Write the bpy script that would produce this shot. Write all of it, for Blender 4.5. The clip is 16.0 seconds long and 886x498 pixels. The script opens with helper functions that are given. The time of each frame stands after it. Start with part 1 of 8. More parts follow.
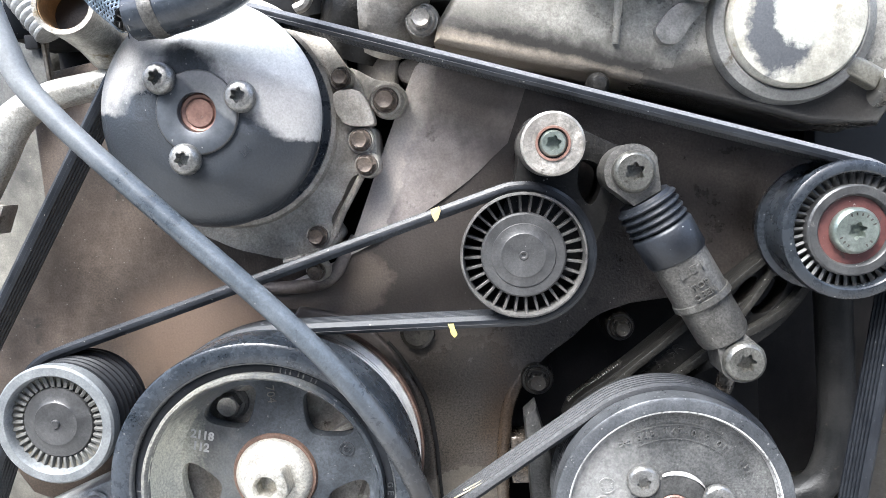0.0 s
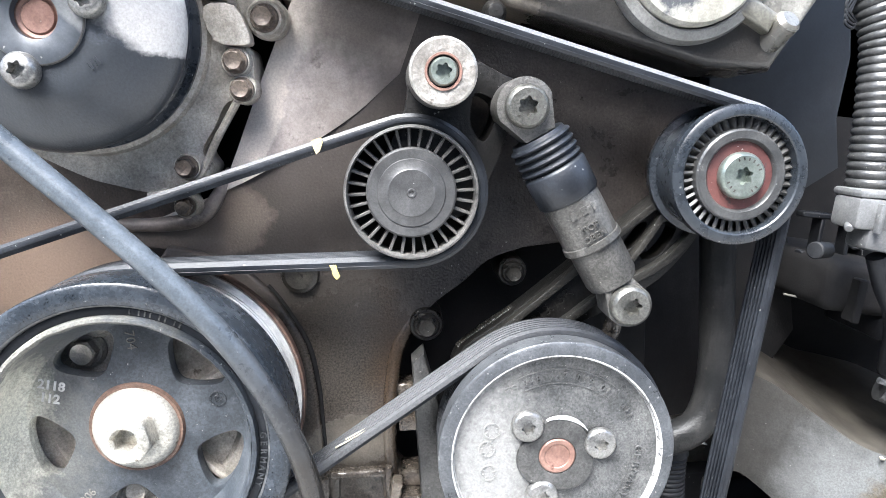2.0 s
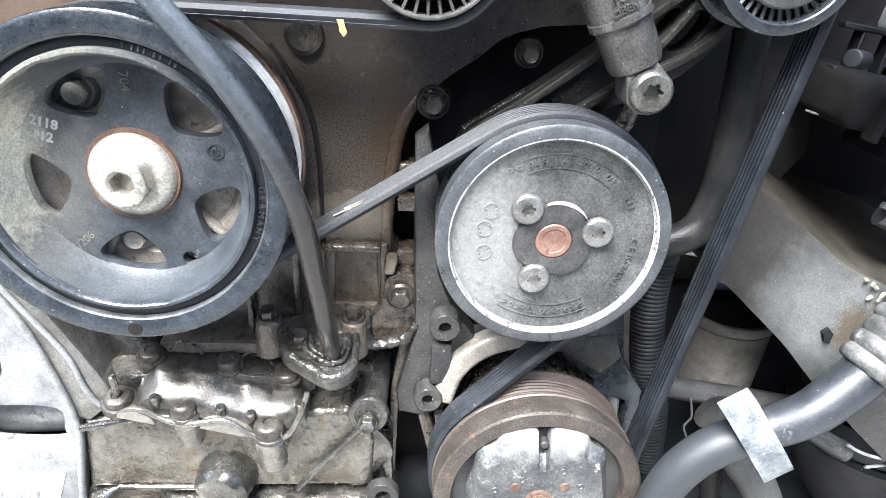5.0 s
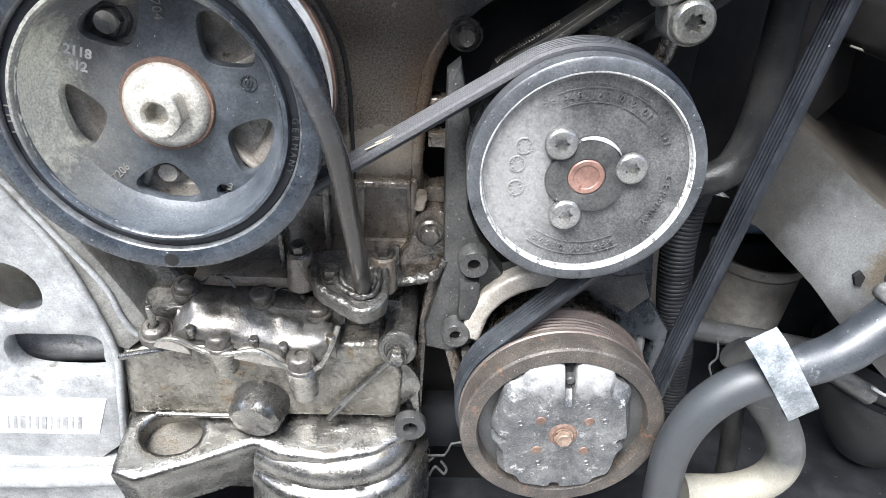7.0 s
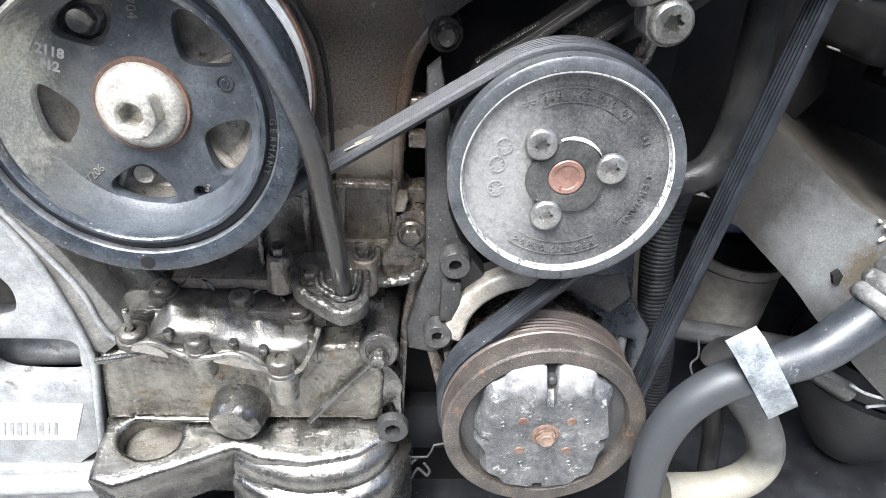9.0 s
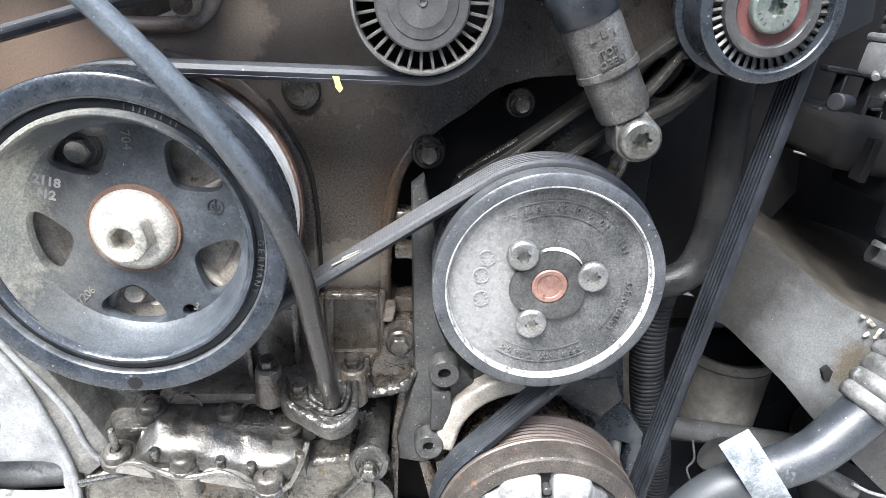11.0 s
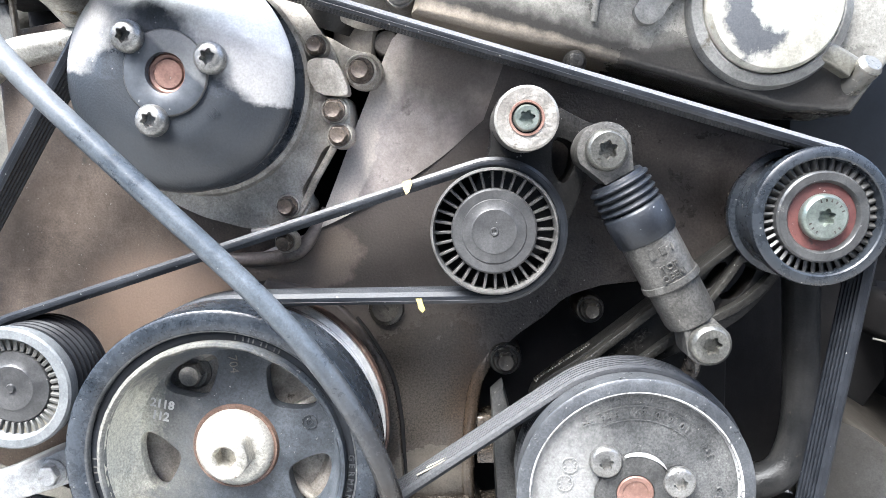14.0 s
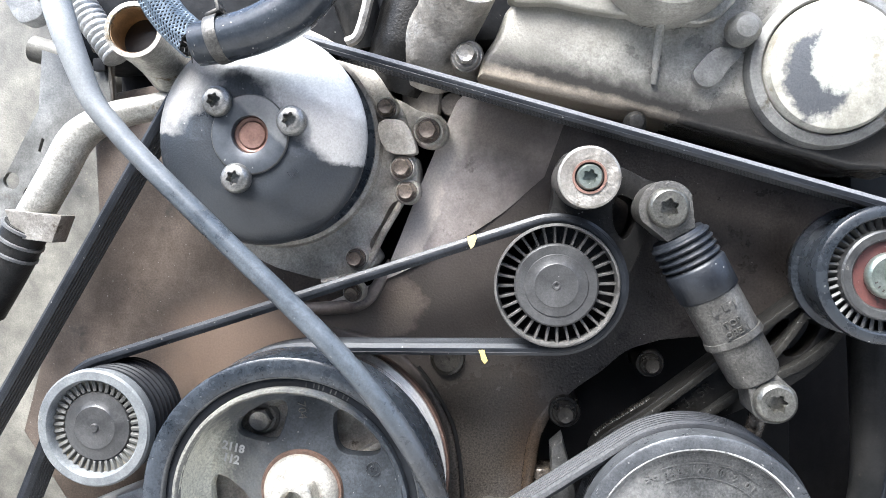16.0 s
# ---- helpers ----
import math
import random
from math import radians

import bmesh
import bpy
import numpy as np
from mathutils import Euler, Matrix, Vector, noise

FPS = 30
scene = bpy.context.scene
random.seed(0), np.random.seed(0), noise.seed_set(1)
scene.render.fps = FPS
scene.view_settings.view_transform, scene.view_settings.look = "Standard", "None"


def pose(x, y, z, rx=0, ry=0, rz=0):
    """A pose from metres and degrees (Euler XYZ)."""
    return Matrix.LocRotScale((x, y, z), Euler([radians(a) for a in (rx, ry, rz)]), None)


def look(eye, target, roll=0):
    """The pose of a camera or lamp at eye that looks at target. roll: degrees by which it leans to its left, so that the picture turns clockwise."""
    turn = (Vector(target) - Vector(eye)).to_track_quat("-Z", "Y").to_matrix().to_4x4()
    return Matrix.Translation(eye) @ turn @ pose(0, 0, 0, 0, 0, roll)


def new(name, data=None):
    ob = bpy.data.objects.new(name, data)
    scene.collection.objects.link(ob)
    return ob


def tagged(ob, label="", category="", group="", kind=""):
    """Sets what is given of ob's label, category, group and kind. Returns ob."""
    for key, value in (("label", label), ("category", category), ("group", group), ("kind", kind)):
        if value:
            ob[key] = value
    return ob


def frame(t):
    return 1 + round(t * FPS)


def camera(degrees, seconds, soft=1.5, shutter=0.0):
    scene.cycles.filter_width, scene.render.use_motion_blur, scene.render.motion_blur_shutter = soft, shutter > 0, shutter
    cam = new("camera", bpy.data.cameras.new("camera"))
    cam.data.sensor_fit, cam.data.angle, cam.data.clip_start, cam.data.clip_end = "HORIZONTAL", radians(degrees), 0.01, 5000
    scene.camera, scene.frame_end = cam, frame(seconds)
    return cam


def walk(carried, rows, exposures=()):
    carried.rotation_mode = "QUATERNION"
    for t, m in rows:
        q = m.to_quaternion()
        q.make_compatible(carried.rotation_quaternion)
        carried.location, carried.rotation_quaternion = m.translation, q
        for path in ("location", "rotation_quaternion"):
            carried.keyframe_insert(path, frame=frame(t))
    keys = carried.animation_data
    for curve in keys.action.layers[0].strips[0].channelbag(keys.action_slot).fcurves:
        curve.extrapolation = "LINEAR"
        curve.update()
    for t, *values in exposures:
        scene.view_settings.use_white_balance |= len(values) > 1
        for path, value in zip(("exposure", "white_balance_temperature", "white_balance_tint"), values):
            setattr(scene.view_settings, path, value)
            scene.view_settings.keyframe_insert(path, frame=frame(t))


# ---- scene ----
cam = camera(67.1, 16.0, soft=0.7)
PATH = [
    (0, (0.034, 0.015, 1.046), (-0.091, 1.998, 0.822), -4.2),
    (0.5, (0.038, 0.018, 1.045), (-0.033, 2.003, 0.811), -4.2),
    (1, (0.044, 0.029, 1.041), (0.094, 2.006, 0.742), -3.3),
    (1.5, (0.045, 0.031, 1.038), (0.118, 2.003, 0.716), -3.0),
    (2, (0.048, 0.037, 1.033), (0.177, 1.998, 0.661), -2.0),
    (2.5, (0.047, 0.039, 1.027), (0.198, 1.979, 0.565), -0.6),
    (3, (0.049, 0.041, 1.02), (0.223, 1.963, 0.494), 0.3),
    (3.5, (0.048, 0.041, 1.011), (0.218, 1.93, 0.377), 1.9),
    (4, (0.046, 0.039, 1.005), (0.205, 1.905, 0.302), 2.7),
    (4.5, (0.046, 0.039, 1.002), (0.2, 1.885, 0.248), 2.9),
    (5, (0.044, 0.039, 0.999), (0.174, 1.847, 0.154), 3.1),
    (7.5, (0.037, 0.035, 0.992), (0.113, 1.772, 0.003), 3.0),
    (8, (0.038, 0.036, 0.992), (0.127, 1.771, 0.0), 2.9),
    (10.5, (0.043, 0.038, 0.992), (0.2, 1.826, 0.111), 3.9),
    (11, (0.045, 0.037, 1.006), (0.175, 1.89, 0.265), 1.9),
    (11.5, (0.046, 0.034, 1.011), (0.15, 1.923, 0.361), 1.3),
    (12, (0.043, 0.031, 1.02), (0.11, 1.955, 0.475), -0.0),
    (12.5, (0.042, 0.026, 1.022), (0.067, 1.985, 0.622), -0.8),
    (13, (0.041, 0.025, 1.028), (0.048, 1.993, 0.671), -1.1),
    (13.5, (0.041, 0.02, 1.033), (-0.04, 1.994, 0.717), -1.8),
    (14, (0.041, 0.018, 1.034), (-0.036, 2.001, 0.789), -2.1),
    (14.5, (0.039, 0.015, 1.039), (-0.074, 2.0, 0.825), -3.1),
    (15, (0.042, 0.013, 1.043), (-0.108, 2.001, 0.879), -3.3),
    (15.5, (0.037, 0.01, 1.04), (-0.143, 1.994, 0.863), -2.3),
    (16, (0.03, 0.004, 1.039), (-0.172, 1.991, 0.939), -1.7),
]
walk(cam, [(t, look(eye, target, roll)) for t, eye, target, roll in PATH], exposures=[(t, e, 6120, 9) for t, e in ((0.0, 2.30), (1.5, 2.64), (3.0, 2.65), (5.0, 2.45), (7.5, 2.18), (10.5, 2.24), (11.5, 2.55), (12.5, 2.78), (13.5, 2.72), (14.5, 2.56), (16.0, 2.34))])

# ---- world and light ----
SUN_EL, SUN_ROT = radians(53), radians(200)
world = bpy.data.worlds.new("sky")
scene.world = world
world.use_nodes = True
wn = world.node_tree.nodes
sky = wn.new("ShaderNodeTexSky")
sky.sky_type, sky.sun_disc, sky.sun_elevation, sky.sun_rotation = "NISHITA", False, SUN_EL, SUN_ROT
sky.dust_density, sky.ozone_density = 3.0, 1.0
wn["Background"].inputs["Strength"].default_value = 0.115
world.node_tree.links.new(sky.outputs["Color"], wn["Background"].inputs["Color"])
sun_data = bpy.data.lights.new("sun", "SUN")
sun_data.energy, sun_data.angle, sun_data.color = 3.3, radians(32), (1.0, 0.99, 0.97)
sun = new("sun", sun_data)
sun.matrix_world = look((0, 0, 5), Vector((0, 0, 5)) - Vector((-0.28, -0.45, 0.86)))

# ---- materials ----


def mat(name, c1, c2, rough=(0.4, 0.6), metal=0.0, big=35, fine=700, bump=0.25, c3=None, amount=0.5, spots=120, stretch=None, fmix=0.14, grain=0.0003, coat=0.0, spec=0.5, wave=0.0, flecks=0.2):
    """Two colours in broad stains, a fine grain, and specks or dust of a third colour."""
    m = bpy.data.materials.new(name)
    m.use_nodes = True
    nt, n, l = m.node_tree, m.node_tree.nodes, m.node_tree.links
    b = n["Principled BSDF"]
    tc = n.new("ShaderNodeTexCoord")
    mp = n.new("ShaderNodeMapping")
    l.new(tc.outputs["Object"], mp.inputs["Vector"])
    if stretch:
        mp.inputs["Scale"].default_value = stretch

    def tex(scale, detail=5.0, r=0.6):
        t = n.new("ShaderNodeTexNoise")
        t.inputs["Scale"].default_value, t.inputs["Detail"].default_value, t.inputs["Roughness"].default_value = scale, detail, r
        l.new(mp.outputs["Vector"], t.inputs["Vector"])
        return t

    def ramp(src, lo, hi):
        r = n.new("ShaderNodeMapRange")
        r.inputs["From Min"].default_value, r.inputs["From Max"].default_value = lo, hi
        l.new(src, r.inputs["Value"])
        return r.outputs["Result"]

    def mix(fac, a, bcol, mode="MIX"):
        x = n.new("ShaderNodeMix")
        x.data_type, x.blend_type = "RGBA", mode
        for sock, v in ((0, fac), (6, a), (7, bcol)):
            if isinstance(v, (float, int)):
                x.inputs[sock].default_value = v
            elif isinstance(v, tuple):
                x.inputs[sock].default_value = (*v, 1)
            else:
                l.new(v, x.inputs[sock])
        return x.outputs[2]
    t1, t2 = tex(big), tex(fine, 5.0, 0.75)
    col = mix(ramp(t1.outputs["Fac"], 0.36, 0.64), c1, c2)
    g = n.new("ShaderNodeMapRange")
    g.inputs["From Min"].default_value, g.inputs["From Max"].default_value = 0.38, 0.62
    g.inputs["To Min"].default_value, g.inputs["To Max"].default_value = 1 - fmix * 0.9, 1 + fmix * 0.9
    l.new(t2.outputs["Fac"], g.inputs["Value"])
    t4 = tex(max(big * 3.7, 90), 6.0, 0.68)
    g4 = n.new("ShaderNodeMapRange")
    g4.inputs["From Min"].default_value, g4.inputs["From Max"].default_value = 0.3, 0.7
    g4.inputs["To Min"].default_value, g4.inputs["To Max"].default_value = 0.78, 1.24
    l.new(t4.outputs["Fac"], g4.inputs["Value"])
    both = n.new("ShaderNodeMath")
    both.operation = "MULTIPLY"
    l.new(g.outputs["Result"], both.inputs[0])
    l.new(g4.outputs["Result"], both.inputs[1])
    mul = n.new("ShaderNodeVectorMath")
    mul.operation = "SCALE"
    l.new(col, mul.inputs[0])
    l.new(both.outputs["Value"], mul.inputs["Scale"])
    col = mul.outputs["Vector"]
    blur = n.new("ShaderNodeMath")
    blur.operation = "MULTIPLY_ADD"
    blur.inputs[1].default_value = 0.6
    half = n.new("ShaderNodeMath")
    half.operation = "MULTIPLY"
    half.inputs[1].default_value = 0.4
    l.new(t1.outputs["Fac"], half.inputs[0])
    l.new(t4.outputs["Fac"], blur.inputs[0])
    l.new(half.outputs["Value"], blur.inputs[2])
    rsrc = ramp(blur.outputs["Value"], 0.34, 0.66)
    rr = n.new("ShaderNodeMapRange")
    rr.inputs["To Min"].default_value, rr.inputs["To Max"].default_value = rough
    if c3:
        t3 = tex(spots, 6.0, 0.7)
        k = ramp(t3.outputs["Fac"], 0.72 - 0.4 * amount, 0.80 - 0.4 * amount)
        col = mix(k, col, c3)
    if flecks:
        vo = n.new("ShaderNodeTexVoronoi")
        vo.inputs["Scale"].default_value = 430
        wob = n.new("ShaderNodeVectorMath")
        wob.operation = "MULTIPLY_ADD"
        wob.inputs[1].default_value = (0.0022, 0.0022, 0.0022)
        l.new(t2.outputs["Color"], wob.inputs[0])
        l.new(tc.outputs["Object"], wob.inputs[2])
        l.new(wob.outputs["Vector"], vo.inputs["Vector"])
        sp = n.new("ShaderNodeSeparateColor")
        l.new(vo.outputs["Color"], sp.inputs["Color"])
        th = n.new("ShaderNodeMapRange")
        th.inputs["From Min"].default_value, th.inputs["From Max"].default_value = 1 - flecks, 1.0
        th.inputs["To Min"].default_value, th.inputs["To Max"].default_value = 0.02, 0.22
        l.new(sp.outputs[0], th.inputs["Value"])
        lt = n.new("ShaderNodeMath")
        lt.operation = "LESS_THAN"
        l.new(vo.outputs["Distance"], lt.inputs[0])
        l.new(th.outputs["Result"], lt.inputs[1])
        fk = n.new("ShaderNodeMath")
        fk.operation = "MULTIPLY"
        l.new(lt.outputs["Value"], fk.inputs[0])
        l.new(sp.outputs[1], fk.inputs[1])
        col = mix(fk.outputs["Value"], col, (0.32, 0.315, 0.295))
    l.new(col, b.inputs["Base Color"])
    l.new(rsrc, rr.inputs["Value"])
    l.new(rr.outputs["Result"], b.inputs["Roughness"])
    b.inputs["Metallic"].default_value = metal
    b.inputs["Specular IOR Level"].default_value = spec
    if coat:
        b.inputs["Coat Weight"].default_value, b.inputs["Coat Roughness"].default_value = coat, 0.14
    bp = n.new("ShaderNodeBump")
    bp.inputs["Strength"].default_value, bp.inputs["Distance"].default_value = min(1.0, bump * 1.5), grain * 1.2
    tm = tex(fine * 0.3, 4.0, 0.65)
    hs = n.new("ShaderNodeMath")
    hs.operation = "MULTIPLY_ADD"
    hs.inputs[1].default_value = 0.45 if bump >= 0.4 else 0.15
    tb = tex(min(fine, 800), 1.5, 0.5)
    l.new(tm.outputs["Fac"], hs.inputs[0])
    l.new(tb.outputs["Fac"], hs.inputs[2])
    l.new(hs.outputs["Value"], bp.inputs["Height"])
    if wave:
        tw = tex(110, 3.0, 0.5)
        wv = n.new("ShaderNodeBump")
        wv.inputs["Strength"].default_value, wv.inputs["Distance"].default_value = wave, 0.006
        l.new(tw.outputs["Fac"], wv.inputs["Height"])
        l.new(wv.outputs["Normal"], bp.inputs["Normal"])
    l.new(bp.outputs["Normal"], b.inputs["Normal"])
    return m


def add_patch(m, colour, rough, centre, radii, jag=0.35, scale=60, soft=0.04, plane=None, grit=0.14):
    """A stain or worn patch with its own outline, over the material's colour: an ellipsoid in the thing's metres, or the side of a plane."""
    nt, n, l = m.node_tree, m.node_tree.nodes, m.node_tree.links
    b = n["Principled BSDF"]
    tc = n.new("ShaderNodeTexCoord")
    if plane is None:
        sub = n.new("ShaderNodeVectorMath")
        sub.operation = "SUBTRACT"
        sub.inputs[1].default_value = centre
        l.new(tc.outputs["Object"], sub.inputs[0])
        div = n.new("ShaderNodeVectorMath")
        div.operation = "DIVIDE"
        div.inputs[1].default_value = radii
        l.new(sub.outputs["Vector"], div.inputs[0])
        ln = n.new("ShaderNodeVectorMath")
        ln.operation = "LENGTH"
        l.new(div.outputs["Vector"], ln.inputs[0])
        src = ln.outputs["Value"]
    else:
        dot = n.new("ShaderNodeVectorMath")
        dot.operation = "DOT_PRODUCT"
        dot.inputs[1].default_value = plane[0]
        l.new(tc.outputs["Object"], dot.inputs[0])
        s = n.new("ShaderNodeMath")
        s.operation = "SUBTRACT"
        s.inputs[1].default_value = plane[1] - 1
        l.new(dot.outputs["Value"], s.inputs[0])
        src = s.outputs["Value"]
    tx = n.new("ShaderNodeTexNoise")
    tx.inputs["Scale"].default_value, tx.inputs["Detail"].default_value, tx.inputs["Roughness"].default_value = scale, 6, 0.65
    l.new(tc.outputs["Object"], tx.inputs["Vector"])
    ad = n.new("ShaderNodeMath")
    ad.operation = "MULTIPLY_ADD"
    ad.inputs[1].default_value = jag
    l.new(tx.outputs["Fac"], ad.inputs[0])
    l.new(src, ad.inputs[2])
    mr = n.new("ShaderNodeMapRange")
    mr.inputs["From Min"].default_value, mr.inputs["From Max"].default_value = 1 + jag * 0.5 + soft, 1 + jag * 0.5 - soft
    l.new(ad.outputs["Value"], mr.inputs["Value"])
    for socket, value in (("Base Color", (*colour, 1)), ("Roughness", rough)):
        old = b.inputs[socket].links[0].from_socket
        x = n.new("ShaderNodeMix")
        x.data_type = "RGBA" if socket == "Base Color" else "FLOAT"
        i, j, o = (6, 7, 2) if socket == "Base Color" else (2, 3, 0)
        l.new(mr.outputs["Result"], x.inputs[0])
        l.new(old, x.inputs[i])
        if socket == "Base Color":
            tint = n.new("ShaderNodeMix")
            tint.data_type = "RGBA"
            tint.inputs[6].default_value = value
            tint.inputs[7].default_value = tuple(c * 0.7 for c in value[:3]) + (1,)
            l.new(tx.outputs["Fac"], tint.inputs[0])
            speck = n.new("ShaderNodeTexNoise")
            speck.inputs["Scale"].default_value, speck.inputs["Detail"].default_value, speck.inputs["Roughness"].default_value = 760, 4, 0.75
            l.new(tc.outputs["Object"], speck.inputs["Vector"])
            gr = n.new("ShaderNodeMapRange")
            gr.inputs["From Min"].default_value, gr.inputs["From Max"].default_value = 0.36, 0.64
            gr.inputs["To Min"].default_value, gr.inputs["To Max"].default_value = 1 - grit, 1 + grit
            l.new(speck.outputs["Fac"], gr.inputs["Value"])
            sc = n.new("ShaderNodeVectorMath")
            sc.operation = "SCALE"
            l.new(tint.outputs[2], sc.inputs[0])
            l.new(gr.outputs["Result"], sc.inputs["Scale"])
            l.new(sc.outputs["Vector"], x.inputs[j])
        else:
            x.inputs[j].default_value = value
        l.new(x.outputs[o], b.inputs[socket])
    return m


RUBBER = mat("belt_rubber", (0.0066, 0.0077, 0.0100), (0.0145, 0.0166, 0.0205), (0.32, 0.48), c3=(0.11, 0.11, 0.11), amount=0.12, spots=400, bump=0.2, fmix=0.3, spec=0.42, flecks=0.12)
HOSE = mat("tube_rubber", (0.045, 0.054, 0.064), (0.078, 0.089, 0.101), (0.24, 0.38), c3=(0.22, 0.20, 0.13), amount=0.16, spots=160, bump=0.2, fmix=0.25, flecks=0.1)
HOSE_RAD = mat("dusty_radiator_rubber", (0.0165, 0.0195, 0.0232), (0.0360, 0.0390, 0.0435), (0.36, 0.5), c3=(0.17, 0.175, 0.175), amount=0.26, spots=60, bump=0.2, fmix=0.3)
FIN_GREY = mat("scuffed_fin_plastic", (0.052, 0.0505, 0.048), (0.104, 0.100, 0.093), (0.36, 0.5), c3=(0.035, 0.033, 0.031), amount=0.34, spots=160, fmix=0.3)
IRON = mat("dusty_cast_iron", (0.030, 0.030, 0.029), (0.062, 0.061, 0.058), (0.3, 0.46), metal=0.15, c3=(0.17, 0.165, 0.15), amount=0.2, spots=200, bump=0.5, fmix=0.4)
CAP_SILVER = mat("yellowed_silver", (0.1435, 0.1363, 0.1123), (0.2104, 0.2009, 0.1721), (0.28, 0.42), metal=0.5, c3=(0.20, 0.175, 0.13), amount=0.3, spots=80, bump=0.3, fmix=0.25)
CREAM_DUST = mat("cream_dust", (0.30, 0.275, 0.215), (0.42, 0.39, 0.31), (0.5, 0.65), c3=(0.14, 0.12, 0.09), amount=0.3, spots=160)
TORN = mat("torn_dirty_rubber", (0.050, 0.050, 0.048), (0.130, 0.128, 0.122), (0.42, 0.6), c3=(0.30, 0.30, 0.29), amount=0.26, spots=55, big=60, bump=0.4, fmix=0.3)
POST_MET = mat("clean_cast_post", (0.18, 0.17, 0.148), (0.29, 0.278, 0.248), (0.2, 0.34), metal=0.7, c3=(0.08, 0.07, 0.052), amount=0.3, spots=50, bump=0.3, fmix=0.15)
BRACKET_MET = mat("dirty_bracket_sheet", (0.115, 0.115, 0.108), (0.205, 0.203, 0.192), (0.35, 0.5), metal=0.3, c3=(0.085, 0.075, 0.058), amount=0.3, spots=45, bump=0.25, fmix=0.2)
HOUSING = mat("tan_grey_casting", (0.24, 0.218, 0.186), (0.44, 0.408, 0.358), (0.32, 0.5), metal=0.2, c3=(0.085, 0.07, 0.054), amount=0.3, spots=60, bump=0.4, fmix=0.25)
HOSE_GLOSS = mat("shiny_black_hose", (0.016, 0.020, 0.026), (0.032, 0.037, 0.044), (0.14, 0.26), c3=(0.12, 0.13, 0.14), amount=0.2, spots=160, bump=0.12)
# Brown rail top, darkened: its shade is put into the colour.
RAIL_TOP = mat("brown_shaded_rail_top", (0.028, 0.025, 0.021), (0.058, 0.052, 0.043), (0.45, 0.65), c3=(0.06, 0.05, 0.038), amount=0.3, spots=60, spec=0.3, flecks=0)
FIN_DARK = mat("dusty_dark_fin", (0.024, 0.024, 0.0235), (0.045, 0.044, 0.041), (0.4, 0.55), c3=(0.10, 0.095, 0.085), amount=0.2, spots=200)
BOLT_DARK = mat("black_oily_bolt", (0.014, 0.0125, 0.0105), (0.036, 0.033, 0.028), (0.24, 0.4), metal=0.3, c3=(0.008, 0.007, 0.006), amount=0.4, spots=250, bump=0.4, fmix=0.4)
# CAST_OIL lightened for walls the pulley shades; bounce light is in the colour.
CASE_OIL = mat("brown_oil_crusted_case", (0.084, 0.069, 0.053), (0.165, 0.140, 0.111), (0.24, 0.42), metal=0.1, c3=(0.03, 0.025, 0.019), amount=0.34, spots=90, bump=0.4, fine=600, grain=0.0009, fmix=0.3, coat=0.4, wave=0.3, flecks=0)
WET_CAST = mat("wet_dark_casting", (0.060, 0.057, 0.051), (0.135, 0.130, 0.119), (0.3, 0.46), metal=0.7, c3=(0.03, 0.026, 0.02), amount=0.3, spots=120, big=50, bump=0.4, fine=520, grain=0.0012, fmix=0.35, coat=0.1, wave=0.4, flecks=0.12)
CLIP = mat("scuffed_zinc_clip", (0.13, 0.145, 0.155), (0.34, 0.36, 0.37), (0.4, 0.6), metal=0.3, c3=(0.50, 0.52, 0.53), amount=0.3, spots=60, big=60, bump=0.3, fmix=0.3)
# Dusty panel; its dark blotches stand in for shadows.
WING = mat("dusty_shadowed_wing", (0.030, 0.029, 0.026), (0.21, 0.20, 0.17), (0.5, 0.7), c3=(0.30, 0.275, 0.20), amount=0.3, spots=14, big=9, bump=0.3, fmix=0.2, flecks=0)
add_patch(HOSE_RAD, (0.036, 0.039, 0.042), 0.5, None, None, jag=0.03, scale=50, soft=0.012, plane=((1.0, 0, 0.3), 0.0))
HOSE_DARK = mat("dark_hose_rubber", (0.010, 0.0103, 0.0105), (0.024, 0.0235, 0.0225), (0.34, 0.54), c3=(0.04, 0.036, 0.030), amount=0.22, spots=200, bump=0.4, spec=0.18, flecks=0)
PLASTIC = mat("pulley_plastic", (0.030, 0.030, 0.030), (0.050, 0.0495, 0.049), (0.34, 0.5), c3=(0.11, 0.105, 0.095), amount=0.16, spots=300, bump=0.2, fmix=0.25, flecks=0.05)
PLASTIC_GREY = mat("dusty_pulley_plastic", (0.095, 0.103, 0.108), (0.15, 0.157, 0.158), (0.42, 0.58), c3=(0.34, 0.32, 0.26), amount=0.2, spots=80, bump=0.1, fmix=0.2)
BLACK_PAINT = mat("black_painted_steel", (0.011, 0.0135, 0.017), (0.023, 0.0265, 0.031), (0.2, 0.36), c3=(0.2, 0.2, 0.19), amount=0.13, spots=420, bump=0.15, fmix=0.25)
CRANK_PAINT = mat("crank_pulley_paint", (0.014, 0.0175, 0.022), (0.034, 0.040, 0.048), (0.2, 0.34), c3=(0.22, 0.22, 0.215), amount=0.2, spots=420, bump=0.3, fmix=0.4, flecks=0.1)
STEEL = mat("bolt_steel", (0.185, 0.182, 0.172), (0.31, 0.303, 0.287), (0.3, 0.46), metal=0.8, c3=(0.08, 0.068, 0.056), amount=0.28, spots=250, fmix=0.3)
STEEL_WORN = mat("worn_groove_steel", (0.55, 0.53, 0.50), (0.72, 0.70, 0.66), (0.28, 0.42), metal=0.7, c3=(0.3, 0.2, 0.14), amount=0.15, stretch=(1, 12, 1), spots=90)
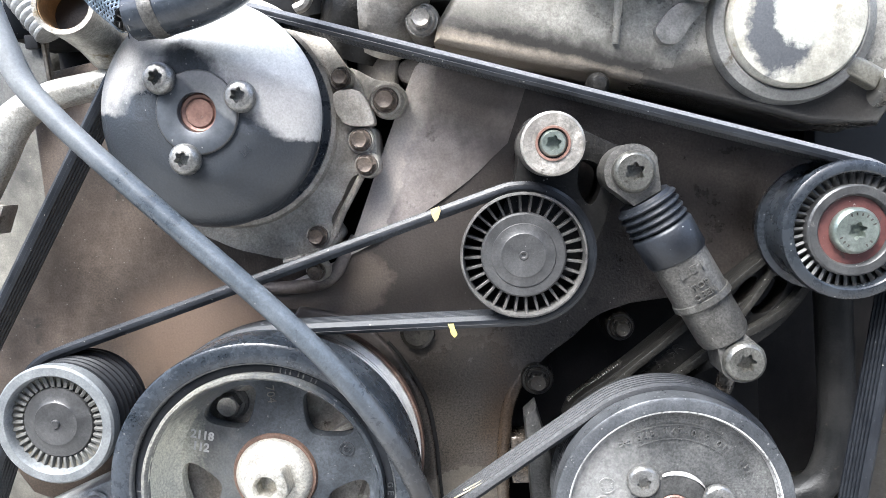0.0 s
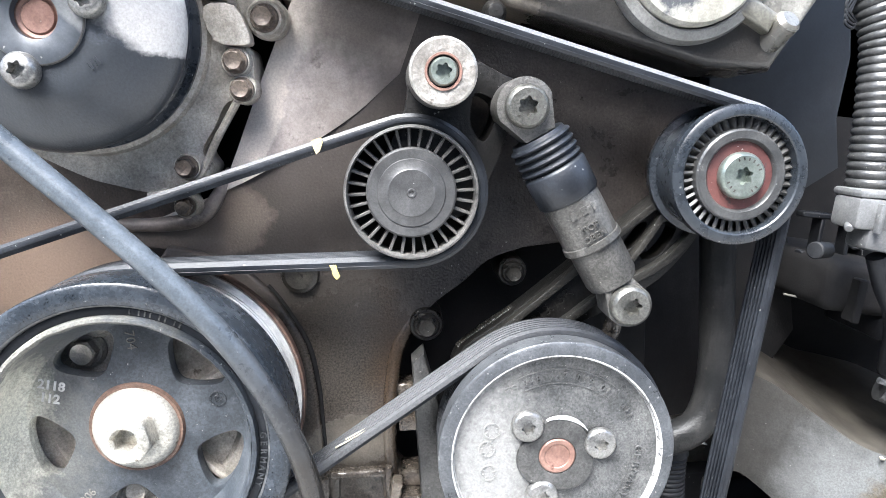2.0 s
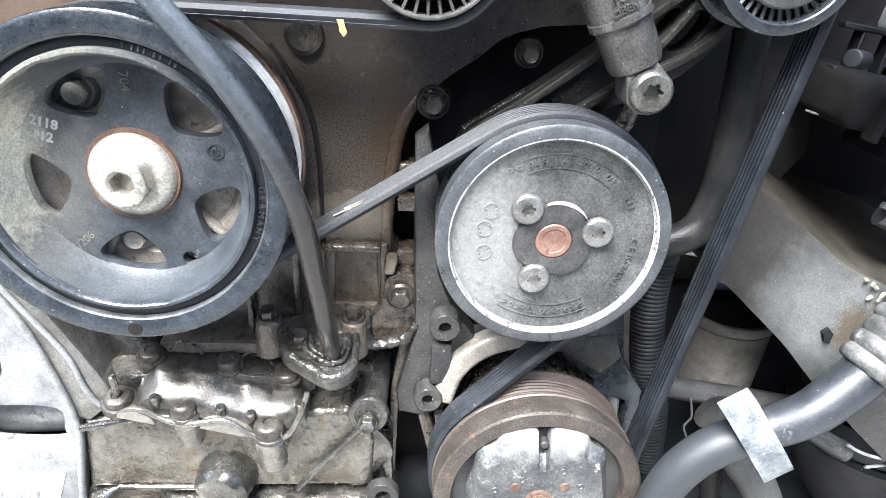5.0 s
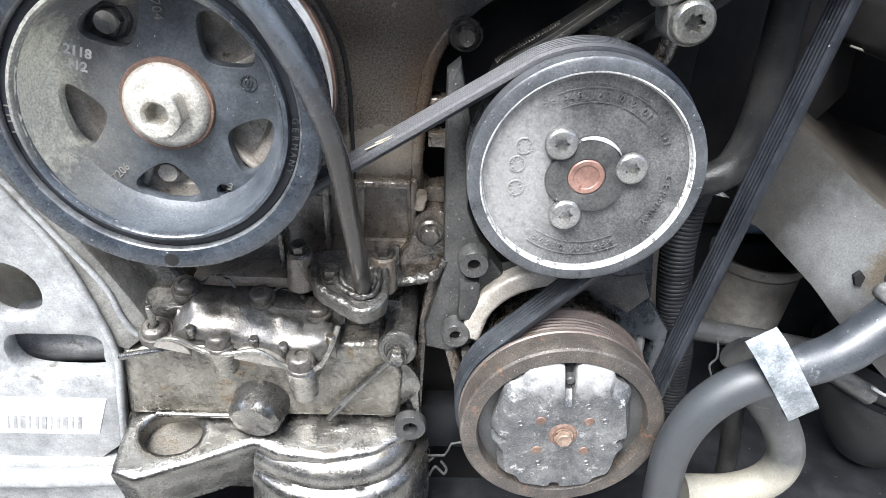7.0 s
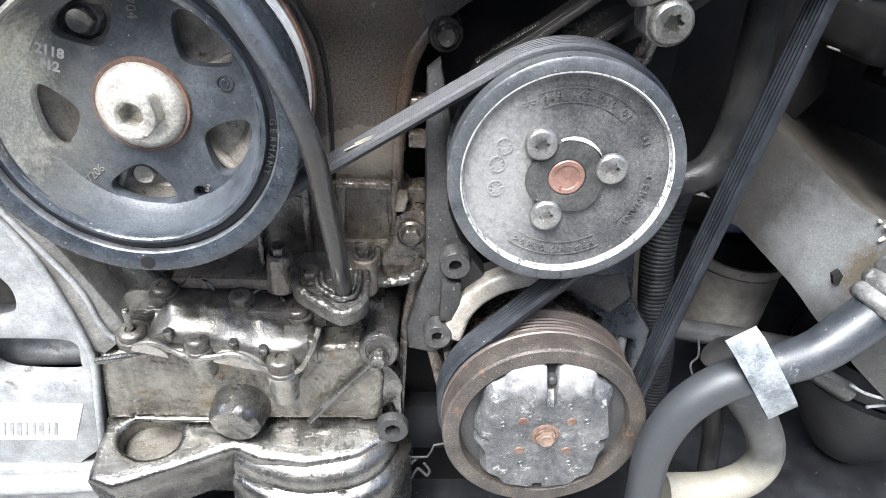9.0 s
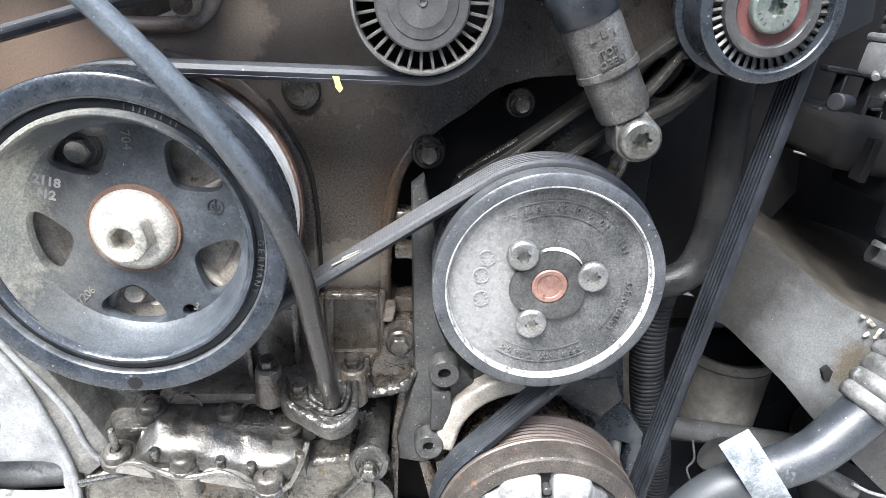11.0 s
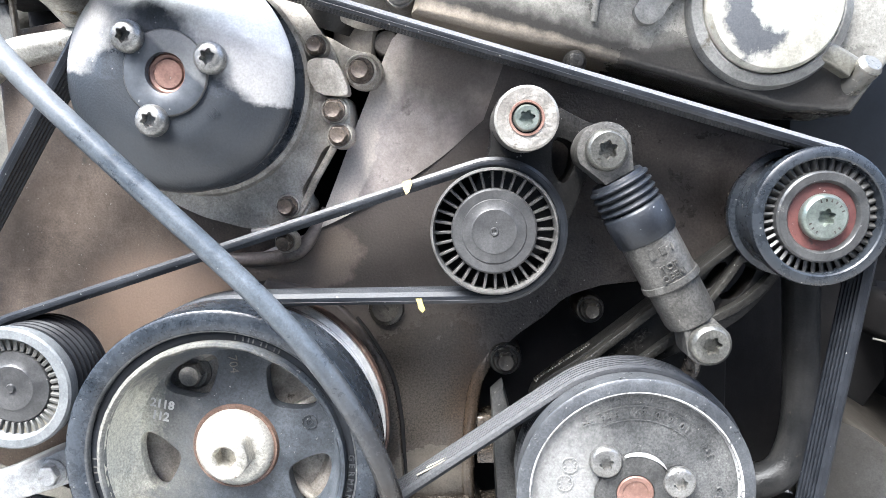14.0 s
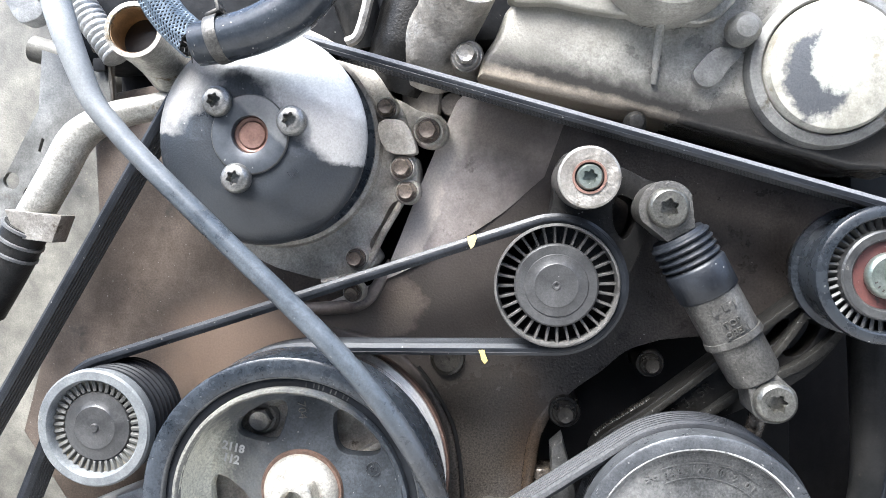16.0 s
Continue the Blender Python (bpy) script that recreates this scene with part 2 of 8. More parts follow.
BOLT_WHITE = mat("dusty_bright_bolt", (0.3510, 0.3354, 0.2925), (0.5850, 0.5590, 0.5005), (0.28, 0.44), metal=0.55, c3=(0.17, 0.13, 0.09), amount=0.3, spots=130, fmix=0.3)
BOLT_DIRTY = mat("oily_bolt_steel", (0.050, 0.045, 0.039), (0.105, 0.097, 0.085), (0.24, 0.4), metal=0.5, c3=(0.03, 0.026, 0.022), amount=0.4, spots=220, bump=0.4, fmix=0.4)
BOLT_GREEN = mat("zinc_bolt_steel", (0.1800, 0.2100, 0.1860), (0.2520, 0.2760, 0.2460), (0.3, 0.45), metal=0.75, c3=(0.2, 0.2, 0.17), amount=0.2, spots=300)
RUST = mat("rusty_steel", (0.075, 0.043, 0.031), (0.125, 0.078, 0.056), (0.55, 0.75), c3=(0.17, 0.135, 0.11), amount=0.34, spots=130, fmix=0.35)
COPPER = mat("rust_red_plug", (0.16, 0.088, 0.068), (0.22, 0.132, 0.105), (0.4, 0.55), metal=0.3, c3=(0.12, 0.06, 0.045), amount=0.25)
RED_SEAL = mat("red_seal", (0.055, 0.018, 0.017), (0.08, 0.028, 0.024), (0.5, 0.6), c3=(0.03, 0.02, 0.02), amount=0.25)
CAST_GREY = mat("cast_aluminium", (0.22, 0.202, 0.178), (0.38, 0.358, 0.322), (0.28, 0.46), metal=0.55, c3=(0.095, 0.08, 0.064), amount=0.3, spots=60, bump=0.36, fmix=0.2, wave=0.25)
CAST_OIL = mat("oily_cast_aluminium", (0.048, 0.039, 0.031), (0.110, 0.091, 0.072), (0.18, 0.36), metal=0.3, c3=(0.016, 0.013, 0.011), amount=0.36, bump=0.4, fine=600, grain=0.0010, fmix=0.35, coat=0.6, wave=0.5, flecks=0)
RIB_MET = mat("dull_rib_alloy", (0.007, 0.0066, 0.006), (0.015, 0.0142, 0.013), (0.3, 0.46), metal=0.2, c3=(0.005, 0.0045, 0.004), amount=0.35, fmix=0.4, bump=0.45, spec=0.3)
CAST_SILVER = mat("bright_cast_aluminium", (0.100, 0.096, 0.086), (0.225, 0.217, 0.199), (0.2, 0.34), metal=0.9, c3=(0.150, 0.122, 0.080), amount=0.28, spots=28, big=30, bump=0.24, fine=800, grain=0.0007, fmix=0.35, coat=0.2, wave=0.06, flecks=0.05)
CAST_WHITE = mat("pale_alloy", (0.21, 0.214, 0.215), (0.36, 0.364, 0.36), (0.34, 0.52), metal=0.4, c3=(0.15, 0.142, 0.125), amount=0.3, spots=45, bump=0.3, fmix=0.2)
DAMPER_MET = mat("damper_alloy", (0.0638, 0.0612, 0.0561), (0.1105, 0.1062, 0.0978), (0.34, 0.5), metal=0.5, c3=(0.26, 0.245, 0.22), amount=0.2, spots=400, bump=0.4, fmix=0.4)
PS_FACE = mat("dusty_cast_face", (0.052, 0.053, 0.053), (0.110, 0.110, 0.107), (0.26, 0.42), metal=0.35, c3=(0.34, 0.335, 0.32), amount=0.2, spots=700, bump=0.3, fine=820, grain=0.0009, fmix=0.42, flecks=0.3)
PS_RIM = mat("scuffed_dark_rim", (0.040, 0.043, 0.047), (0.080, 0.084, 0.089), (0.24, 0.4), metal=0.25, c3=(0.34, 0.34, 0.33), amount=0.24, spots=170, fmix=0.3)
# Polished rim edge; its sky highlight is put into the pale colour.
RUB_LINE = mat("polished_rim_line", (0.3360, 0.3332, 0.3220), (0.6440, 0.6370, 0.6160), (0.3, 0.45), metal=0.4, c3=(0.12, 0.118, 0.115), amount=0.45, spots=190, fmix=0.35, big=25)
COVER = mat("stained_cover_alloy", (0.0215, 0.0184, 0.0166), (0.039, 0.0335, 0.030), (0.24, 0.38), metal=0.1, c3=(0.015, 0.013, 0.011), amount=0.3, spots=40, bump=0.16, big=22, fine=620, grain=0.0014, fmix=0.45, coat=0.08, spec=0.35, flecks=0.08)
COVER_BROWN = mat("brown_stained_plate", (0.078, 0.062, 0.050), (0.13, 0.102, 0.082), (0.32, 0.48), metal=0.15, c3=(0.055, 0.048, 0.042), amount=0.35, spots=24, bump=0.3, big=14, fmix=0.25)
# Near-black; puts the shade of holes, gaps and recesses into the colour.
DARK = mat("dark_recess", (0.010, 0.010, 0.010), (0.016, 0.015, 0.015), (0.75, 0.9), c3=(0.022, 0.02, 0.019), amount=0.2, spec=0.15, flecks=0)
DARK_PLASTIC = mat("dark_plastic", (0.009, 0.0095, 0.011), (0.019, 0.020, 0.022), (0.4, 0.6), c3=(0.05, 0.048, 0.045), amount=0.18, bump=0.2, spec=0.16, flecks=0.06)
GREY_PLASTIC = mat("grey_plastic", (0.075, 0.076, 0.077), (0.115, 0.116, 0.115), (0.42, 0.55), c3=(0.26, 0.255, 0.24), amount=0.2, spots=150, fmix=0.2)
CHASSIS = mat("dirty_chassis_steel", (0.026, 0.025, 0.023), (0.056, 0.056, 0.053), (0.3, 0.48), c3=(0.046, 0.038, 0.028), amount=0.27, spots=30, bump=0.3, fmix=0.3, big=13, wave=0.25, flecks=0.05)
BEIGE = mat("dusty_underside", (0.135, 0.120, 0.102), (0.215, 0.195, 0.168), (0.6, 0.8), c3=(0.11, 0.09, 0.07), amount=0.3, spots=30, fmix=0.2, flecks=0)
PIPE = mat("dirty_silver_pipe", (0.26, 0.25, 0.22), (0.42, 0.405, 0.365), (0.32, 0.5), metal=0.5, c3=(0.17, 0.125, 0.065), amount=0.38, spots=50, fmix=0.3, bump=0.4)
TAN = mat("tan_pipe_lining", (0.13, 0.078, 0.034), (0.27, 0.165, 0.08), (0.35, 0.55), c3=(0.06, 0.036, 0.018), amount=0.35, spots=60)
YELLOW = mat("yellow_paint_mark", (0.42, 0.34, 0.085), (0.50, 0.42, 0.15), (0.5, 0.6), flecks=0)
CREAM = mat("cream_paint_mark", (0.36, 0.29, 0.14), (0.46, 0.385, 0.21), (0.5, 0.6), c3=(0.20, 0.16, 0.09), amount=0.3, spots=400, flecks=0)
BRAID = mat("woven_braid", (0.13, 0.17, 0.21), (0.24, 0.29, 0.34), (0.5, 0.65), fine=1500, bump=0.3, c3=(0.34, 0.38, 0.42), amount=0.3, spots=300)
LABEL = mat("white_sticker", (0.50, 0.50, 0.49), (0.60, 0.60, 0.59), (0.45, 0.55), c3=(0.5, 0.5, 0.48), amount=0.15, flecks=0)
INK = mat("grey_ink", (0.18, 0.18, 0.18), (0.26, 0.26, 0.26), (0.5, 0.6))
LETTER = mat("pale_lettering", (0.42, 0.42, 0.40), (0.55, 0.54, 0.52), (0.5, 0.6), c3=(0.2, 0.2, 0.19), amount=0.25)
HUB_DIRTY = mat("dirty_drive_plate", (0.055, 0.057, 0.059), (0.125, 0.125, 0.123), (0.34, 0.5), metal=0.3, c3=(0.33, 0.325, 0.31), amount=0.33, spots=110, big=45, bump=0.6, fmix=0.35, wave=0.25, flecks=0.4)
AC_RIM = mat("rust_stained_rim", (0.040, 0.035, 0.031), (0.085, 0.073, 0.062), (0.4, 0.56), metal=0.3, c3=(0.15, 0.09, 0.055), amount=0.32, spots=90, bump=0.5, fmix=0.45, flecks=0.3)
AC_GROOVE = mat("rusty_groove_steel", (0.085, 0.070, 0.061), (0.145, 0.119, 0.104), (0.38, 0.55), metal=0.5, c3=(0.15, 0.07, 0.04), amount=0.34, stretch=(1, 9, 1), spots=90, fmix=0.3)
WORN_LINE = mat("worn_paint_edge", (0.05, 0.053, 0.057), (0.12, 0.122, 0.122), (0.26, 0.4), metal=0.3, c3=(0.26, 0.26, 0.255), amount=0.3, spots=70, fmix=0.3)
RUST_BOLT = mat("rusty_bolt", (0.13, 0.085, 0.06), (0.26, 0.19, 0.145), (0.4, 0.55), metal=0.4, c3=(0.08, 0.045, 0.03), amount=0.3, spots=200, fmix=0.3)
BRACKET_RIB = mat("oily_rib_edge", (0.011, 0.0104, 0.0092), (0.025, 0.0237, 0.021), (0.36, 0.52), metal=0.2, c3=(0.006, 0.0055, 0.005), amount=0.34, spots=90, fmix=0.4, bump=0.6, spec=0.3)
FIN_HUB = mat("scuffed_dark_hub", (0.024, 0.0244, 0.0248), (0.047, 0.047, 0.046), (0.3, 0.46), c3=(0.17, 0.165, 0.15), amount=0.22, spots=120, bump=0.3, fmix=0.3)
OLIVE_STEEL = mat("olive_bolt_steel", (0.095, 0.093, 0.082), (0.165, 0.161, 0.144), (0.28, 0.42), metal=0.75, c3=(0.05, 0.043, 0.034), amount=0.3, spots=220, fmix=0.35, bump=0.4)
SHROUD = mat("smooth_dark_panel", (0.014, 0.0152, 0.0172), (0.022, 0.0236, 0.026), (0.42, 0.56), big=9, fmix=0.1, bump=0.1, flecks=0)
add_patch(PS_FACE, (0.30, 0.297, 0.285), 0.42, (-0.040, 0.0, -0.004), (0.024, 0.2, 0.050), jag=1.6, scale=260, soft=0.55)
add_patch(HUB_DIRTY, (0.29, 0.287, 0.28), 0.46, (0.0, 0.0, 0.060), (0.050, 0.2, 0.020), jag=1.6, scale=130, soft=0.3)
add_patch(CHASSIS, (0.135, 0.138, 0.137), 0.36, (-0.040, -0.04, 0.010), (0.034, 0.2, 0.040), jag=1.4, scale=34, soft=0.5, grit=0.25)
add_patch(CHASSIS, (0.085, 0.070, 0.048), 0.5, (-0.022, -0.04, -0.008), (0.012, 0.2, 0.022), jag=1.6, scale=150, soft=0.3, grit=0.4)
add_patch(CHASSIS, (0.052, 0.044, 0.033), 0.5, None, None, jag=0.06, scale=30, soft=0.030, plane=((-0.60, 0, -0.80), -0.0370), grit=0.3)
# Left end darkened: the belt's shadow is put into the colour.
add_patch(CHASSIS, (0.030, 0.027, 0.022), 0.5, None, None, jag=0.05, scale=26, soft=0.030, plane=((0.90, 0, -0.42), -0.108), grit=0.3)
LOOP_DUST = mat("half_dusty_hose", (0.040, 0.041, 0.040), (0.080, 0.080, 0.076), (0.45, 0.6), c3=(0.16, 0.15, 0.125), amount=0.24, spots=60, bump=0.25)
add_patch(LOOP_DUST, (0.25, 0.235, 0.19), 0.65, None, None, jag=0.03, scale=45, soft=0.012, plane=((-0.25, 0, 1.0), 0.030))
CUP = mat("dusty_cloudy_plastic", (0.105, 0.100, 0.088), (0.165, 0.158, 0.142), (0.45, 0.6), c3=(0.075, 0.066, 0.054), amount=0.28, spots=35, fmix=0.15)
GROUND = mat("unseen_ground", (0.27, 0.265, 0.25), (0.36, 0.352, 0.335), (0.7, 0.9), big=2, fine=80, flecks=0)
UNSEEN_WALL = mat("grey_wall", (0.10, 0.105, 0.11), (0.15, 0.155, 0.16), (0.8, 0.9), big=1.5, fine=60, flecks=0)
BAY = mat("bay_panel", (0.05, 0.05, 0.05), (0.08, 0.08, 0.078), (0.5, 0.7), big=6, fine=200, flecks=0)

# ---- building helpers ----
ORIGIN = {}


def thing(name, at, label, category, group="", kind=""):
    ob = new(name)
    ob.empty_display_size = 0.01
    ob.location = at
    ORIGIN[ob.name] = Vector(at)
    return tagged(ob, label, category, group, kind)


def finish(bm, angle=38):
    bmesh.ops.remove_doubles(bm, verts=bm.verts, dist=1e-6)
    bmesh.ops.recalc_face_normals(bm, faces=bm.faces)
    for f in bm.faces:
        f.smooth = True
    for e in bm.edges:
        if len(e.link_faces) == 2 and e.calc_face_angle(0) > radians(angle):
            e.smooth = False


def part(name, bm, material, parent, label="", angle=38):
    """Links a bmesh, made in world metres, as one mesh under a thing or a part."""
    origin = ORIGIN[parent.name]
    finish(bm, angle)
    bmesh.ops.translate(bm, verts=bm.verts, vec=-origin)
    me = bpy.data.meshes.new(name)
    bm.to_mesh(me)
    bm.free()
    me.materials.append(material)
    ob = new(name, me)
    ob.parent = parent
    ORIGIN[ob.name] = origin
    return tagged(ob, label)


def single(name, bm, material, at, label, category, group="", kind="", angle=38):
    """A thing that is one mesh."""
    finish(bm, angle)
    bmesh.ops.translate(bm, verts=bm.verts, vec=-Vector(at))
    me = bpy.data.meshes.new(name)
    bm.to_mesh(me)
    bm.free()
    me.materials.append(material)
    ob = new(name, me)
    ob.location = at
    ORIGIN[ob.name] = Vector(at)
    return tagged(ob, label, category, group, kind)


def revolve(bm, prof, cx, cz, seg=64, closed=False):
    """Spins (radius, y) pairs round the axis that runs along y through (cx, cz)."""
    rings = []
    for r, y in prof:
        if r < 1e-6:
            rings.append([bm.verts.new((cx, y, cz))])
        else:
            rings.append([bm.verts.new((cx + r * math.cos(2 * math.pi * i / seg), y, cz + r * math.sin(2 * math.pi * i / seg))) for i in range(seg)])
    pairs = list(zip(rings, rings[1:]))
    if closed:
        pairs.append((rings[-1], rings[0]))
    for a, b in pairs:
        for i in range(seg):
            k = (i + 1) % seg
            if len(a) == 1 and len(b) == 1:
                continue
            if len(a) == 1:
                bm.faces.new((a[0], b[i], b[k]))
            elif len(b) == 1:
                bm.faces.new((a[i], a[k], b[0]))
            else:
                bm.faces.new((a[i], a[k], b[k], b[i]))
    return bm


def rev(prof, cx, cz, seg=64, closed=False):
    return revolve(bmesh.new(), prof, cx, cz, seg, closed)


def spline(pts, per=8, loop=False):
    """Points along a smooth curve through pts."""
    P = [Vector(p) for p in pts]
    n = len(P)
    out = []
    last = n if loop else n - 1
    for i in range(last):
        if loop:
            p0, p1, p2, p3 = P[(i - 1) % n], P[i], P[(i + 1) % n], P[(i + 2) % n]
        else:
            p1, p2 = P[i], P[i + 1]
            p0 = P[i - 1] if i else p1 * 2 - p2
            p3 = P[i + 2] if i + 2 < n else p2 * 2 - p1
        for k in range(per):
            t = k / per
            out.append(0.5 * ((2 * p1) + (p2 - p0) * t + (2 * p0 - 5 * p1 + 4 * p2 - p3) * t * t + (3 * p1 - p0 - 3 * p2 + p3) * t ** 3))
    if not loop:
        out.append(P[-1])
    return out


def smooth_outline(pts, per=5):
    return [(p.x, p.y) for p in spline([(x, z, 0) for x, z in pts], per, True)]


def prism(bm, outline, y0, y1, holes=(), bevel=0.0015, seg=2):
    """A plate between y0 (front) and y1 (back) with the outline in (x, z), holes through it and a rounded front edge."""
    loops = [outline, *holes]
    edges, rim = [], []
    for lp in loops:
        vs = [bm.verts.new((x, y0, z)) for x, z in lp]
        es = [bm.edges.new((vs[i], vs[(i + 1) % len(vs)])) for i in range(len(vs))]
        edges += es
    fill = bmesh.ops.triangle_fill(bm, use_beauty=True, edges=edges)
    faces = [g for g in fill["geom"] if isinstance(g, bmesh.types.BMFace)]
    rim = list(edges)
    ext = bmesh.ops.extrude_face_region(bm, geom=faces)
    moved = [g for g in ext["geom"] if isinstance(g, bmesh.types.BMVert)]
    bmesh.ops.translate(bm, verts=moved, vec=(0, y1 - y0, 0))
    if bevel > 0:
        front = [e for e in bm.edges if e.is_valid and all(abs(v.co.y - y0) < 1e-7 for v in e.verts) and any(abs(f.normal.y) < 0.5 or True for f in e.link_faces)]
        bm.normal_update()
        front = [e for e in front if len(e.link_faces) == 2 and e.calc_face_angle(0) > 0.8]
        if front:
            bmesh.ops.bevel(bm, geom=front, offset=bevel, segments=seg, profile=0.5, affect="EDGES", clamp_overlap=True)
    return bm


def plate(outline, y0, y1, holes=(), bevel=0.0015, seg=2):
    return prism(bmesh.new(), outline, y0, y1, holes, bevel, seg)


def slab(outline, z_top, thick, holes=(), bevel=0.0015, seg=2, tilt=0.0, pivot=None):
    """A lying plate: outline in (x, y), its top at z_top, tipped by tilt degrees about the x axis through pivot (y, z)."""
    b = plate(outline, -z_top, -z_top + thick, holes, bevel, seg)
    bmesh.ops.transform(b, matrix=Matrix(((1, 0, 0, 0), (0, 0, 1, 0), (0, -1, 0, 0), (0, 0, 0, 1))), verts=b.verts)
    if tilt:
        py, pz = pivot
        bmesh.ops.transform(b, matrix=pose(0, py, pz) @ pose(0, 0, 0, tilt) @ pose(0, -py, -pz), verts=b.verts)
    return b


def strip(pts, w, per=4):
    """The outline of a band of width w along a line of (x, z) points."""
    line = [(p.x, p.y) for p in spline([(a, b, 0) for a, b in pts], per)]
    left, right = [], []
    for i, p in enumerate(line):
        q0, q1 = Vector(line[max(i - 1, 0)]), Vector(line[min(i + 1, len(line) - 1)])
        d = (q1 - q0).normalized()
        n = Vector((-d.y, d.x)) * w / 2
        left.append(tuple(Vector(p) + n))
        right.append(tuple(Vector(p) - n))
    return left + right[::-1]


def circle(cx, cz, r, n=24, a0=0.0):
    return [(cx + r * math.cos(a0 + 2 * math.pi * i / n), cz + r * math.sin(a0 + 2 * math.pi * i / n)) for i in range(n)]


def tube(bm, pts, r, seg=14, per=8, inner=0.0, smooth=True, ripple=0.0, pitch=0.004):
    """A round tube along a smooth line through pts; r is a number or one number per point of pts. inner: radius of an open bore. ripple: corrugation."""
    if ripple:
        total = sum((Vector(a) - Vector(b)).length for a, b in zip(pts, pts[1:]))
        per = max(per, int(total / pitch * 6 / max(1, len(pts) - 1)))
    line = spline(pts, per) if smooth else [Vector(p) for p in pts]
    n = len(line)
    if isinstance(r, (int, float)):
        rad = [r] * n
    else:
        rad = [float(np.interp(i / (n - 1) * (len(r) - 1), range(len(r)), r)) for i in range(n)]
    tang = [(line[min(i + 1, n - 1)] - line[max(i - 1, 0)]).normalized() for i in range(n)]
    up = Vector((0, 0, 1)) if abs(tang[0].z) < 0.9 else Vector((1, 0, 0))
    u = tang[0].cross(up).normalized()
    rings, dist = [], 0.0
    ends_ = []
    for i in range(n):
        u = (u - tang[i] * u.dot(tang[i])).normalized()
        v = tang[i].cross(u)
        if i:
            dist += (line[i] - line[i - 1]).length
        k = rad[i] + (ripple * math.copysign(abs(math.sin(math.pi * dist / pitch)) ** 0.6, 1) if ripple else 0)
        rings.append([bm.verts.new(line[i] + (u * math.cos(2 * math.pi * j / seg) + v * math.sin(2 * math.pi * j / seg)) * k) for j in range(seg)])
        ends_.append((line[i], u.copy(), v.copy(), rad[i]))
    for a, b in zip(rings, rings[1:]):
        for j in range(seg):
            k = (j + 1) % seg
            bm.faces.new((a[j], a[k], b[k], b[j]))
    for end, ring in ((0, rings[0]), (n - 1, rings[-1])):
        if inner and end == 0:
            c, u0, v0, _ = ends_[0]
            deep = line[min(n - 1, max(2, n // 3))]
            i1 = [bm.verts.new(c + (u0 * math.cos(2 * math.pi * j / seg) + v0 * math.sin(2 * math.pi * j / seg)) * inner) for j in range(seg)]
            i2 = [bm.verts.new(deep + (u0 * math.cos(2 * math.pi * j / seg) + v0 * math.sin(2 * math.pi * j / seg)) * inner * 0.98) for j in range(seg)]
            for j in range(seg):
                k = (j + 1) % seg
                bm.faces.new((ring[j], i1[j], i1[k], ring[k]))
                bm.faces.new((i1[j], i2[j], i2[k], i1[k]))
            bm.faces.new(i2)
        else:
            bm.faces.new(ring)
    return bm


def hose(pts, r, **kw):
    return tube(bmesh.new(), pts, r, **kw)


def rod(bm, p0, p1, r0, r1=None, seg=20, chamfer=0.0008):
    """A turned rod with eased ends."""
    r1 = r0 if r1 is None else r1
    p0, p1 = Vector(p0), Vector(p1)
    d = p1 - p0
    L = d.length
    m = Matrix.Translation(p0) @ d.to_track_quat("Z", "Y").to_matrix().to_4x4()
    c = min(chamfer, L * 0.3, r0 * 0.5, r1 * 0.5)
    lathe(bm, [(0, 0), (r0 - c, 0), (r0, c), (r1, L - c), (r1 - c, L), (0, L)], m, seg)
    return bm


def lathe(bm, prof, m, seg=24):
    """Spins (radius, height) pairs round the local z axis of m."""
    rings = []
    for r, h in prof:
        if r < 1e-7:
            rings.append([bm.verts.new(m @ Vector((0, 0, h)))])
        else:
            rings.append([bm.verts.new(m @ Vector((r * math.cos(2 * math.pi * i / seg), r * math.sin(2 * math.pi * i / seg), h))) for i in range(seg)])
    for a, b in zip(rings, rings[1:]):
        for i in range(seg):
            k = (i + 1) % seg
            if len(a) == 1 and len(b) == 1:
                continue
            if len(a) == 1:
                bm.faces.new((a[0], b[i], b[k]))
            elif len(b) == 1:
                bm.faces.new((a[i], a[k], b[0]))
            else:
                bm.faces.new((a[i], a[k], b[k], b[i]))
    return rings


def rev_up(prof, at, closed=False, seg=48):
    """Spins (radius, height) pairs round an upright axis through at."""
    b = bmesh.new()
    m = Matrix.Translation(at)
    rings = lathe(b, prof, m, seg)
    if closed:
        for i in range(seg):
            k = (i + 1) % seg
            b.faces.new((rings[-1][i], rings[-1][k], rings[0][k], rings[0][i]))
    return b


def block(bm, centre, size, rot=(0, 0, 0), bevel=0.001, seg=2):
    """A block with rounded edges."""
    m = pose(*centre, *rot) @ Matrix.Diagonal((*size, 1))
    vs = bmesh.ops.create_cube(bm, size=1.0, matrix=m)["verts"]
    if bevel:
        es = list({e for v in vs for e in v.link_edges})
        bmesh.ops.bevel(bm, geom=es, offset=min(bevel, min(size) * 0.4), segments=seg, profile=0.5, affect="EDGES", clamp_overlap=True)
    return bm


FRONT = Vector((0, -1, 0))


def facing(at, axis=FRONT):
    return Matrix.Translation(at) @ Vector(axis).to_track_quat("Z", "Y").to_matrix().to_4x4()


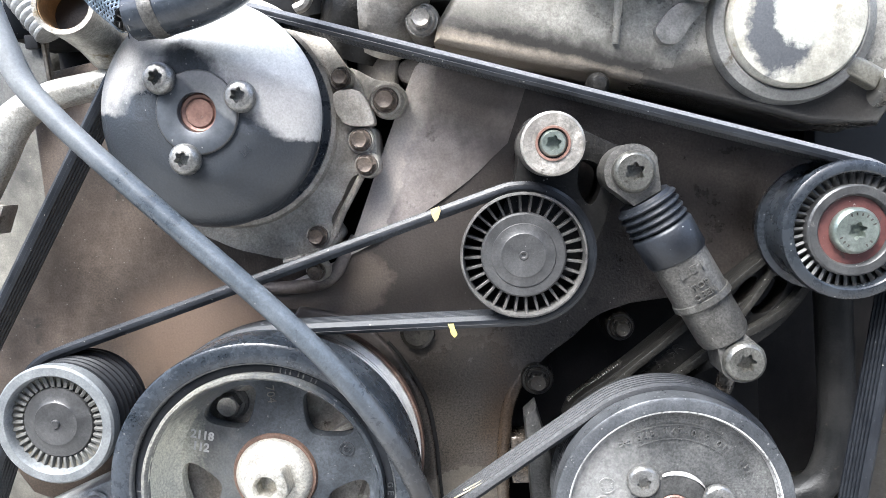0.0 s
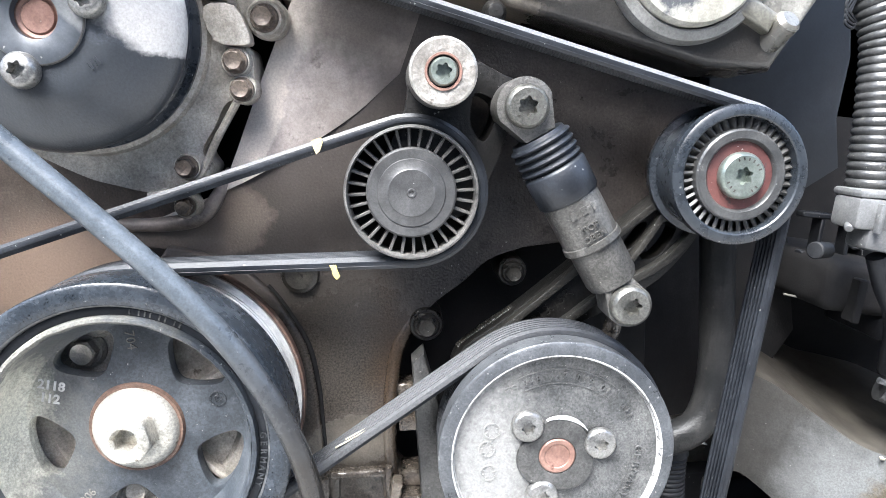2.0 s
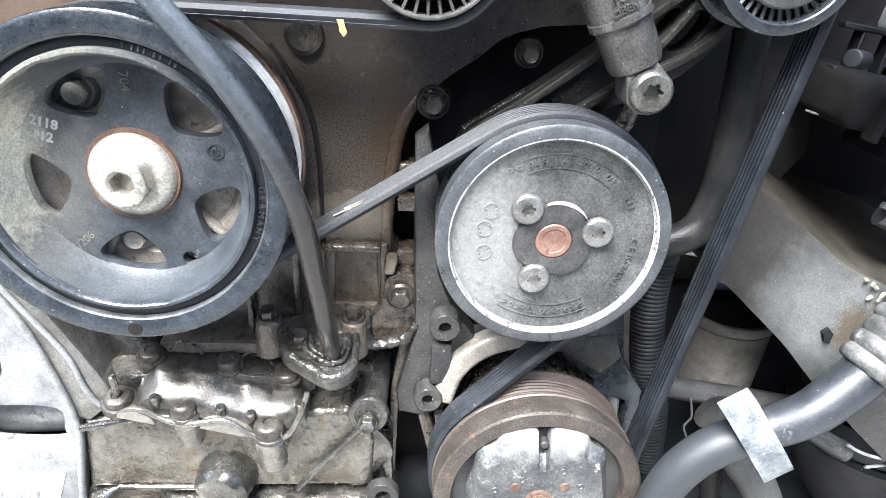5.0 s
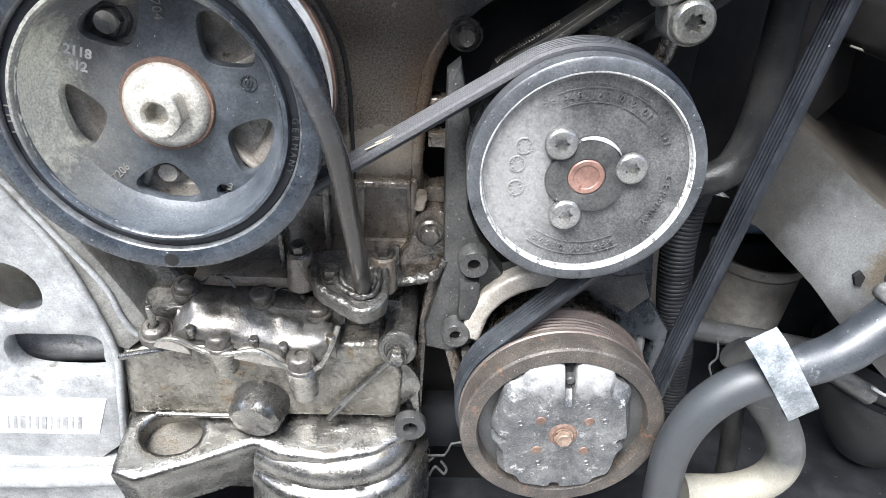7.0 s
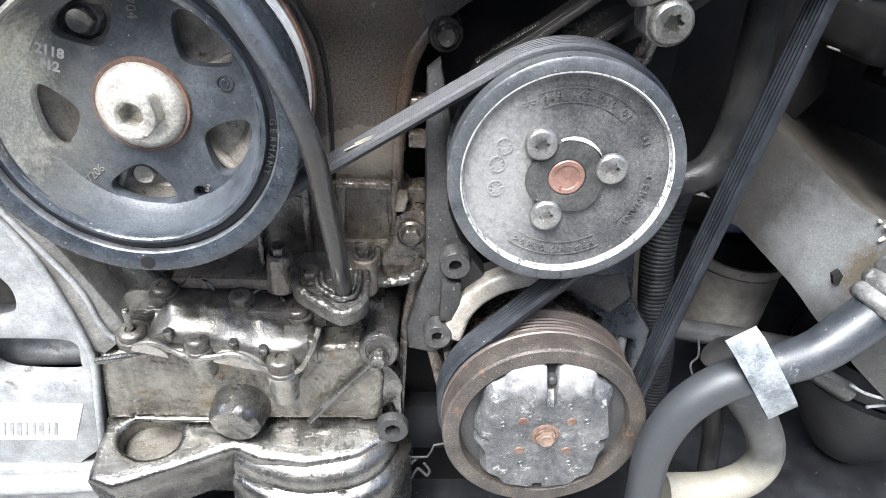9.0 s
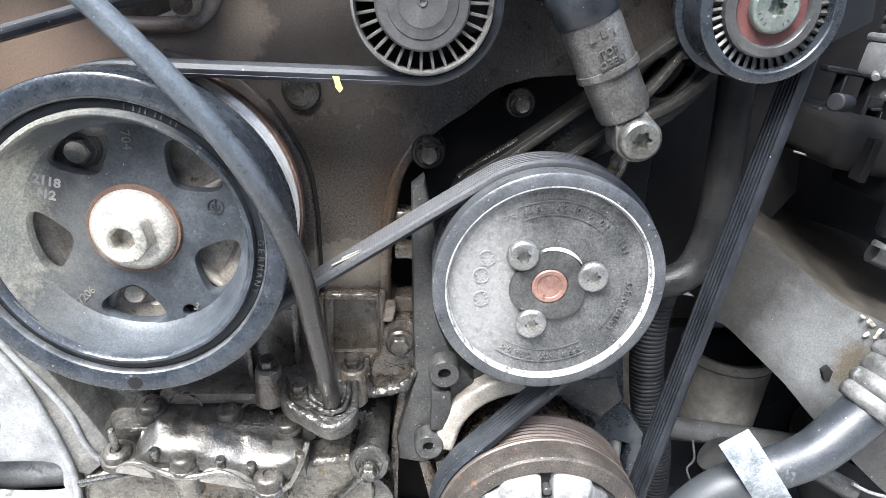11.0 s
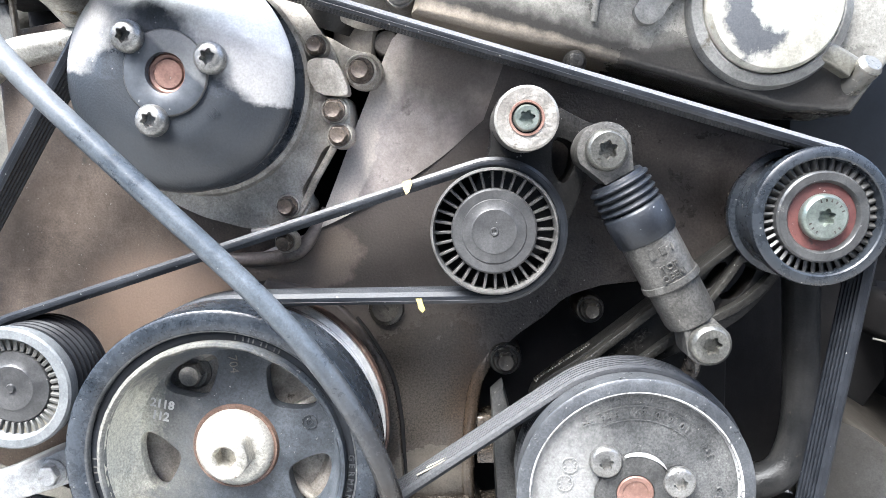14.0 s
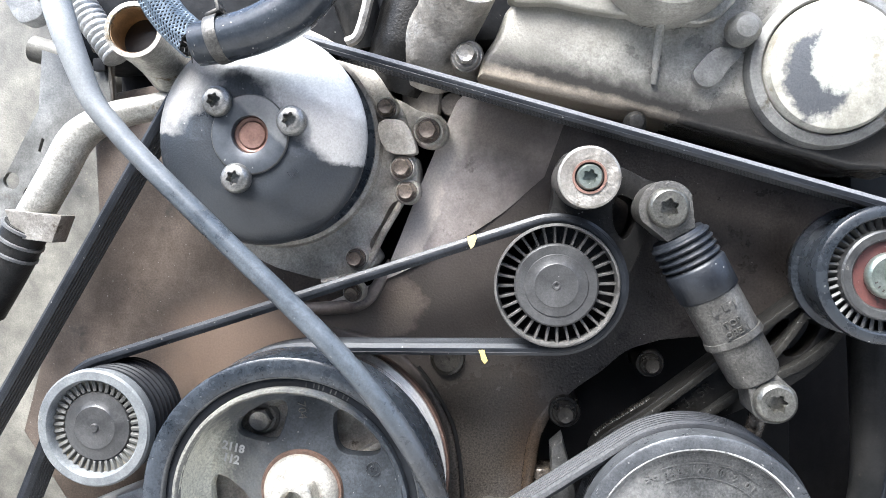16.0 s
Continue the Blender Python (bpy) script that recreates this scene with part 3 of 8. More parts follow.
def star_top(bm, m, r_out, h, r_star, depth, turn=0.0, lobes=6):
    """The flat end of a bolt head with a six-lobed socket."""
    n = lobes * 6
    o, s, d = [], [], []
    for i in range(n):
        a = 2 * math.pi * i / n + turn
        k = r_star * (0.86 + 0.14 * math.cos(lobes * (a - turn)))
        o.append(bm.verts.new(m @ Vector((r_out * math.cos(a), r_out * math.sin(a), h))))
        s.append(bm.verts.new(m @ Vector((k * math.cos(a), k * math.sin(a), h))))
        d.append(bm.verts.new(m @ Vector((k * 0.96 * math.cos(a), k * 0.96 * math.sin(a), h - depth))))
    for i in range(n):
        k = (i + 1) % n
        bm.faces.new((o[i], o[k], s[k], s[i]))
        bm.faces.new((s[i], s[k], d[k], d[i]))
    bm.faces.new(d)
    return o


def torx_head(bm, at, r, h, axis=FRONT, dome=0.25, socket=0.5, turn=0.0, depth=None):
    """A round bolt head with a six-lobed socket; at is the middle of its underside."""
    m = facing(at, axis)
    n = 36
    e = r * dome
    prof = [(r * 0.97, 0), (r, h * 0.12), (r, h * 0.55), (r - e * 0.35, h * 0.82), (r - e, h)]
    rings = []
    for rr, hh in prof:
        rings.append([bm.verts.new(m @ Vector((rr * math.cos(2 * math.pi * i / n + turn), rr * math.sin(2 * math.pi * i / n + turn), hh))) for i in range(n)])
    rings.append(star_top(bm, m, r - e, h, r * socket, depth or h * 0.75, turn))
    for a, b in zip(rings, rings[1:]):
        for i in range(n):
            k = (i + 1) % n
            bm.faces.new((a[i], a[k], b[k], b[i]))
    return bm


def hex_head(bm, at, r, h, axis=FRONT, flange=1.5, turn=0.0, hollow=True, star=False):
    """A flanged bolt: a six-sided (or six-lobed) head on a dished washer."""
    m = facing(at, axis)
    lathe(bm, [(0, 0), (r * flange, 0), (r * flange, h * 0.15), (r * 1.15, h * 0.32), (0, h * 0.32)], m, 28)
    n = 24
    low, top, inn = [], [], []
    for i in range(n):
        a = 2 * math.pi * i / n
        k = (0.9 + 0.1 * math.cos(6 * a)) if star else math.cos(math.pi / 6) / math.cos((a % (math.pi / 3)) - math.pi / 6)
        a += turn
        low.append(bm.verts.new(m @ Vector((r * k * math.cos(a), r * k * math.sin(a), h * 0.3))))
        top.append(bm.verts.new(m @ Vector((r * k * math.cos(a), r * k * math.sin(a), h * 0.9))))
        inn.append(bm.verts.new(m @ Vector((r * 0.78 * math.cos(a), r * 0.78 * math.sin(a), h))))
    for i in range(n):
        k = (i + 1) % n
        bm.faces.new((low[i], low[k], top[k], top[i]))
        bm.faces.new((top[i], top[k], inn[k], inn[i]))
    if hollow:
        c = bm.verts.new(m @ Vector((0, 0, h * 0.8)))
        for i in range(n):
            bm.faces.new((inn[i], inn[(i + 1) % n], c))
    else:
        bm.faces.new(inn)
    return bm


def lettering(lines, at, size, parent, material, spin=0.0, depth=0.0003, name="lettering", label="", spread=1.0, arc=None, bold=0.0):
    """Raised writing that faces the front. lines: rows of text; arc: (radius, degrees between letters) bends one row round at, top outwards if positive."""
    bm = bmesh.new()

    def glyphs(text, m):
        cu = bpy.data.curves.new("writing", "FONT")
        cu.body, cu.size, cu.extrude, cu.align_x, cu.align_y = text, size, depth, "CENTER", "CENTER"
        cu.resolution_u = 2
        cu.space_character, cu.offset = spread, bold
        tmp = bpy.data.objects.new("writing", cu)
        me = bpy.data.meshes.new_from_object(tmp)
        me.transform(m)
        bm.from_mesh(me)
        bpy.data.objects.remove(tmp)
        bpy.data.meshes.remove(me)
        bpy.data.curves.remove(cu)
    base = Matrix.Translation(at) @ pose(0, 0, 0, 90, 0, 0)
    if arc:
        radius, step, mid = arc
        text = lines[0]
        for i, ch in enumerate(text):
            if ch == " ":
                continue
            a = mid - (i - (len(text) - 1) / 2) * step * (1 if radius > 0 else -1)
            k = abs(radius)
            m = base @ pose(k * math.cos(radians(a)), k * math.sin(radians(a)), 0, 0, 0, a - 90 if radius > 0 else a + 90)
            glyphs(ch, m)
    else:
        for i, text in enumerate(lines):
            glyphs(text, base @ pose(0, 0, 0, 0, 0, spin) @ pose(0, -i * size * 1.05, 0))
    return part(name, bm, material, parent, label)



def loft(rows, ends=True):
    """A skin over rows of equally many points."""
    b = bmesh.new()
    vs = [[b.verts.new(p) for p in r] for r in rows]
    for a, c in zip(vs, vs[1:]):
        for j in range(len(a) - 1):
            b.faces.new((a[j], a[j + 1], c[j + 1], c[j]))
    if ends:
        b.faces.new(vs[0])
        b.faces.new(vs[-1][::-1])
    return b


def lumpy(b, amp, size, longest=0.004, turns=4):
    """Splits long edges and pushes the skin in and out, as cast metal under a crust of oil."""
    for _ in range(turns):
        es = [e for e in b.edges if e.calc_length() > longest]
        if not es or len(b.verts) > 9000:
            break
        bmesh.ops.subdivide_edges(b, edges=es, cuts=1, use_grid_fill=True)
    bmesh.ops.triangulate(b, faces=[f for f in b.faces if len(f.verts) > 4])
    b.normal_update()
    for v in b.verts:
        k = noise.noise(v.co / size) + 0.5 * noise.noise(v.co * 2.7 / size)
        v.co += v.normal * amp * k
    return b


# ---- setting: ground, bay, engine block ----
# Unseen ground, kept pale to bounce fill light upwards.
bm = bmesh.new()
bmesh.ops.create_grid(bm, x_segments=2, y_segments=2, size=300, matrix=pose(0, 0, 0.1))
tagged(single("ground", bm, GROUND, (0, 0, 0.1), "unseen grey ground, kept pale for bounce light", "ground", kind="structure"))
for nm, c, s in (("wall_left", (-0.72, 0.95, 0.60), (0.05, 1.3, 1.0)), ("wall_right", (0.80, 0.95, 0.60), (0.05, 1.3, 1.0)), ("wall_back", (0.04, 1.55, 0.70), (1.5, 0.05, 1.2))):
    single(nm, block(bmesh.new(), c, s, bevel=0.01), BAY, c, "dark plain inner panel of the engine bay", "wall", kind="structure")

# Unseen walls, added to cut light from the front and sides.
for nm, c, s in (("wall_unseen_front", (0, -2.6, 1.35), (9.0, 0.2, 2.5)), ("wall_unseen_left", (-4.4, 1.0, 1.0), (0.2, 7.0, 1.8)), ("wall_unseen_right", (4.4, 1.0, 1.0), (0.2, 7.0, 1.8))):
    single(nm, block(bmesh.new(), c, s, bevel=0.01), UNSEEN_WALL, (c[0], c[1], 0.1), "unseen plain grey wall, added to cut frontal light", "wall", kind="structure")

BELT_Y0, BELT_Y1 = 0.3965, 0.4175
WP, IDL, AC, PS, CR, TN, LF, AL = (-0.1165, 1.0885), (0.2335, 0.9993), (0.1414, 0.659), (0.1312, 0.8458), (-0.0982, 0.8767), (0.0557, 0.9966), (-0.2215, 0.9178), (-0.352, 0.80)


# ---- the belt ----
def belt_line():
    """The middle line of the belt round all its pulleys."""
    T = 0.0034
    wheels = [(WP, 0.0598, -1), (IDL, 0.0343, -1), (AC, 0.0668, -1), (PS, 0.0638, 1), (CR, 0.0803, -1), (TN, 0.0350, 1), (LF, 0.0340, 1), (AL, 0.026, -1)]
    n = len(wheels)
    runs = []
    for i in range(n):
        (c1, r1, s1), (c2, r2, s2) = wheels[i], wheels[(i + 1) % n]
        a, b = Vector(c1), Vector(c2)
        q1, q2 = s1 * (r1 + T), s2 * (r2 + T)
        D = b - a
        ang = math.atan2(D.y, D.x) + math.acos((q2 - q1) / D.length)
        nn = Vector((math.cos(ang), math.sin(ang)))
        runs.append((a - nn * q1, b - nn * q2))
    pts = []
    for i in range(n):
        p, q = runs[i]
        for k in range(13):
            pts.append(p.lerp(q, k / 12))
        c, r, s = wheels[(i + 1) % n]
        c = Vector(c)
        a0 = math.atan2(*(q - c).yx)
        a1 = math.atan2(*(runs[(i + 1) % n][0] - c).yx)
        sweep = (a1 - a0) % (2 * math.pi) if s > 0 else -((a0 - a1) % (2 * math.pi))
        steps = max(2, int(abs(sweep) / radians(4)))
        for k in range(1, steps):
            a = a0 + sweep * k / steps
            pts.append(c + Vector((math.cos(a), math.sin(a))) * (r + T))
    return pts


def build_belt():
    line = belt_line()
    n = len(line)
    # cross-section (offset to the left of travel, y): six deep ribs towards the grooved wheels, flatter ones on the back
    w = (BELT_Y1 - BELT_Y0) / 6
    ribs = []
    for k in range(6):
        y = BELT_Y0 + k * w
        ribs += [(-0.0016, y + w * 0.06), (-0.0034, y + w * 0.30), (-0.0034, y + w * 0.70), (-0.0016, y + w * 0.94)]
    back = []
    for k in range(6):
        y = BELT_Y0 + k * w
        back += [(0.0030, y + w * 0.05), (0.0034, y + w * 0.16), (0.0034, y + w * 0.84), (0.0030, y + w * 0.95)]
    back[:2] = [(0.0034, BELT_Y0 + 0.0021)]
    edge = [(-0.0014, BELT_Y0 + 0.0003), (-0.0004, BELT_Y0), (0.0010, BELT_Y0 + 0.0001)]
    sec = back + ribs[::-1] + edge
    bm = bmesh.new()
    rings = []
    for i in range(n):
        d = (line[(i + 1) % n] - line[i - 1]).normalized()
        left = Vector((-d.y, d.x))
        rings.append([bm.verts.new((line[i].x + left.x * o, y, line[i].y + left.y * o)) for o, y in sec])
    m = len(sec)
    for i in range(n):
        a, b = rings[i], rings[(i + 1) % n]
        for j in range(m):
            k = (j + 1) % m
            bm.faces.new((a[j], a[k], b[k], b[j])).material_index = 1 if j < len(back) - 1 or j == m - 1 else 0
    root = thing("ribbed_drive_belt", (TN[0], BELT_Y0, TN[1]), "long black ribbed rubber drive belt round the pulleys", "belt")
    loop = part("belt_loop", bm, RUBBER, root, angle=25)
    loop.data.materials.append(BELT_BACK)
    return root


BELT_BACK = mat("worn_sheen_belt_back", (0.018, 0.020, 0.023), (0.036, 0.039, 0.044), (0.36, 0.5), c3=(0.16, 0.16, 0.16), amount=0.2, spots=300, bump=0.2, fmix=0.3, spec=0.2, flecks=0.12)
# Sky sheen of the top run, put into the belt's colour.
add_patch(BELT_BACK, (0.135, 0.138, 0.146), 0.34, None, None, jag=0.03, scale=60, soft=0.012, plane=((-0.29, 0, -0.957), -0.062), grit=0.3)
STREAK_Z = 0.8528
# Grey crank run: worn ribs, with their sky sheen painted in.
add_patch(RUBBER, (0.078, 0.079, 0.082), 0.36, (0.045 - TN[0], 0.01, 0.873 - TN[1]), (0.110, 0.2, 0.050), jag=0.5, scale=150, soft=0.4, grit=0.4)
BELT = build_belt()

# ---- pulleys ----


def rev_arc(r0, r1, y0, y1, cx, cz, a0, a1, n=20):
    """A curved sliver between two radii, thin at its ends."""
    outer, inner_ = [], []
    for k in range(n + 1):
        q = radians(a0 + (a1 - a0) * k / n)
        w = math.sin(math.pi * k / n) ** 0.5
        outer.append((cx + (r0 + (r1 - r0) * max(w, 0.1)) * math.cos(q), cz + (r0 + (r1 - r0) * max(w, 0.1)) * math.sin(q)))
        inner_.append((cx + r0 * math.cos(q), cz + r0 * math.sin(q)))
    return plate(outer + inner_[::-1], y0, y1, bevel=0.0003, seg=1)



def grooves(r, y0, y1, depth=0.0016, count=6):
    w = (y1 - y0) / count
    out = []
    for k in range(count):
        out += [(r, y0 + k * w + w * 0.1), (r, y0 + k * w + w * 0.4), (r - depth, y0 + k * w + w * 0.62), (r - depth, y0 + k * w + w * 0.82)]
    out.append((r, y1))
    return out


def fins(root, centre, r0, r1, y0, y1, count, width, material, tilt=0.0, label=""):
    """Thin radial fins between a hub and a ring, each on the one mesh."""
    bm = bmesh.new()
    ox, oy, oz = ORIGIN[root.name]
    block(bm, (ox + (r0 + r1) / 2, (y0 + y1) / 2, oz), (r1 - r0, y1 - y0, width), (tilt, 0, 0), bevel=0.0003, seg=1)
    first = part("fin", bm, material, root, label)
    for k in range(1, count):
        f = new("fin", first.data)
        f.parent = root
        f.matrix_basis = pose(0, 0, 0, 0, 360 * k / count, 0)


def tensioner_pulley():
    x, z = TN
    y = 0.392
    root = thing("tensioner_pulley", (x, y, z), "dark grey plastic tensioner pulley with open radial fins", "pulley")
    part("rim", rev([(0.0342, y + 0.001), (0.0346, y - 0.0016), (0.0355, y - 0.0014), (0.0361, y - 0.0002), (0.0360, y + 0.004), (0.0350, y + 0.0042), (0.0350, y + 0.028), (0.0338, y + 0.028), (0.0336, y + 0.022)], x, z, 96, True), FIN_GREY, root, "scuffed grey outer rim")
    part("hub", rev([(0.0, y + 0.0004), (0.0010, y + 0.0002), (0.0014, y - 0.0003), (0.0022, y - 0.0004), (0.0026, y + 0.0002), (0.0125, y), (0.0130, y + 0.0004), (0.0180, y + 0.0007), (0.0184, y + 0.0013), (0.0232, y + 0.0012), (0.0242, y + 0.0022), (0.0244, y + 0.004), (0.0244, y + 0.026), (0.0, y + 0.026)], x, z, 72), PLASTIC, root, "smooth stepped hub cap")
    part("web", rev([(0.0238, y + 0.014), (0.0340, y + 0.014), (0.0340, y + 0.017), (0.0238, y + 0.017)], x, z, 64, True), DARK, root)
    fins(root, TN, 0.0238, 0.0346, y + 0.0050, y + 0.0145, 32, 0.0017, FIN_GREY, label="pale scuffed fin")
    return root


def right_idler():
    x, z = IDL
    y = 0.3855
    root = thing("idler_pulley", (x, y, z), "black finned idler pulley with red seal and zinc bolt", "pulley")
    part("rim", rev([(0.0312, y + 0.003), (0.0318, y + 0.0006), (0.0326, y), (0.0362, y + 0.0002), (0.0378, y + 0.0012), (0.0382, y + 0.003), (0.0382, y + 0.007), (0.0372, y + 0.0082), (0.0345, y + 0.0095), (0.0345, y + 0.033), (0.0380, y + 0.034), (0.0380, y + 0.038), (0.031, y + 0.038), (0.0305, y + 0.016)], x, z, 96, True), BLACK_PAINT, root, "black flat rim")
    part("hub", rev([(0.0125, y + 0.004), (0.0185, y + 0.0036), (0.0190, y + 0.001), (0.0200, y), (0.0240, y), (0.0250, y + 0.001), (0.0252, y + 0.018), (0.0125, y + 0.018)], x, z, 72, True), FIN_HUB, root, "dusty grey hub ring")
    part("seal", rev([(0.0120, y + 0.0030), (0.0186, y + 0.0030), (0.0188, y + 0.0045), (0.0120, y + 0.0045)], x, z, 64, True), RED_SEAL, root, "dull red rubber seal")
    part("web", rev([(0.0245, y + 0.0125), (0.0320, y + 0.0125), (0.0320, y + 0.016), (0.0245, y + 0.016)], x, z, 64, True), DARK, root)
    fins(root, IDL, 0.0245, 0.0318, y + 0.0042, y + 0.013, 40, 0.0021, FIN_DARK, tilt=38)
    bm = torx_head(bmesh.new(), (x, y + 0.003, z), 0.0128, 0.0058, dome=0.15, socket=0.40, turn=0.3)
    b = part("bolt", bm, BOLT_GREEN, root, "zinc plated bolt with six-lobed socket")
    bars = bmesh.new()
    for a in (20, 38, 56, 74, 92, 110, 200, 218, 236, 300, 318):
        block(bars, (x + 0.0092 * math.cos(radians(a)), y - 0.0028, z + 0.0092 * math.sin(radians(a))), (0.0008, 0.0003, 0.0016), (0, 90 - a, 0), bevel=0)
    part("lettering", bars, BOLT_DIRTY, b)
    return root


FIN_WEB = mat("tan_dust_in_fins", (0.070, 0.066, 0.055), (0.125, 0.115, 0.090), (0.5, 0.65), c3=(0.20, 0.17, 0.10), amount=0.3, spots=90)
FIN_DUST = mat("dusty_grey_fin", (0.062, 0.063, 0.060), (0.115, 0.112, 0.100), (0.45, 0.6), c3=(0.25, 0.23, 0.175), amount=0.24, spots=160)


def left_idler():
    x, z = LF
    y = 0.374
    root = thing("guide_pulley", (x, y, z), "grey dusty finned guide pulley with grooved black barrel", "pulley")
    part("rim", rev([(0.0268, y + 0.016), (0.0284, y + 0.004), (0.0290, y + 0.0008), (0.0298, y), (0.0345, y + 0.0002), (0.0357, y + 0.0014), (0.0357, y + 0.006), (0.0345, y + 0.0075), (0.0345, y + 0.010), (0.0262, y + 0.018)], x, z, 80, True), PLASTIC_GREY, root, "grey dusty front rim")
    part("barrel", rev([(0.027, y + 0.018), (0.0340, y + 0.0102)] + grooves(0.0345, y + 0.0105, y + 0.043, 0.0013, 7) + [(0.030, y + 0.046), (0.027, y + 0.046)], x, z, 72, True), DARK_PLASTIC, root, "black ribbed barrel")
    part("hub", rev([(0.0, y + 0.001), (0.0022, y + 0.0012), (0.0028, y + 0.0024), (0.0128, y + 0.0023), (0.0140, y + 0.0033), (0.0170, y + 0.0038), (0.0206, y + 0.0046), (0.0216, y + 0.007), (0.0218, y + 0.02), (0.0, y + 0.02)], x, z, 64), PLASTIC, root, "smooth grey hub cap")
    part("web", rev([(0.0212, y + 0.0076), (0.0284, y + 0.0058), (0.0275, y + 0.018), (0.0212, y + 0.019)], x, z, 56, True), FIN_WEB, root, "tan dust in the ring")
    fins(root, LF, 0.0214, 0.0286, y + 0.0046, y + 0.0145, 38, 0.0022, FIN_DUST, tilt=20, label="cream dusty fin")
    return root


def water_pump_pulley():
    x, z = WP
    root = thing("water_pump_pulley", (x, 0.374, z), "black domed water pump pulley with pale dusty, sheen-painted top", "pulley")
    paint = mat("domed_pulley_paint", (0.022, 0.026, 0.031), (0.042, 0.047, 0.054), (0.26, 0.4), c3=(0.2, 0.2, 0.195), amount=0.16, spots=420, bump=0.35, fine=800, fmix=0.3)
    boss_paint = mat("boss_paint", (0.040, 0.046, 0.053), (0.060, 0.066, 0.075), (0.3, 0.44), c3=(0.13, 0.13, 0.125), amount=0.1, spots=330, bump=0.15, fmix=0.1)
    # Upper right half of the hub paler: lit side put into the paint.
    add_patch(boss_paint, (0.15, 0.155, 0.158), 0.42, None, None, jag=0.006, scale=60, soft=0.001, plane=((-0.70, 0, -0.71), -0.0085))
    # pale dust, with sky sheen painted in: a jagged drift over the upper shoulder and a paler wash beside the hub, cut
    # by a tide line
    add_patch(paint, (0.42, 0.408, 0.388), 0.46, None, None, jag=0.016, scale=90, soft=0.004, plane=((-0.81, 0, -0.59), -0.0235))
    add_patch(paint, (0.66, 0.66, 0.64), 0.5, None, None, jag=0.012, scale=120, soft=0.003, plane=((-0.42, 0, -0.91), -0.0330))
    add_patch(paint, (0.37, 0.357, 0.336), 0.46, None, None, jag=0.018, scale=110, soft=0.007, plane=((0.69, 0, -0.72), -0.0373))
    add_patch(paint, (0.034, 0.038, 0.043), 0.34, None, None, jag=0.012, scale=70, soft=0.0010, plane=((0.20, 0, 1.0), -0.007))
    part("dome", rev([(0.0225, 0.3764), (0.0310, 0.3764), (0.0350, 0.3768), (0.0385, 0.3778), (0.0415, 0.3792), (0.0450, 0.3808), (0.0500, 0.3828), (0.0550, 0.3852), (0.0600, 0.3886), (0.0630, 0.3918), (0.0642, 0.3942), (0.0640, 0.3955), (0.0630, 0.3965)], x, z, 120), paint, root, "black paint with pale dust, painted sky sheen and a jagged tide line")
    part("grooved_rim", rev([(0.055, 0.3960), (0.0625, 0.3962)] + grooves(0.0600, 0.397, 0.418) + [(0.0635, 0.4185), (0.0635, 0.4215), (0.055, 0.422)], x, z, 96, True), BLACK_PAINT, root)
    part("hub", rev([(0.0108, 0.380), (0.0108, 0.3748), (0.0112, 0.3745), (0.0221, 0.3745), (0.0226, 0.3748), (0.0228, 0.3766)], x, z, 72), boss_paint, root, "dark hub disc with a paler lit half and edge")
    part("pale_edge", rev([(0.0222, 0.37435), (0.0226, 0.3746), (0.0229, 0.3752)], x, z, 72), FIN_GREY, root, "thin paler edge")
    part("plug", rev([(0.0, 0.3785), (0.0075, 0.3785), (0.0082, 0.3795), (0.0098, 0.3785), (0.0109, 0.3790), (0.0109, 0.384)], x, z, 48), COPPER, root, "rust-red centre plug")
    for a in (133, 14, 251):
        bx, bz = x + 0.0262 * math.cos(radians(a)), z + 0.0262 * math.sin(radians(a))
        part("bolt", torx_head(bmesh.new(), (bx, 0.3760, bz), 0.0086, 0.0074, dome=0.34, socket=0.5, turn=radians(a)), STEEL, root, "grey steel bolt with six-lobed socket")
    lettering(["I//I"], (x + 0.024, 0.3763, z - 0.0225), 0.006, root, BLACK_PAINT, spin=38, label="black cast mark")
    return root


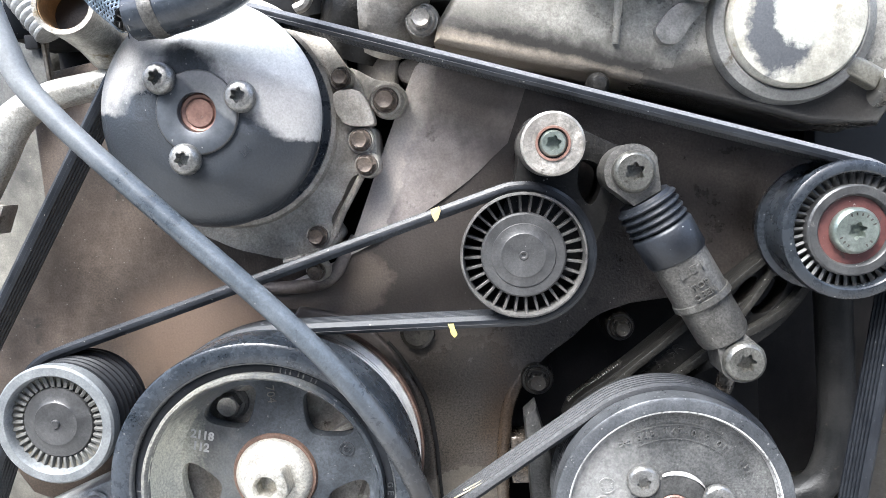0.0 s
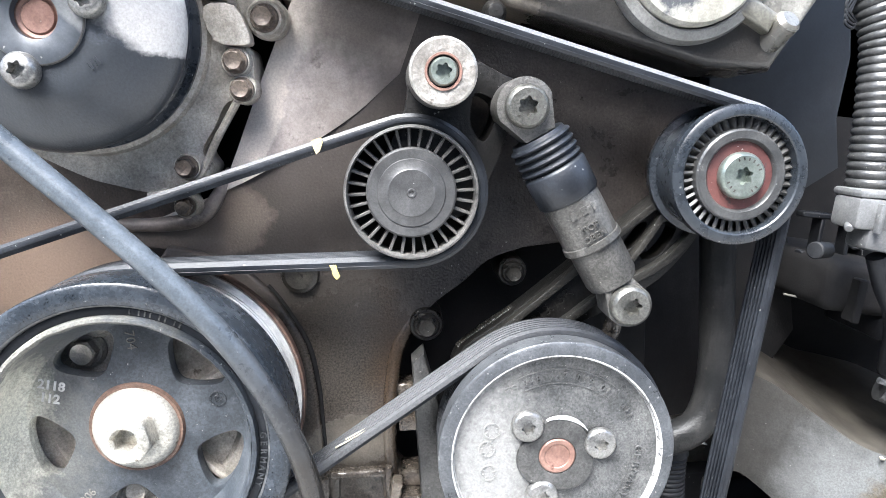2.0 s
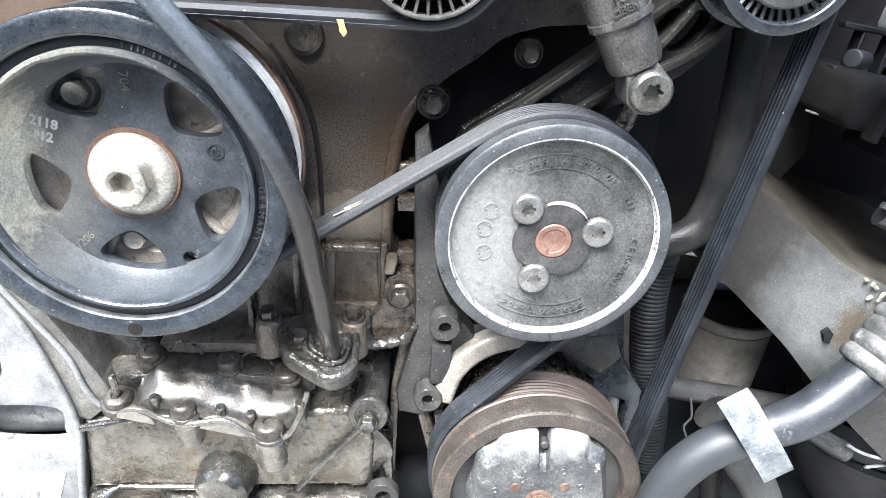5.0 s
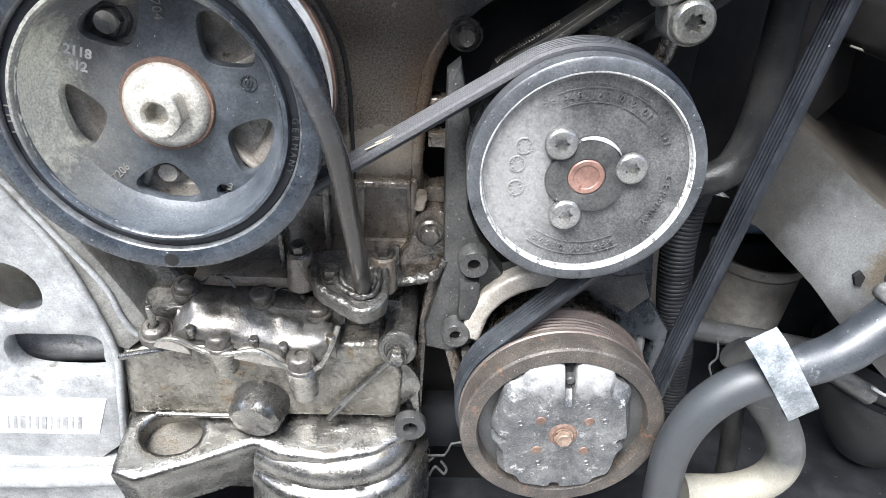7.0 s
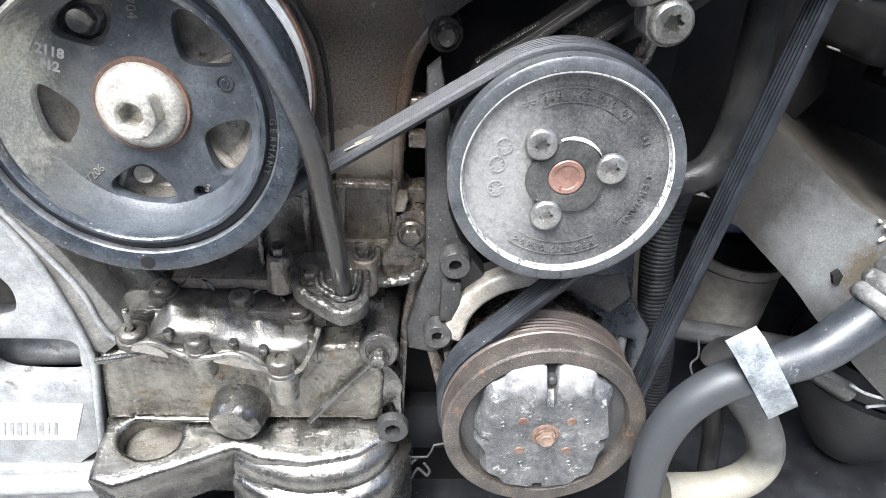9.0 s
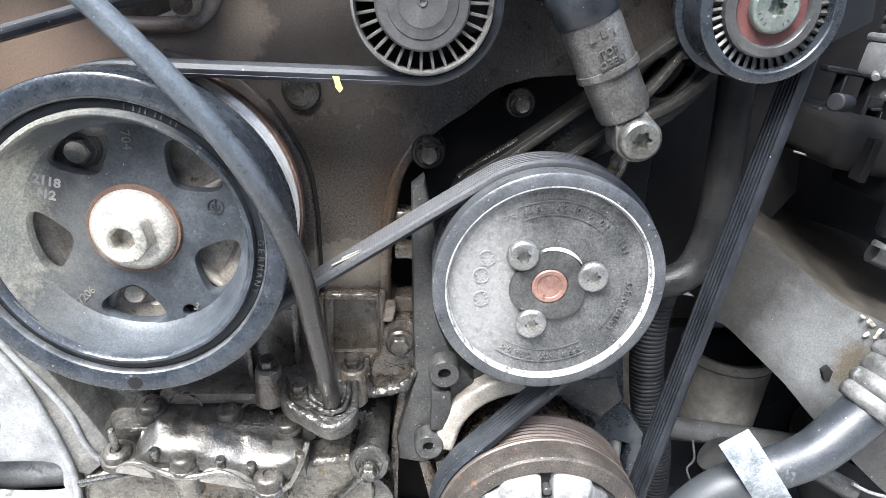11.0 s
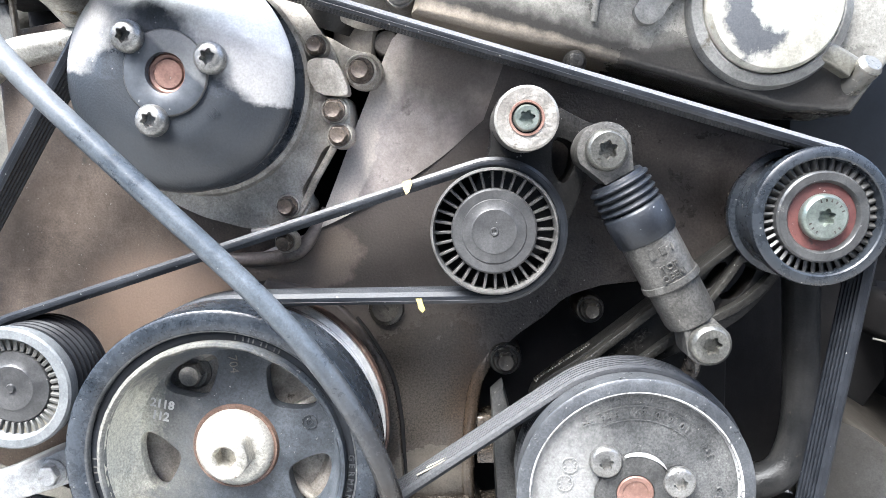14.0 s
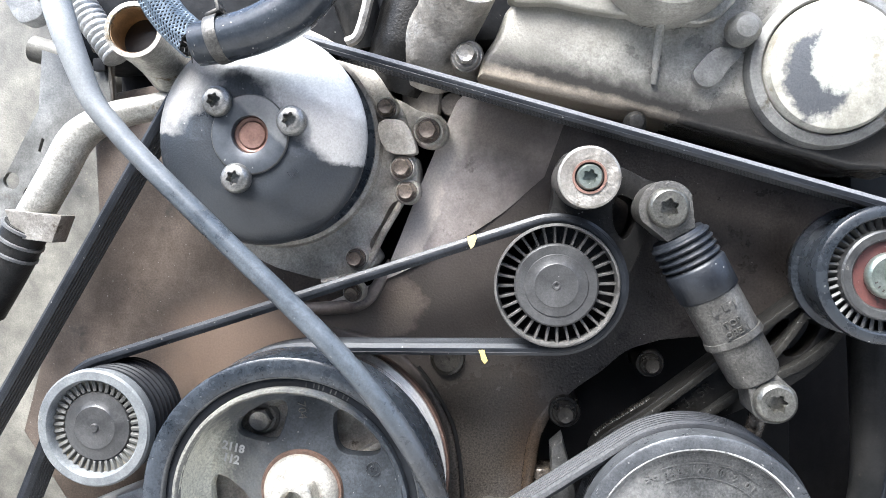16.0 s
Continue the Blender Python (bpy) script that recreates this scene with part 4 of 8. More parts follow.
def power_steering_pulley():
    x, z = PS
    y = 0.3795
    root = thing("power_steering_pulley", (x, y, z), "grey dusty power steering pulley with three bolts", "pulley")
    part("rim", rev([(0.0590, y + 0.0008), (0.0600, y), (0.0660, y + 0.0002), (0.0674, y + 0.0012), (0.0676, y + 0.004), (0.0670, y + 0.015)] + grooves(0.0640, y + 0.017, y + 0.038) + [(0.066, y + 0.040), (0.058, y + 0.040)], x, z, 128), PS_RIM, root, "scuffed dark grey rim")
    part("rub_line", rev([(0.0603, y - 0.0003), (0.0594, y - 0.0001), (0.0588, y + 0.0016), (0.0582, y + 0.0036)], x, z, 128), RUB_LINE, root, "pale polished inner edge")
    part("face", rev([(0.0588, y + 0.0030), (0.0582, y + 0.0042), (0.0570, y + 0.0046), (0.030, y + 0.0042), (0.0, y + 0.0042)], x, z, 96), PS_FACE, root, "grainy dusty cast face")
    pad = []
    for k in range(72):
        a = 2 * math.pi * k / 72
        pad.append((x + (0.0218 + 0.0016 * math.cos(3 * (a - radians(75)))) * math.cos(a), z + (0.0218 + 0.0016 * math.cos(3 * (a - radians(75)))) * math.sin(a)))
    part("hub_pad", plate(pad, y + 0.0010, y + 0.006, [circle(x, z, 0.0106, 40)], bevel=0.0010), IRON, root, "dark raised hub pad with bright edge")
    part("plug", rev([(0.0, y + 0.0018), (0.0070, y + 0.0016), (0.0074, y + 0.0010), (0.0096, y + 0.0008), (0.0104, y + 0.0014), (0.0106, y + 0.004)], x, z, 48), COPPER, root, "rust-red centre plug")
    # Pale sliver painted as the skylight on the pad's top edge.
    part("edge_highlight", rev_arc(0.0222, 0.0240, y + 0.0006, y + 0.003, x, z, 38, 105), RUB_LINE, root, "pale crescent painted as the lit top edge")
    for a in (131, 14, 249):
        bx, bz = x + 0.0254 * math.cos(radians(a)), z + 0.0254 * math.sin(radians(a))
        part("bolt", torx_head(bmesh.new(), (bx, y + 0.0032, bz), 0.0092, 0.0046, dome=0.18, socket=0.45, turn=radians(a)), STEEL, root, "bright steel bolt with six-lobed socket")
    # cast writing
    for text, size, radius, step, mid, lb_ in (("GERMANY", 0.0058, 0.0475, 6.0, -18, "cast letters"), (">PP-MX.GF60<", 0.0052, 0.0470, 5.2, -92, "cast letters"), ("948.147-019.01", 0.0056, 0.0465, 4.7, 81, "cast numbers")):
        lettering([text], (x, y + 0.0040, z), size, root, PS_FACE, arc=(radius, step, mid), depth=0.0007, label=lb_)
        half = step * (len(text) + 0.6) / 2
        frame_bars = bmesh.new()
        for rr in ((radius - 0.0040, radius + 0.0042) if radius else ()):
            if text == "GERMANY" and rr > radius:
                continue
            band = [(x + (rr + w_) * math.cos(radians(mid + q * half / 8)), z + (rr + w_) * math.sin(radians(mid + q * half / 8))) for w_, order in ((-0.00025, range(-8, 9)), (0.00025, range(8, -9, -1))) for q in order]
            prism(frame_bars, band, y + 0.0037, y + 0.0048, bevel=0)
        part("cast_frame", frame_bars, PS_FACE, root)
    bars = bmesh.new()
    for q in (0, 72, 144):
        block(bars, (x + 0.0485 * math.cos(radians(122)), y + 0.0040, z + 0.0485 * math.sin(radians(122))), (0.0070, 0.0010, 0.0007), (0, q, 0), bevel=0)
    part("cast_mark", bars, PS_FACE, root)
    bars = bmesh.new()
    for q in (26, 30, 34):
        block(bars, (x + 0.0475 * math.cos(radians(q)), y + 0.0040, z + 0.0475 * math.sin(radians(q))), (0.0010, 0.0010, 0.0040), (0, 90 - q, 0), bevel=0)
    part("cast_mark", bars, PS_FACE, root)
    for a in (172, 193, 156):
        cx, cz = x + 0.040 * math.cos(radians(a)), z + 0.040 * math.sin(radians(a))
        dial = rev([(0.0042, y + 0.0046), (0.0042, y + 0.0037), (0.0049, y + 0.0037), (0.0049, y + 0.0046)], cx, cz, 28, True)
        for k in range(8):
            b = k * 45 + a
            block(dial, (cx + 0.0032 * math.cos(radians(b)), y + 0.0040, cz + 0.0032 * math.sin(radians(b))), (0.0013, 0.0006, 0.0005), (0, -b, 0), bevel=0)
        part("date_dial", dial, PS_FACE, root)
    return root


def crank_pulley():
    x, z = CR
    y = 0.3600
    root = thing("crankshaft_pulley", (x, y, z), "large black crankshaft pulley with five windows, dusty", "pulley")
    part("outer_ring", rev([(0.0738, y + 0.0045), (0.0744, y + 0.0014), (0.0756, y + 0.0004), (0.0846, y), (0.0861, y + 0.0010), (0.0866, y + 0.0030), (0.0866, y + 0.030), (0.0854, y + 0.034), (0.0840, y + 0.0345), (0.076, y + 0.0345)], x, z, 144), CRANK_PAINT, root, "blue-black outer ring")
    part("rubber_ring", rev([(0.0664, y + 0.0052), (0.0690, y + 0.0050), (0.0716, y + 0.0042), (0.0736, y + 0.0046), (0.0742, y + 0.006)], x, z, 144), RUBBER, root, "dull rubber ring")
    part("worn_edge", rev([(0.0738, y + 0.0040), (0.0741, y + 0.0016), (0.0746, y + 0.0008), (0.0752, y + 0.0004)], x, z, 144), WORN_LINE, root, "thin pale crescent painted as the lit top edge")
    lip = bmesh.new()
    loops = []
    for rr, yy, wob in ((0.0650, 0.0042, 0.0004), (0.0657, 0.0012, 0.0006), (0.0668, 0.0002, 0.0004), (0.0684, 0.0004, 0.0003), (0.0690, 0.0024, 0.0002), (0.0692, 0.0060, 0.0)):
        ring = []
        for k in range(180):
            q = 2 * math.pi * k / 180
            w_ = noise.noise(Vector((math.cos(q) * 5, math.sin(q) * 5, 2.0))) + 0.7 * noise.noise(Vector((math.cos(q) * 19, math.sin(q) * 19, 5.0)))
            ring.append(lip.verts.new((x + (rr + wob * w_) * math.cos(q), y + yy, z + (rr + wob * w_) * math.sin(q))))
        loops.append(ring)
    for a_, b_ in zip(loops, loops[1:]):
        for k in range(180):
            lip.faces.new((a_[k], a_[(k + 1) % 180], b_[(k + 1) % 180], b_[k]))
    lip_paint = mat("dusty_crank_lip", (0.020, 0.024, 0.029), (0.045, 0.051, 0.059), (0.24, 0.42), c3=(0.24, 0.24, 0.235), amount=0.24, spots=300, bump=0.4, fmix=0.4, flecks=0.2)
    add_patch(lip_paint, (0.20, 0.195, 0.17), 0.5, (-0.050, 0.0, 0.044), (0.062, 0.2, 0.050), jag=1.0, scale=130, soft=0.5, grit=0.4)
    part("torn_rubber_lip", lip, lip_paint, root, "black lip with a ragged edge")
    dusty = mat("dusty_crank_web", (0.027, 0.032, 0.038), (0.056, 0.063, 0.071), (0.42, 0.6), c3=(0.14, 0.14, 0.135), amount=0.2, spots=520, bump=0.3, fmix=0.35, flecks=0.1)
    # Broad pale drift at the left: dust, with its gloss put into the colour.
    add_patch(dusty, (0.15, 0.148, 0.134), 0.52, (-0.064, 0.018, 0.006), (0.032, 0.06, 0.060), jag=1.2, scale=120, soft=0.7, grit=0.3)
    add_patch(dusty, (0.62, 0.60, 0.49), 0.6, (-0.0640, 0.014, 0.0160), (0.0170, 0.04, 0.0400), jag=1.4, scale=170, soft=0.5, grit=0.3)
    part("inner_wall", rev([(0.0654, y + 0.0022), (0.0648, y + 0.0070), (0.0636, y + 0.0150), (0.0616, y + 0.0212), (0.0592, y + 0.0250), (0.0572, y + 0.0270)], x, z, 128), dusty, root, "dusty inner wall")
    holes = []
    for k in range(5):
        a = 45.5 + 72 * k
        w = []
        for r, da in ((0.0372, -8), (0.0350, 0), (0.0372, 8), (0.0450, 16.5), (0.0520, 19.5), (0.0562, 17), (0.0580, 10), (0.0584, 0), (0.0580, -10), (0.0562, -17), (0.0520, -19.5), (0.0450, -16.5)):
            b = radians(a + da)
            w.append((x + 0.985 * r * math.cos(b), z + 0.985 * r * math.sin(b)))
        holes.append(smooth_outline(w, 3))
    holes.append(circle(x + 0.055 * math.cos(radians(-64.5)), z + 0.055 * math.sin(radians(-64.5)), 0.0036, 20))
    part("web", plate(circle(x, z, 0.0620, 96), y + 0.0265, y + 0.0345, holes, bevel=0.0012), dusty, root, "dark web with five windows")
    part("grooved_drum", rev([(0.070, y + 0.0345), (0.0790, y + 0.0350)] + grooves(0.0804, y + 0.0360, y + 0.0590, 0.0012) + [(0.0835, y + 0.0600), (0.0835, y + 0.0625), (0.070, y + 0.063)], x, z, 128), STEEL_WORN, root, "bright worn grooved drum")
    part("rear_ring", rev([(0.070, y + 0.0628), (0.0850, y + 0.0632), (0.0855, y + 0.068), (0.070, y + 0.068)], x, z, 96), RUST, root, "rust-brown rear ring")
    part("rust_ring", rev([(0.0225, y + 0.0246), (0.0246, y + 0.0245), (0.0256, y + 0.0268)], x, z, 64), RUST, root, "rust round the washer")
    part("hub_washer", rev([(0.0, y + 0.0215), (0.0150, y + 0.0190), (0.0182, y + 0.0194), (0.0210, y + 0.0214), (0.0228, y + 0.0238), (0.0232, y + 0.0265)], x, z, 64), BOLT_WHITE, root, "pale dusty bolt flange")
    bm = bmesh.new()
    m = facing((x, y + 0.0205, z), (-0.02, -1, 0.0))
    n = 48

    def six(i, r):
        return r * math.cos(math.pi / 6) / math.cos((2 * math.pi * i / n + 0.3) % (math.pi / 3) - math.pi / 6)
    rings = []
    for r, h, k6 in ((0.0142, -0.002, 1.0), (0.0142, 0.0075, 1.0), (0.0136, 0.0100, 0.5), (0.0124, 0.0120, 0.0), (0.0112, 0.0128, 0.0), (0.0074, 0.0130, 0.0)):
        rings.append([bm.verts.new(m @ Vector(((six(i, r) * k6 + r * (1 - k6)) * math.cos(2 * math.pi * i / n), (six(i, r) * k6 + r * (1 - k6)) * math.sin(2 * math.pi * i / n), h))) for i in range(n)])
    for r, h in ((0.0066, 0.0112), (0.0064, 0.0030)):
        rings.append([bm.verts.new(m @ Vector((six(i, r) * math.cos(2 * math.pi * i / n), six(i, r) * math.sin(2 * math.pi * i / n), h))) for i in range(n)])
    for a, b in zip(rings, rings[1:]):
        for i in range(n):
            k = (i + 1) % n
            bm.faces.new((a[i], a[k], b[k], b[i]))
    bm.faces.new(rings[-1])
    part("centre_bolt", bm, BOLT_WHITE, root, "pale dusty bolt with a hexagon socket")
    part("ring_hole", rev([(0.0, y - 0.00012), (0.0038, y - 0.00012), (0.0042, y + 0.0004)], x - 0.0015, z - 0.0808, 24), DARK, root, "shallow drilled hole")
    lettering(["2118", "112"], (x - 0.0415, y + 0.0263, z + 0.0262), 0.0070, root, LETTER, spin=-14, bold=0.00022, label="pale cast numbers")
    lettering(["704"], (x + 0.0020, y + 0.0263, z + 0.0490), 0.0072, root, CUP, spin=-86)
    lettering(["7206"], (x - 0.032, y + 0.0263, z - 0.040), 0.0065, root, CUP, spin=42)
    lettering(["3"], (x + 0.028, y + 0.0263, z - 0.047), 0.0065, root, CUP, spin=-20)
    ring_bars = bmesh.new()
    for q in (60, 62.2, 66, 68.3, 72, 74.1, 76.4, 80, 177, 181, 183.5, 188):
        block(ring_bars, (x + 0.0714 * math.cos(radians(q)), y + 0.0040, z + 0.0714 * math.sin(radians(q))), (0.0007, 0.0004, 0.0026), (0, 90 - q, 0), bevel=0)
    tagged(part("ring_writing", ring_bars, FIN_GREY, root, "worn raised marks"), kind="stuff")
    lettering(["GERMANY"], (x, y + 0.0036, z), 0.0048, root, PS_RIM, arc=(0.0715, 3.7, -10), label="pale raised letters")
    mark = rev([(0.0038, y + 0.0262), (0.0038, y + 0.0258), (0.0044, y + 0.0258), (0.0044, y + 0.0262)], x + 0.044, z + 0.0135, 28, True)
    block(mark, (x + 0.044, y + 0.0260, z + 0.0152), (0.0006, 0.0006, 0.0036), bevel=0)
    revolve(mark, [(0.0016, y + 0.0262), (0.0016, y + 0.0258), (0.0022, y + 0.0258), (0.0022, y + 0.0262)], x + 0.044, z + 0.0135, 20, True)
    part("cast_mark", mark, PS_RIM, root)
    return root


def compressor():
    x, z = AC
    y = 0.3740
    root = thing("air_compressor", (x, y, z), "belt-driven air conditioning compressor with rusty clutch pulley", "compressor")
    part("pulley_rim", rev([(0.0578, y + 0.010), (0.0584, y + 0.0014), (0.0596, y), (0.0692, y), (0.0707, y + 0.0012), (0.0711, y + 0.005), (0.0704, y + 0.018)], x, z, 112), AC_RIM, root, "rust-stained rim")
    part("groove_drum", rev([(0.0704, y + 0.018), (0.0712, y + 0.019), (0.0712, y + 0.0205)] + grooves(0.0670, y + 0.0225, y + 0.0430, 0.0014) + [(0.0706, y + 0.0445), (0.0706, y + 0.047), (0.060, y + 0.048)], x, z, 112), AC_GROOVE, root, "reddish grooved drum")
    part("clutch_face", rev([(0.0, y + 0.0085), (0.0579, y + 0.0085), (0.0581, y + 0.012)], x, z, 80), FIN_HUB, root, "dark clutch ring")
    x, z = x - 0.0010, z + 0.0024
    half = [(0.0036, 0.0345), (0.0038, 0.0565), (0.0282, 0.0530), (0.0310, 0.0435), (0.0427, 0.0375), (0.0445, 0.0205), (0.0473, 0.0060), (0.0485, -0.0020), (0.0415, -0.0050), (0.0415, -0.0085), (0.0480, -0.0110), (0.0430, -0.0185), (0.0410, -0.0390), (0.0300, -0.0440), (0.0264, -0.0510), (0.0045, -0.0545), (0.0035, -0.0500)]
    out = half + [(-a, b) for a, b in half[::-1]]
    for _ in range(2):
        out = [(p[0] * (1 - f_) + q[0] * f_, p[1] * (1 - f_) + q[1] * f_) for p, q in zip(out, out[1:] + out[:1]) for f_ in (0.16, 0.84)]
    hub = bmesh.new()
    lay = []
    for k6, yy in ((0.0, 0.0080), (0.0, 0.0010), (0.22, -0.0012), (0.85, -0.0056), (1.0, -0.0066)):
        lay.append([hub.verts.new((x + a * (1 - 0.09 * k6), y + yy, z + b * (1 - (0.07 + 0.19 * min(1.0, max(0.0, b / 0.03))) * k6))) for a, b in out])
    for a_, b_ in zip(lay, lay[1:]):
        for k in range(len(out)):
            hub.faces.new((a_[k], a_[(k + 1) % len(out)], b_[(k + 1) % len(out)], b_[k]))
    hub.faces.new(lay[-1])
    part("hub_plate", hub, HUB_DIRTY, root, "dented dirty drive plate with stepped lobed edge", angle=30)
    for sx in (-1, 1):
        part("return_spring", plate(strip([(x + sx * 0.008, z + 0.0575), (x + sx * 0.018, z + 0.0562), (x + sx * 0.027, z + 0.0530)], 0.0035), y + 0.0010, y + 0.0070, bevel=0.0006), IRON, root, "dark spring leaf")
    part("stop_pin", rod(bmesh.new(), (x, y + 0.004, z + 0.0440), (x, y - 0.0030, z + 0.0440), 0.0030, seg=18), IRON, root)
    for dx, dz in ((-0.0165, 0.0125), (0.0165, 0.0125), (-0.0165, -0.0145), (0.0165, -0.0145)):
        part("rivet", rev([(0.0, y - 0.0074), (0.0030, y - 0.0073), (0.0038, y - 0.0064)], x + dx, z + dz, 20), RUST, root, "rusty rivet")
    for dx, dz in ((-0.030, 0.010), (0.014, 0.026), (0.027, 0.013), (0.029, -0.011), (-0.014, -0.027), (0.02, -0.026)):
        part("dimple", rev([(0.0012, y - 0.0064), (0.0019, y - 0.0072), (0.0026, y - 0.0064)], x + dx, z + dz, 16), HUB_DIRTY, root)
    part("hub_collar", rev([(0.0066, y - 0.0062), (0.0072, y - 0.0080), (0.0088, y - 0.0078), (0.0102, y - 0.0064)], x, z, 36), RUST, root, "rusty collar")
    part("hub_nut", hex_head(bmesh.new(), (x, y - 0.0064, z), 0.0058, 0.0064, flange=1.2), RUST_BOLT, root, "rusty centre bolt")
    part("body", rev([(0.058, y + 0.046), (0.060, y + 0.060), (0.060, y + 0.17), (0.0, y + 0.17)], x, z, 48), CAST_OIL, root, "dirty alloy housing")
    return root


tensioner_pulley()
right_idler()
left_idler()
water_pump_pulley()
power_steering_pulley()
crank_pulley()
compressor()


def paint_mark(outline, y, parent, material):
    part("paint_mark", plate(outline, y - 0.0004, y + 0.0004, bevel=0), material, parent, "yellow paint dab")


paint_mark([(0.0045, 1.0262), (0.0095, 1.0276), (0.0103, 1.0250), (0.0085, 1.0205), (0.0065, 1.0188), (0.0050, 1.0225)], BELT_Y0 - 0.0003, BELT, CREAM)
paint_mark([(0.0095, 0.9588), (0.0130, 0.9588), (0.0135, 0.9560), (0.0148, 0.9525), (0.0130, 0.9505), (0.0110, 0.9530), (0.0105, 0.9560)], BELT_Y0 - 0.0003, BELT, YELLOW)
bm = bmesh.new()
block(bm, (0.0115, BELT_Y0 + 0.006, 0.9602), (0.0050, 0.008, 0.0006), (0, 1, 0), bevel=0)
part("paint_mark", bm, CREAM, BELT, "cream paint dab")
bm = bmesh.new()
run = Vector((0.0190, 0.0, 0.0095)).normalized()
up = Vector((-run.z, 0, run.x))
for a_, w_, y_, h_ in ((-0.004, 0.020, 0.0040, 0.0011), (0.000, 0.0150, 0.0078, 0.0010), (0.0075, 0.0026, 0.0058, 0.0046)):
    c_ = Vector((0.0195, BELT_Y0 + y_, STREAK_Z)) + run * a_ + up * 0.0037
    block(bm, c_, (w_, h_, 0.0006), (0, -math.degrees(math.atan2(run.z, run.x)), 0), bevel=0)
part("paint_mark", bm, CREAM_DUST, BELT, "cream paint streak")


# ---- engine front: block, covers and castings ----
bm = bmesh.new()
block(bm, (-0.02, 0.72, 0.86), (0.50, 0.46, 0.86), bevel=0.02)
# Near-black block: the shade of the deep gap is in its colour.
engine = single("engine_block", bm, DARK, (-0.02, 0.72, 0.43), "cast engine block, near-black for the shade around it", "engine")

cover_mat = COVER
LIP = mat("pale_stained_lip", (0.15, 0.128, 0.113), (0.23, 0.198, 0.176), (0.36, 0.5), metal=0.15, c3=(0.10, 0.085, 0.074), amount=0.28, spots=40, bump=0.25, big=24, flecks=0.05)
# Plate pales towards the panel, so that their tones meet.
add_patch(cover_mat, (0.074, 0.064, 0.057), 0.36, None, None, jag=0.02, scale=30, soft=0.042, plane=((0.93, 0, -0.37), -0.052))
add_patch(cover_mat, (0.048, 0.041, 0.034), 0.24, (-0.048, 0.0, -0.095), (0.060, 0.2, 0.085), jag=0.7, scale=50, soft=0.3, grit=0.55)
add_patch(cover_mat, (0.160, 0.132, 0.110), 0.45, (-0.150, 0.0, 0.030), (0.060, 0.2, 0.028), jag=0.7, scale=45, soft=0.06)
add_patch(cover_mat, (0.046, 0.033, 0.023), 0.24, (-0.020, 0.0, -0.085), (0.014, 0.2, 0.060), jag=1.0, scale=60, soft=0.45, grit=0.45)
add_patch(cover_mat, (0.115, 0.100, 0.080), 0.36, (-0.048, 0.0, -0.118), (0.022, 0.2, 0.014), jag=1.4, scale=110, soft=0.5)
panel_mat = mat("pale_stained_cover", (0.29, 0.254, 0.234), (0.39, 0.348, 0.324), (0.38, 0.55), metal=0.15, c3=(0.09, 0.076, 0.068), amount=0.3, spots=30, bump=0.25, big=24)
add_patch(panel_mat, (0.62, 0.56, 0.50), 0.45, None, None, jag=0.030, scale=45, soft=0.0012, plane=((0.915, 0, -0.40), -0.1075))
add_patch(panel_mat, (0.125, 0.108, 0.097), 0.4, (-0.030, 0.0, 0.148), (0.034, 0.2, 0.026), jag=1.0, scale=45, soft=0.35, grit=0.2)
# Panel darkens softly to the right.
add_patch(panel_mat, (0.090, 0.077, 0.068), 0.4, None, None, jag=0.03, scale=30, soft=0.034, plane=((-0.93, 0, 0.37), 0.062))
cover = thing("timing_cover", (0.06, 0.445, 0.95), "oil-stained alloy timing cover with a pale patch", "engine cover")
face = [(-0.115, 0.978), (-0.090, 0.9775), (-0.073, 0.980), (-0.063, 0.988), (-0.052, 1.006), (-0.026, 1.064), (-0.006, 1.106), (0.000, 1.116), (0.010, 1.1175),
        (0.060, 1.106), (0.105, 1.092), (0.160, 1.072), (0.235, 1.050), (0.262, 1.030), (0.262, 0.985), (0.225, 0.966), (0.156, 0.957), *[(p.x, p.y) for p in spline([(0.125, 0.9545, 0), (0.1033, 0.9475, 0), (0.0873, 0.9344, 0), (0.0708, 0.9232, 0), (0.0541, 0.9075, 0), (0.0445, 0.8916, 0), (0.0410, 0.8709, 0), (0.0392, 0.855, 0), (0.0350, 0.840, 0), (0.0315, 0.805, 0)], 4)], (-0.012, 0.805), (-0.013, 0.86), (-0.022, 0.90), (-0.045, 0.935), (-0.085, 0.962), (-0.115, 0.968)]
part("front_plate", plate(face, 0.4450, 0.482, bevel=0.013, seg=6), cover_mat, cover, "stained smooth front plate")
lip = [(-0.118, 0.9795, 0.4435), (-0.092, 0.9790, 0.4430), (-0.073, 0.9815, 0.4430), (-0.062, 0.990, 0.4435), (-0.050, 1.010, 0.4440)]
part("rolled_lip", hose([(x, y, z) for x, z, y in lip], [0.0038, 0.0046, 0.0052, 0.0046, 0.0024], seg=14), LIP, cover, "rounded paler lip")
# the raised, paler left part of the plate, whose darker tone includes belt shade
raised = [(-0.100, 0.9795), (-0.073, 0.9815), (-0.0625, 0.989), (-0.0515, 1.0065), (-0.026, 1.064), (-0.006, 1.106), (0.000, 1.115), (0.010, 1.1165), (0.070, 1.102), (0.068, 1.086), (0.060, 1.069), (0.044, 1.055), (0.026, 1.040), (0.000, 1.024), (-0.030, 1.008), (-0.050, 0.999), (-0.072, 0.991)]
bm = plate(smooth_outline(raised, 3), 0.4425, 0.4480, bevel=0.0022, seg=3)
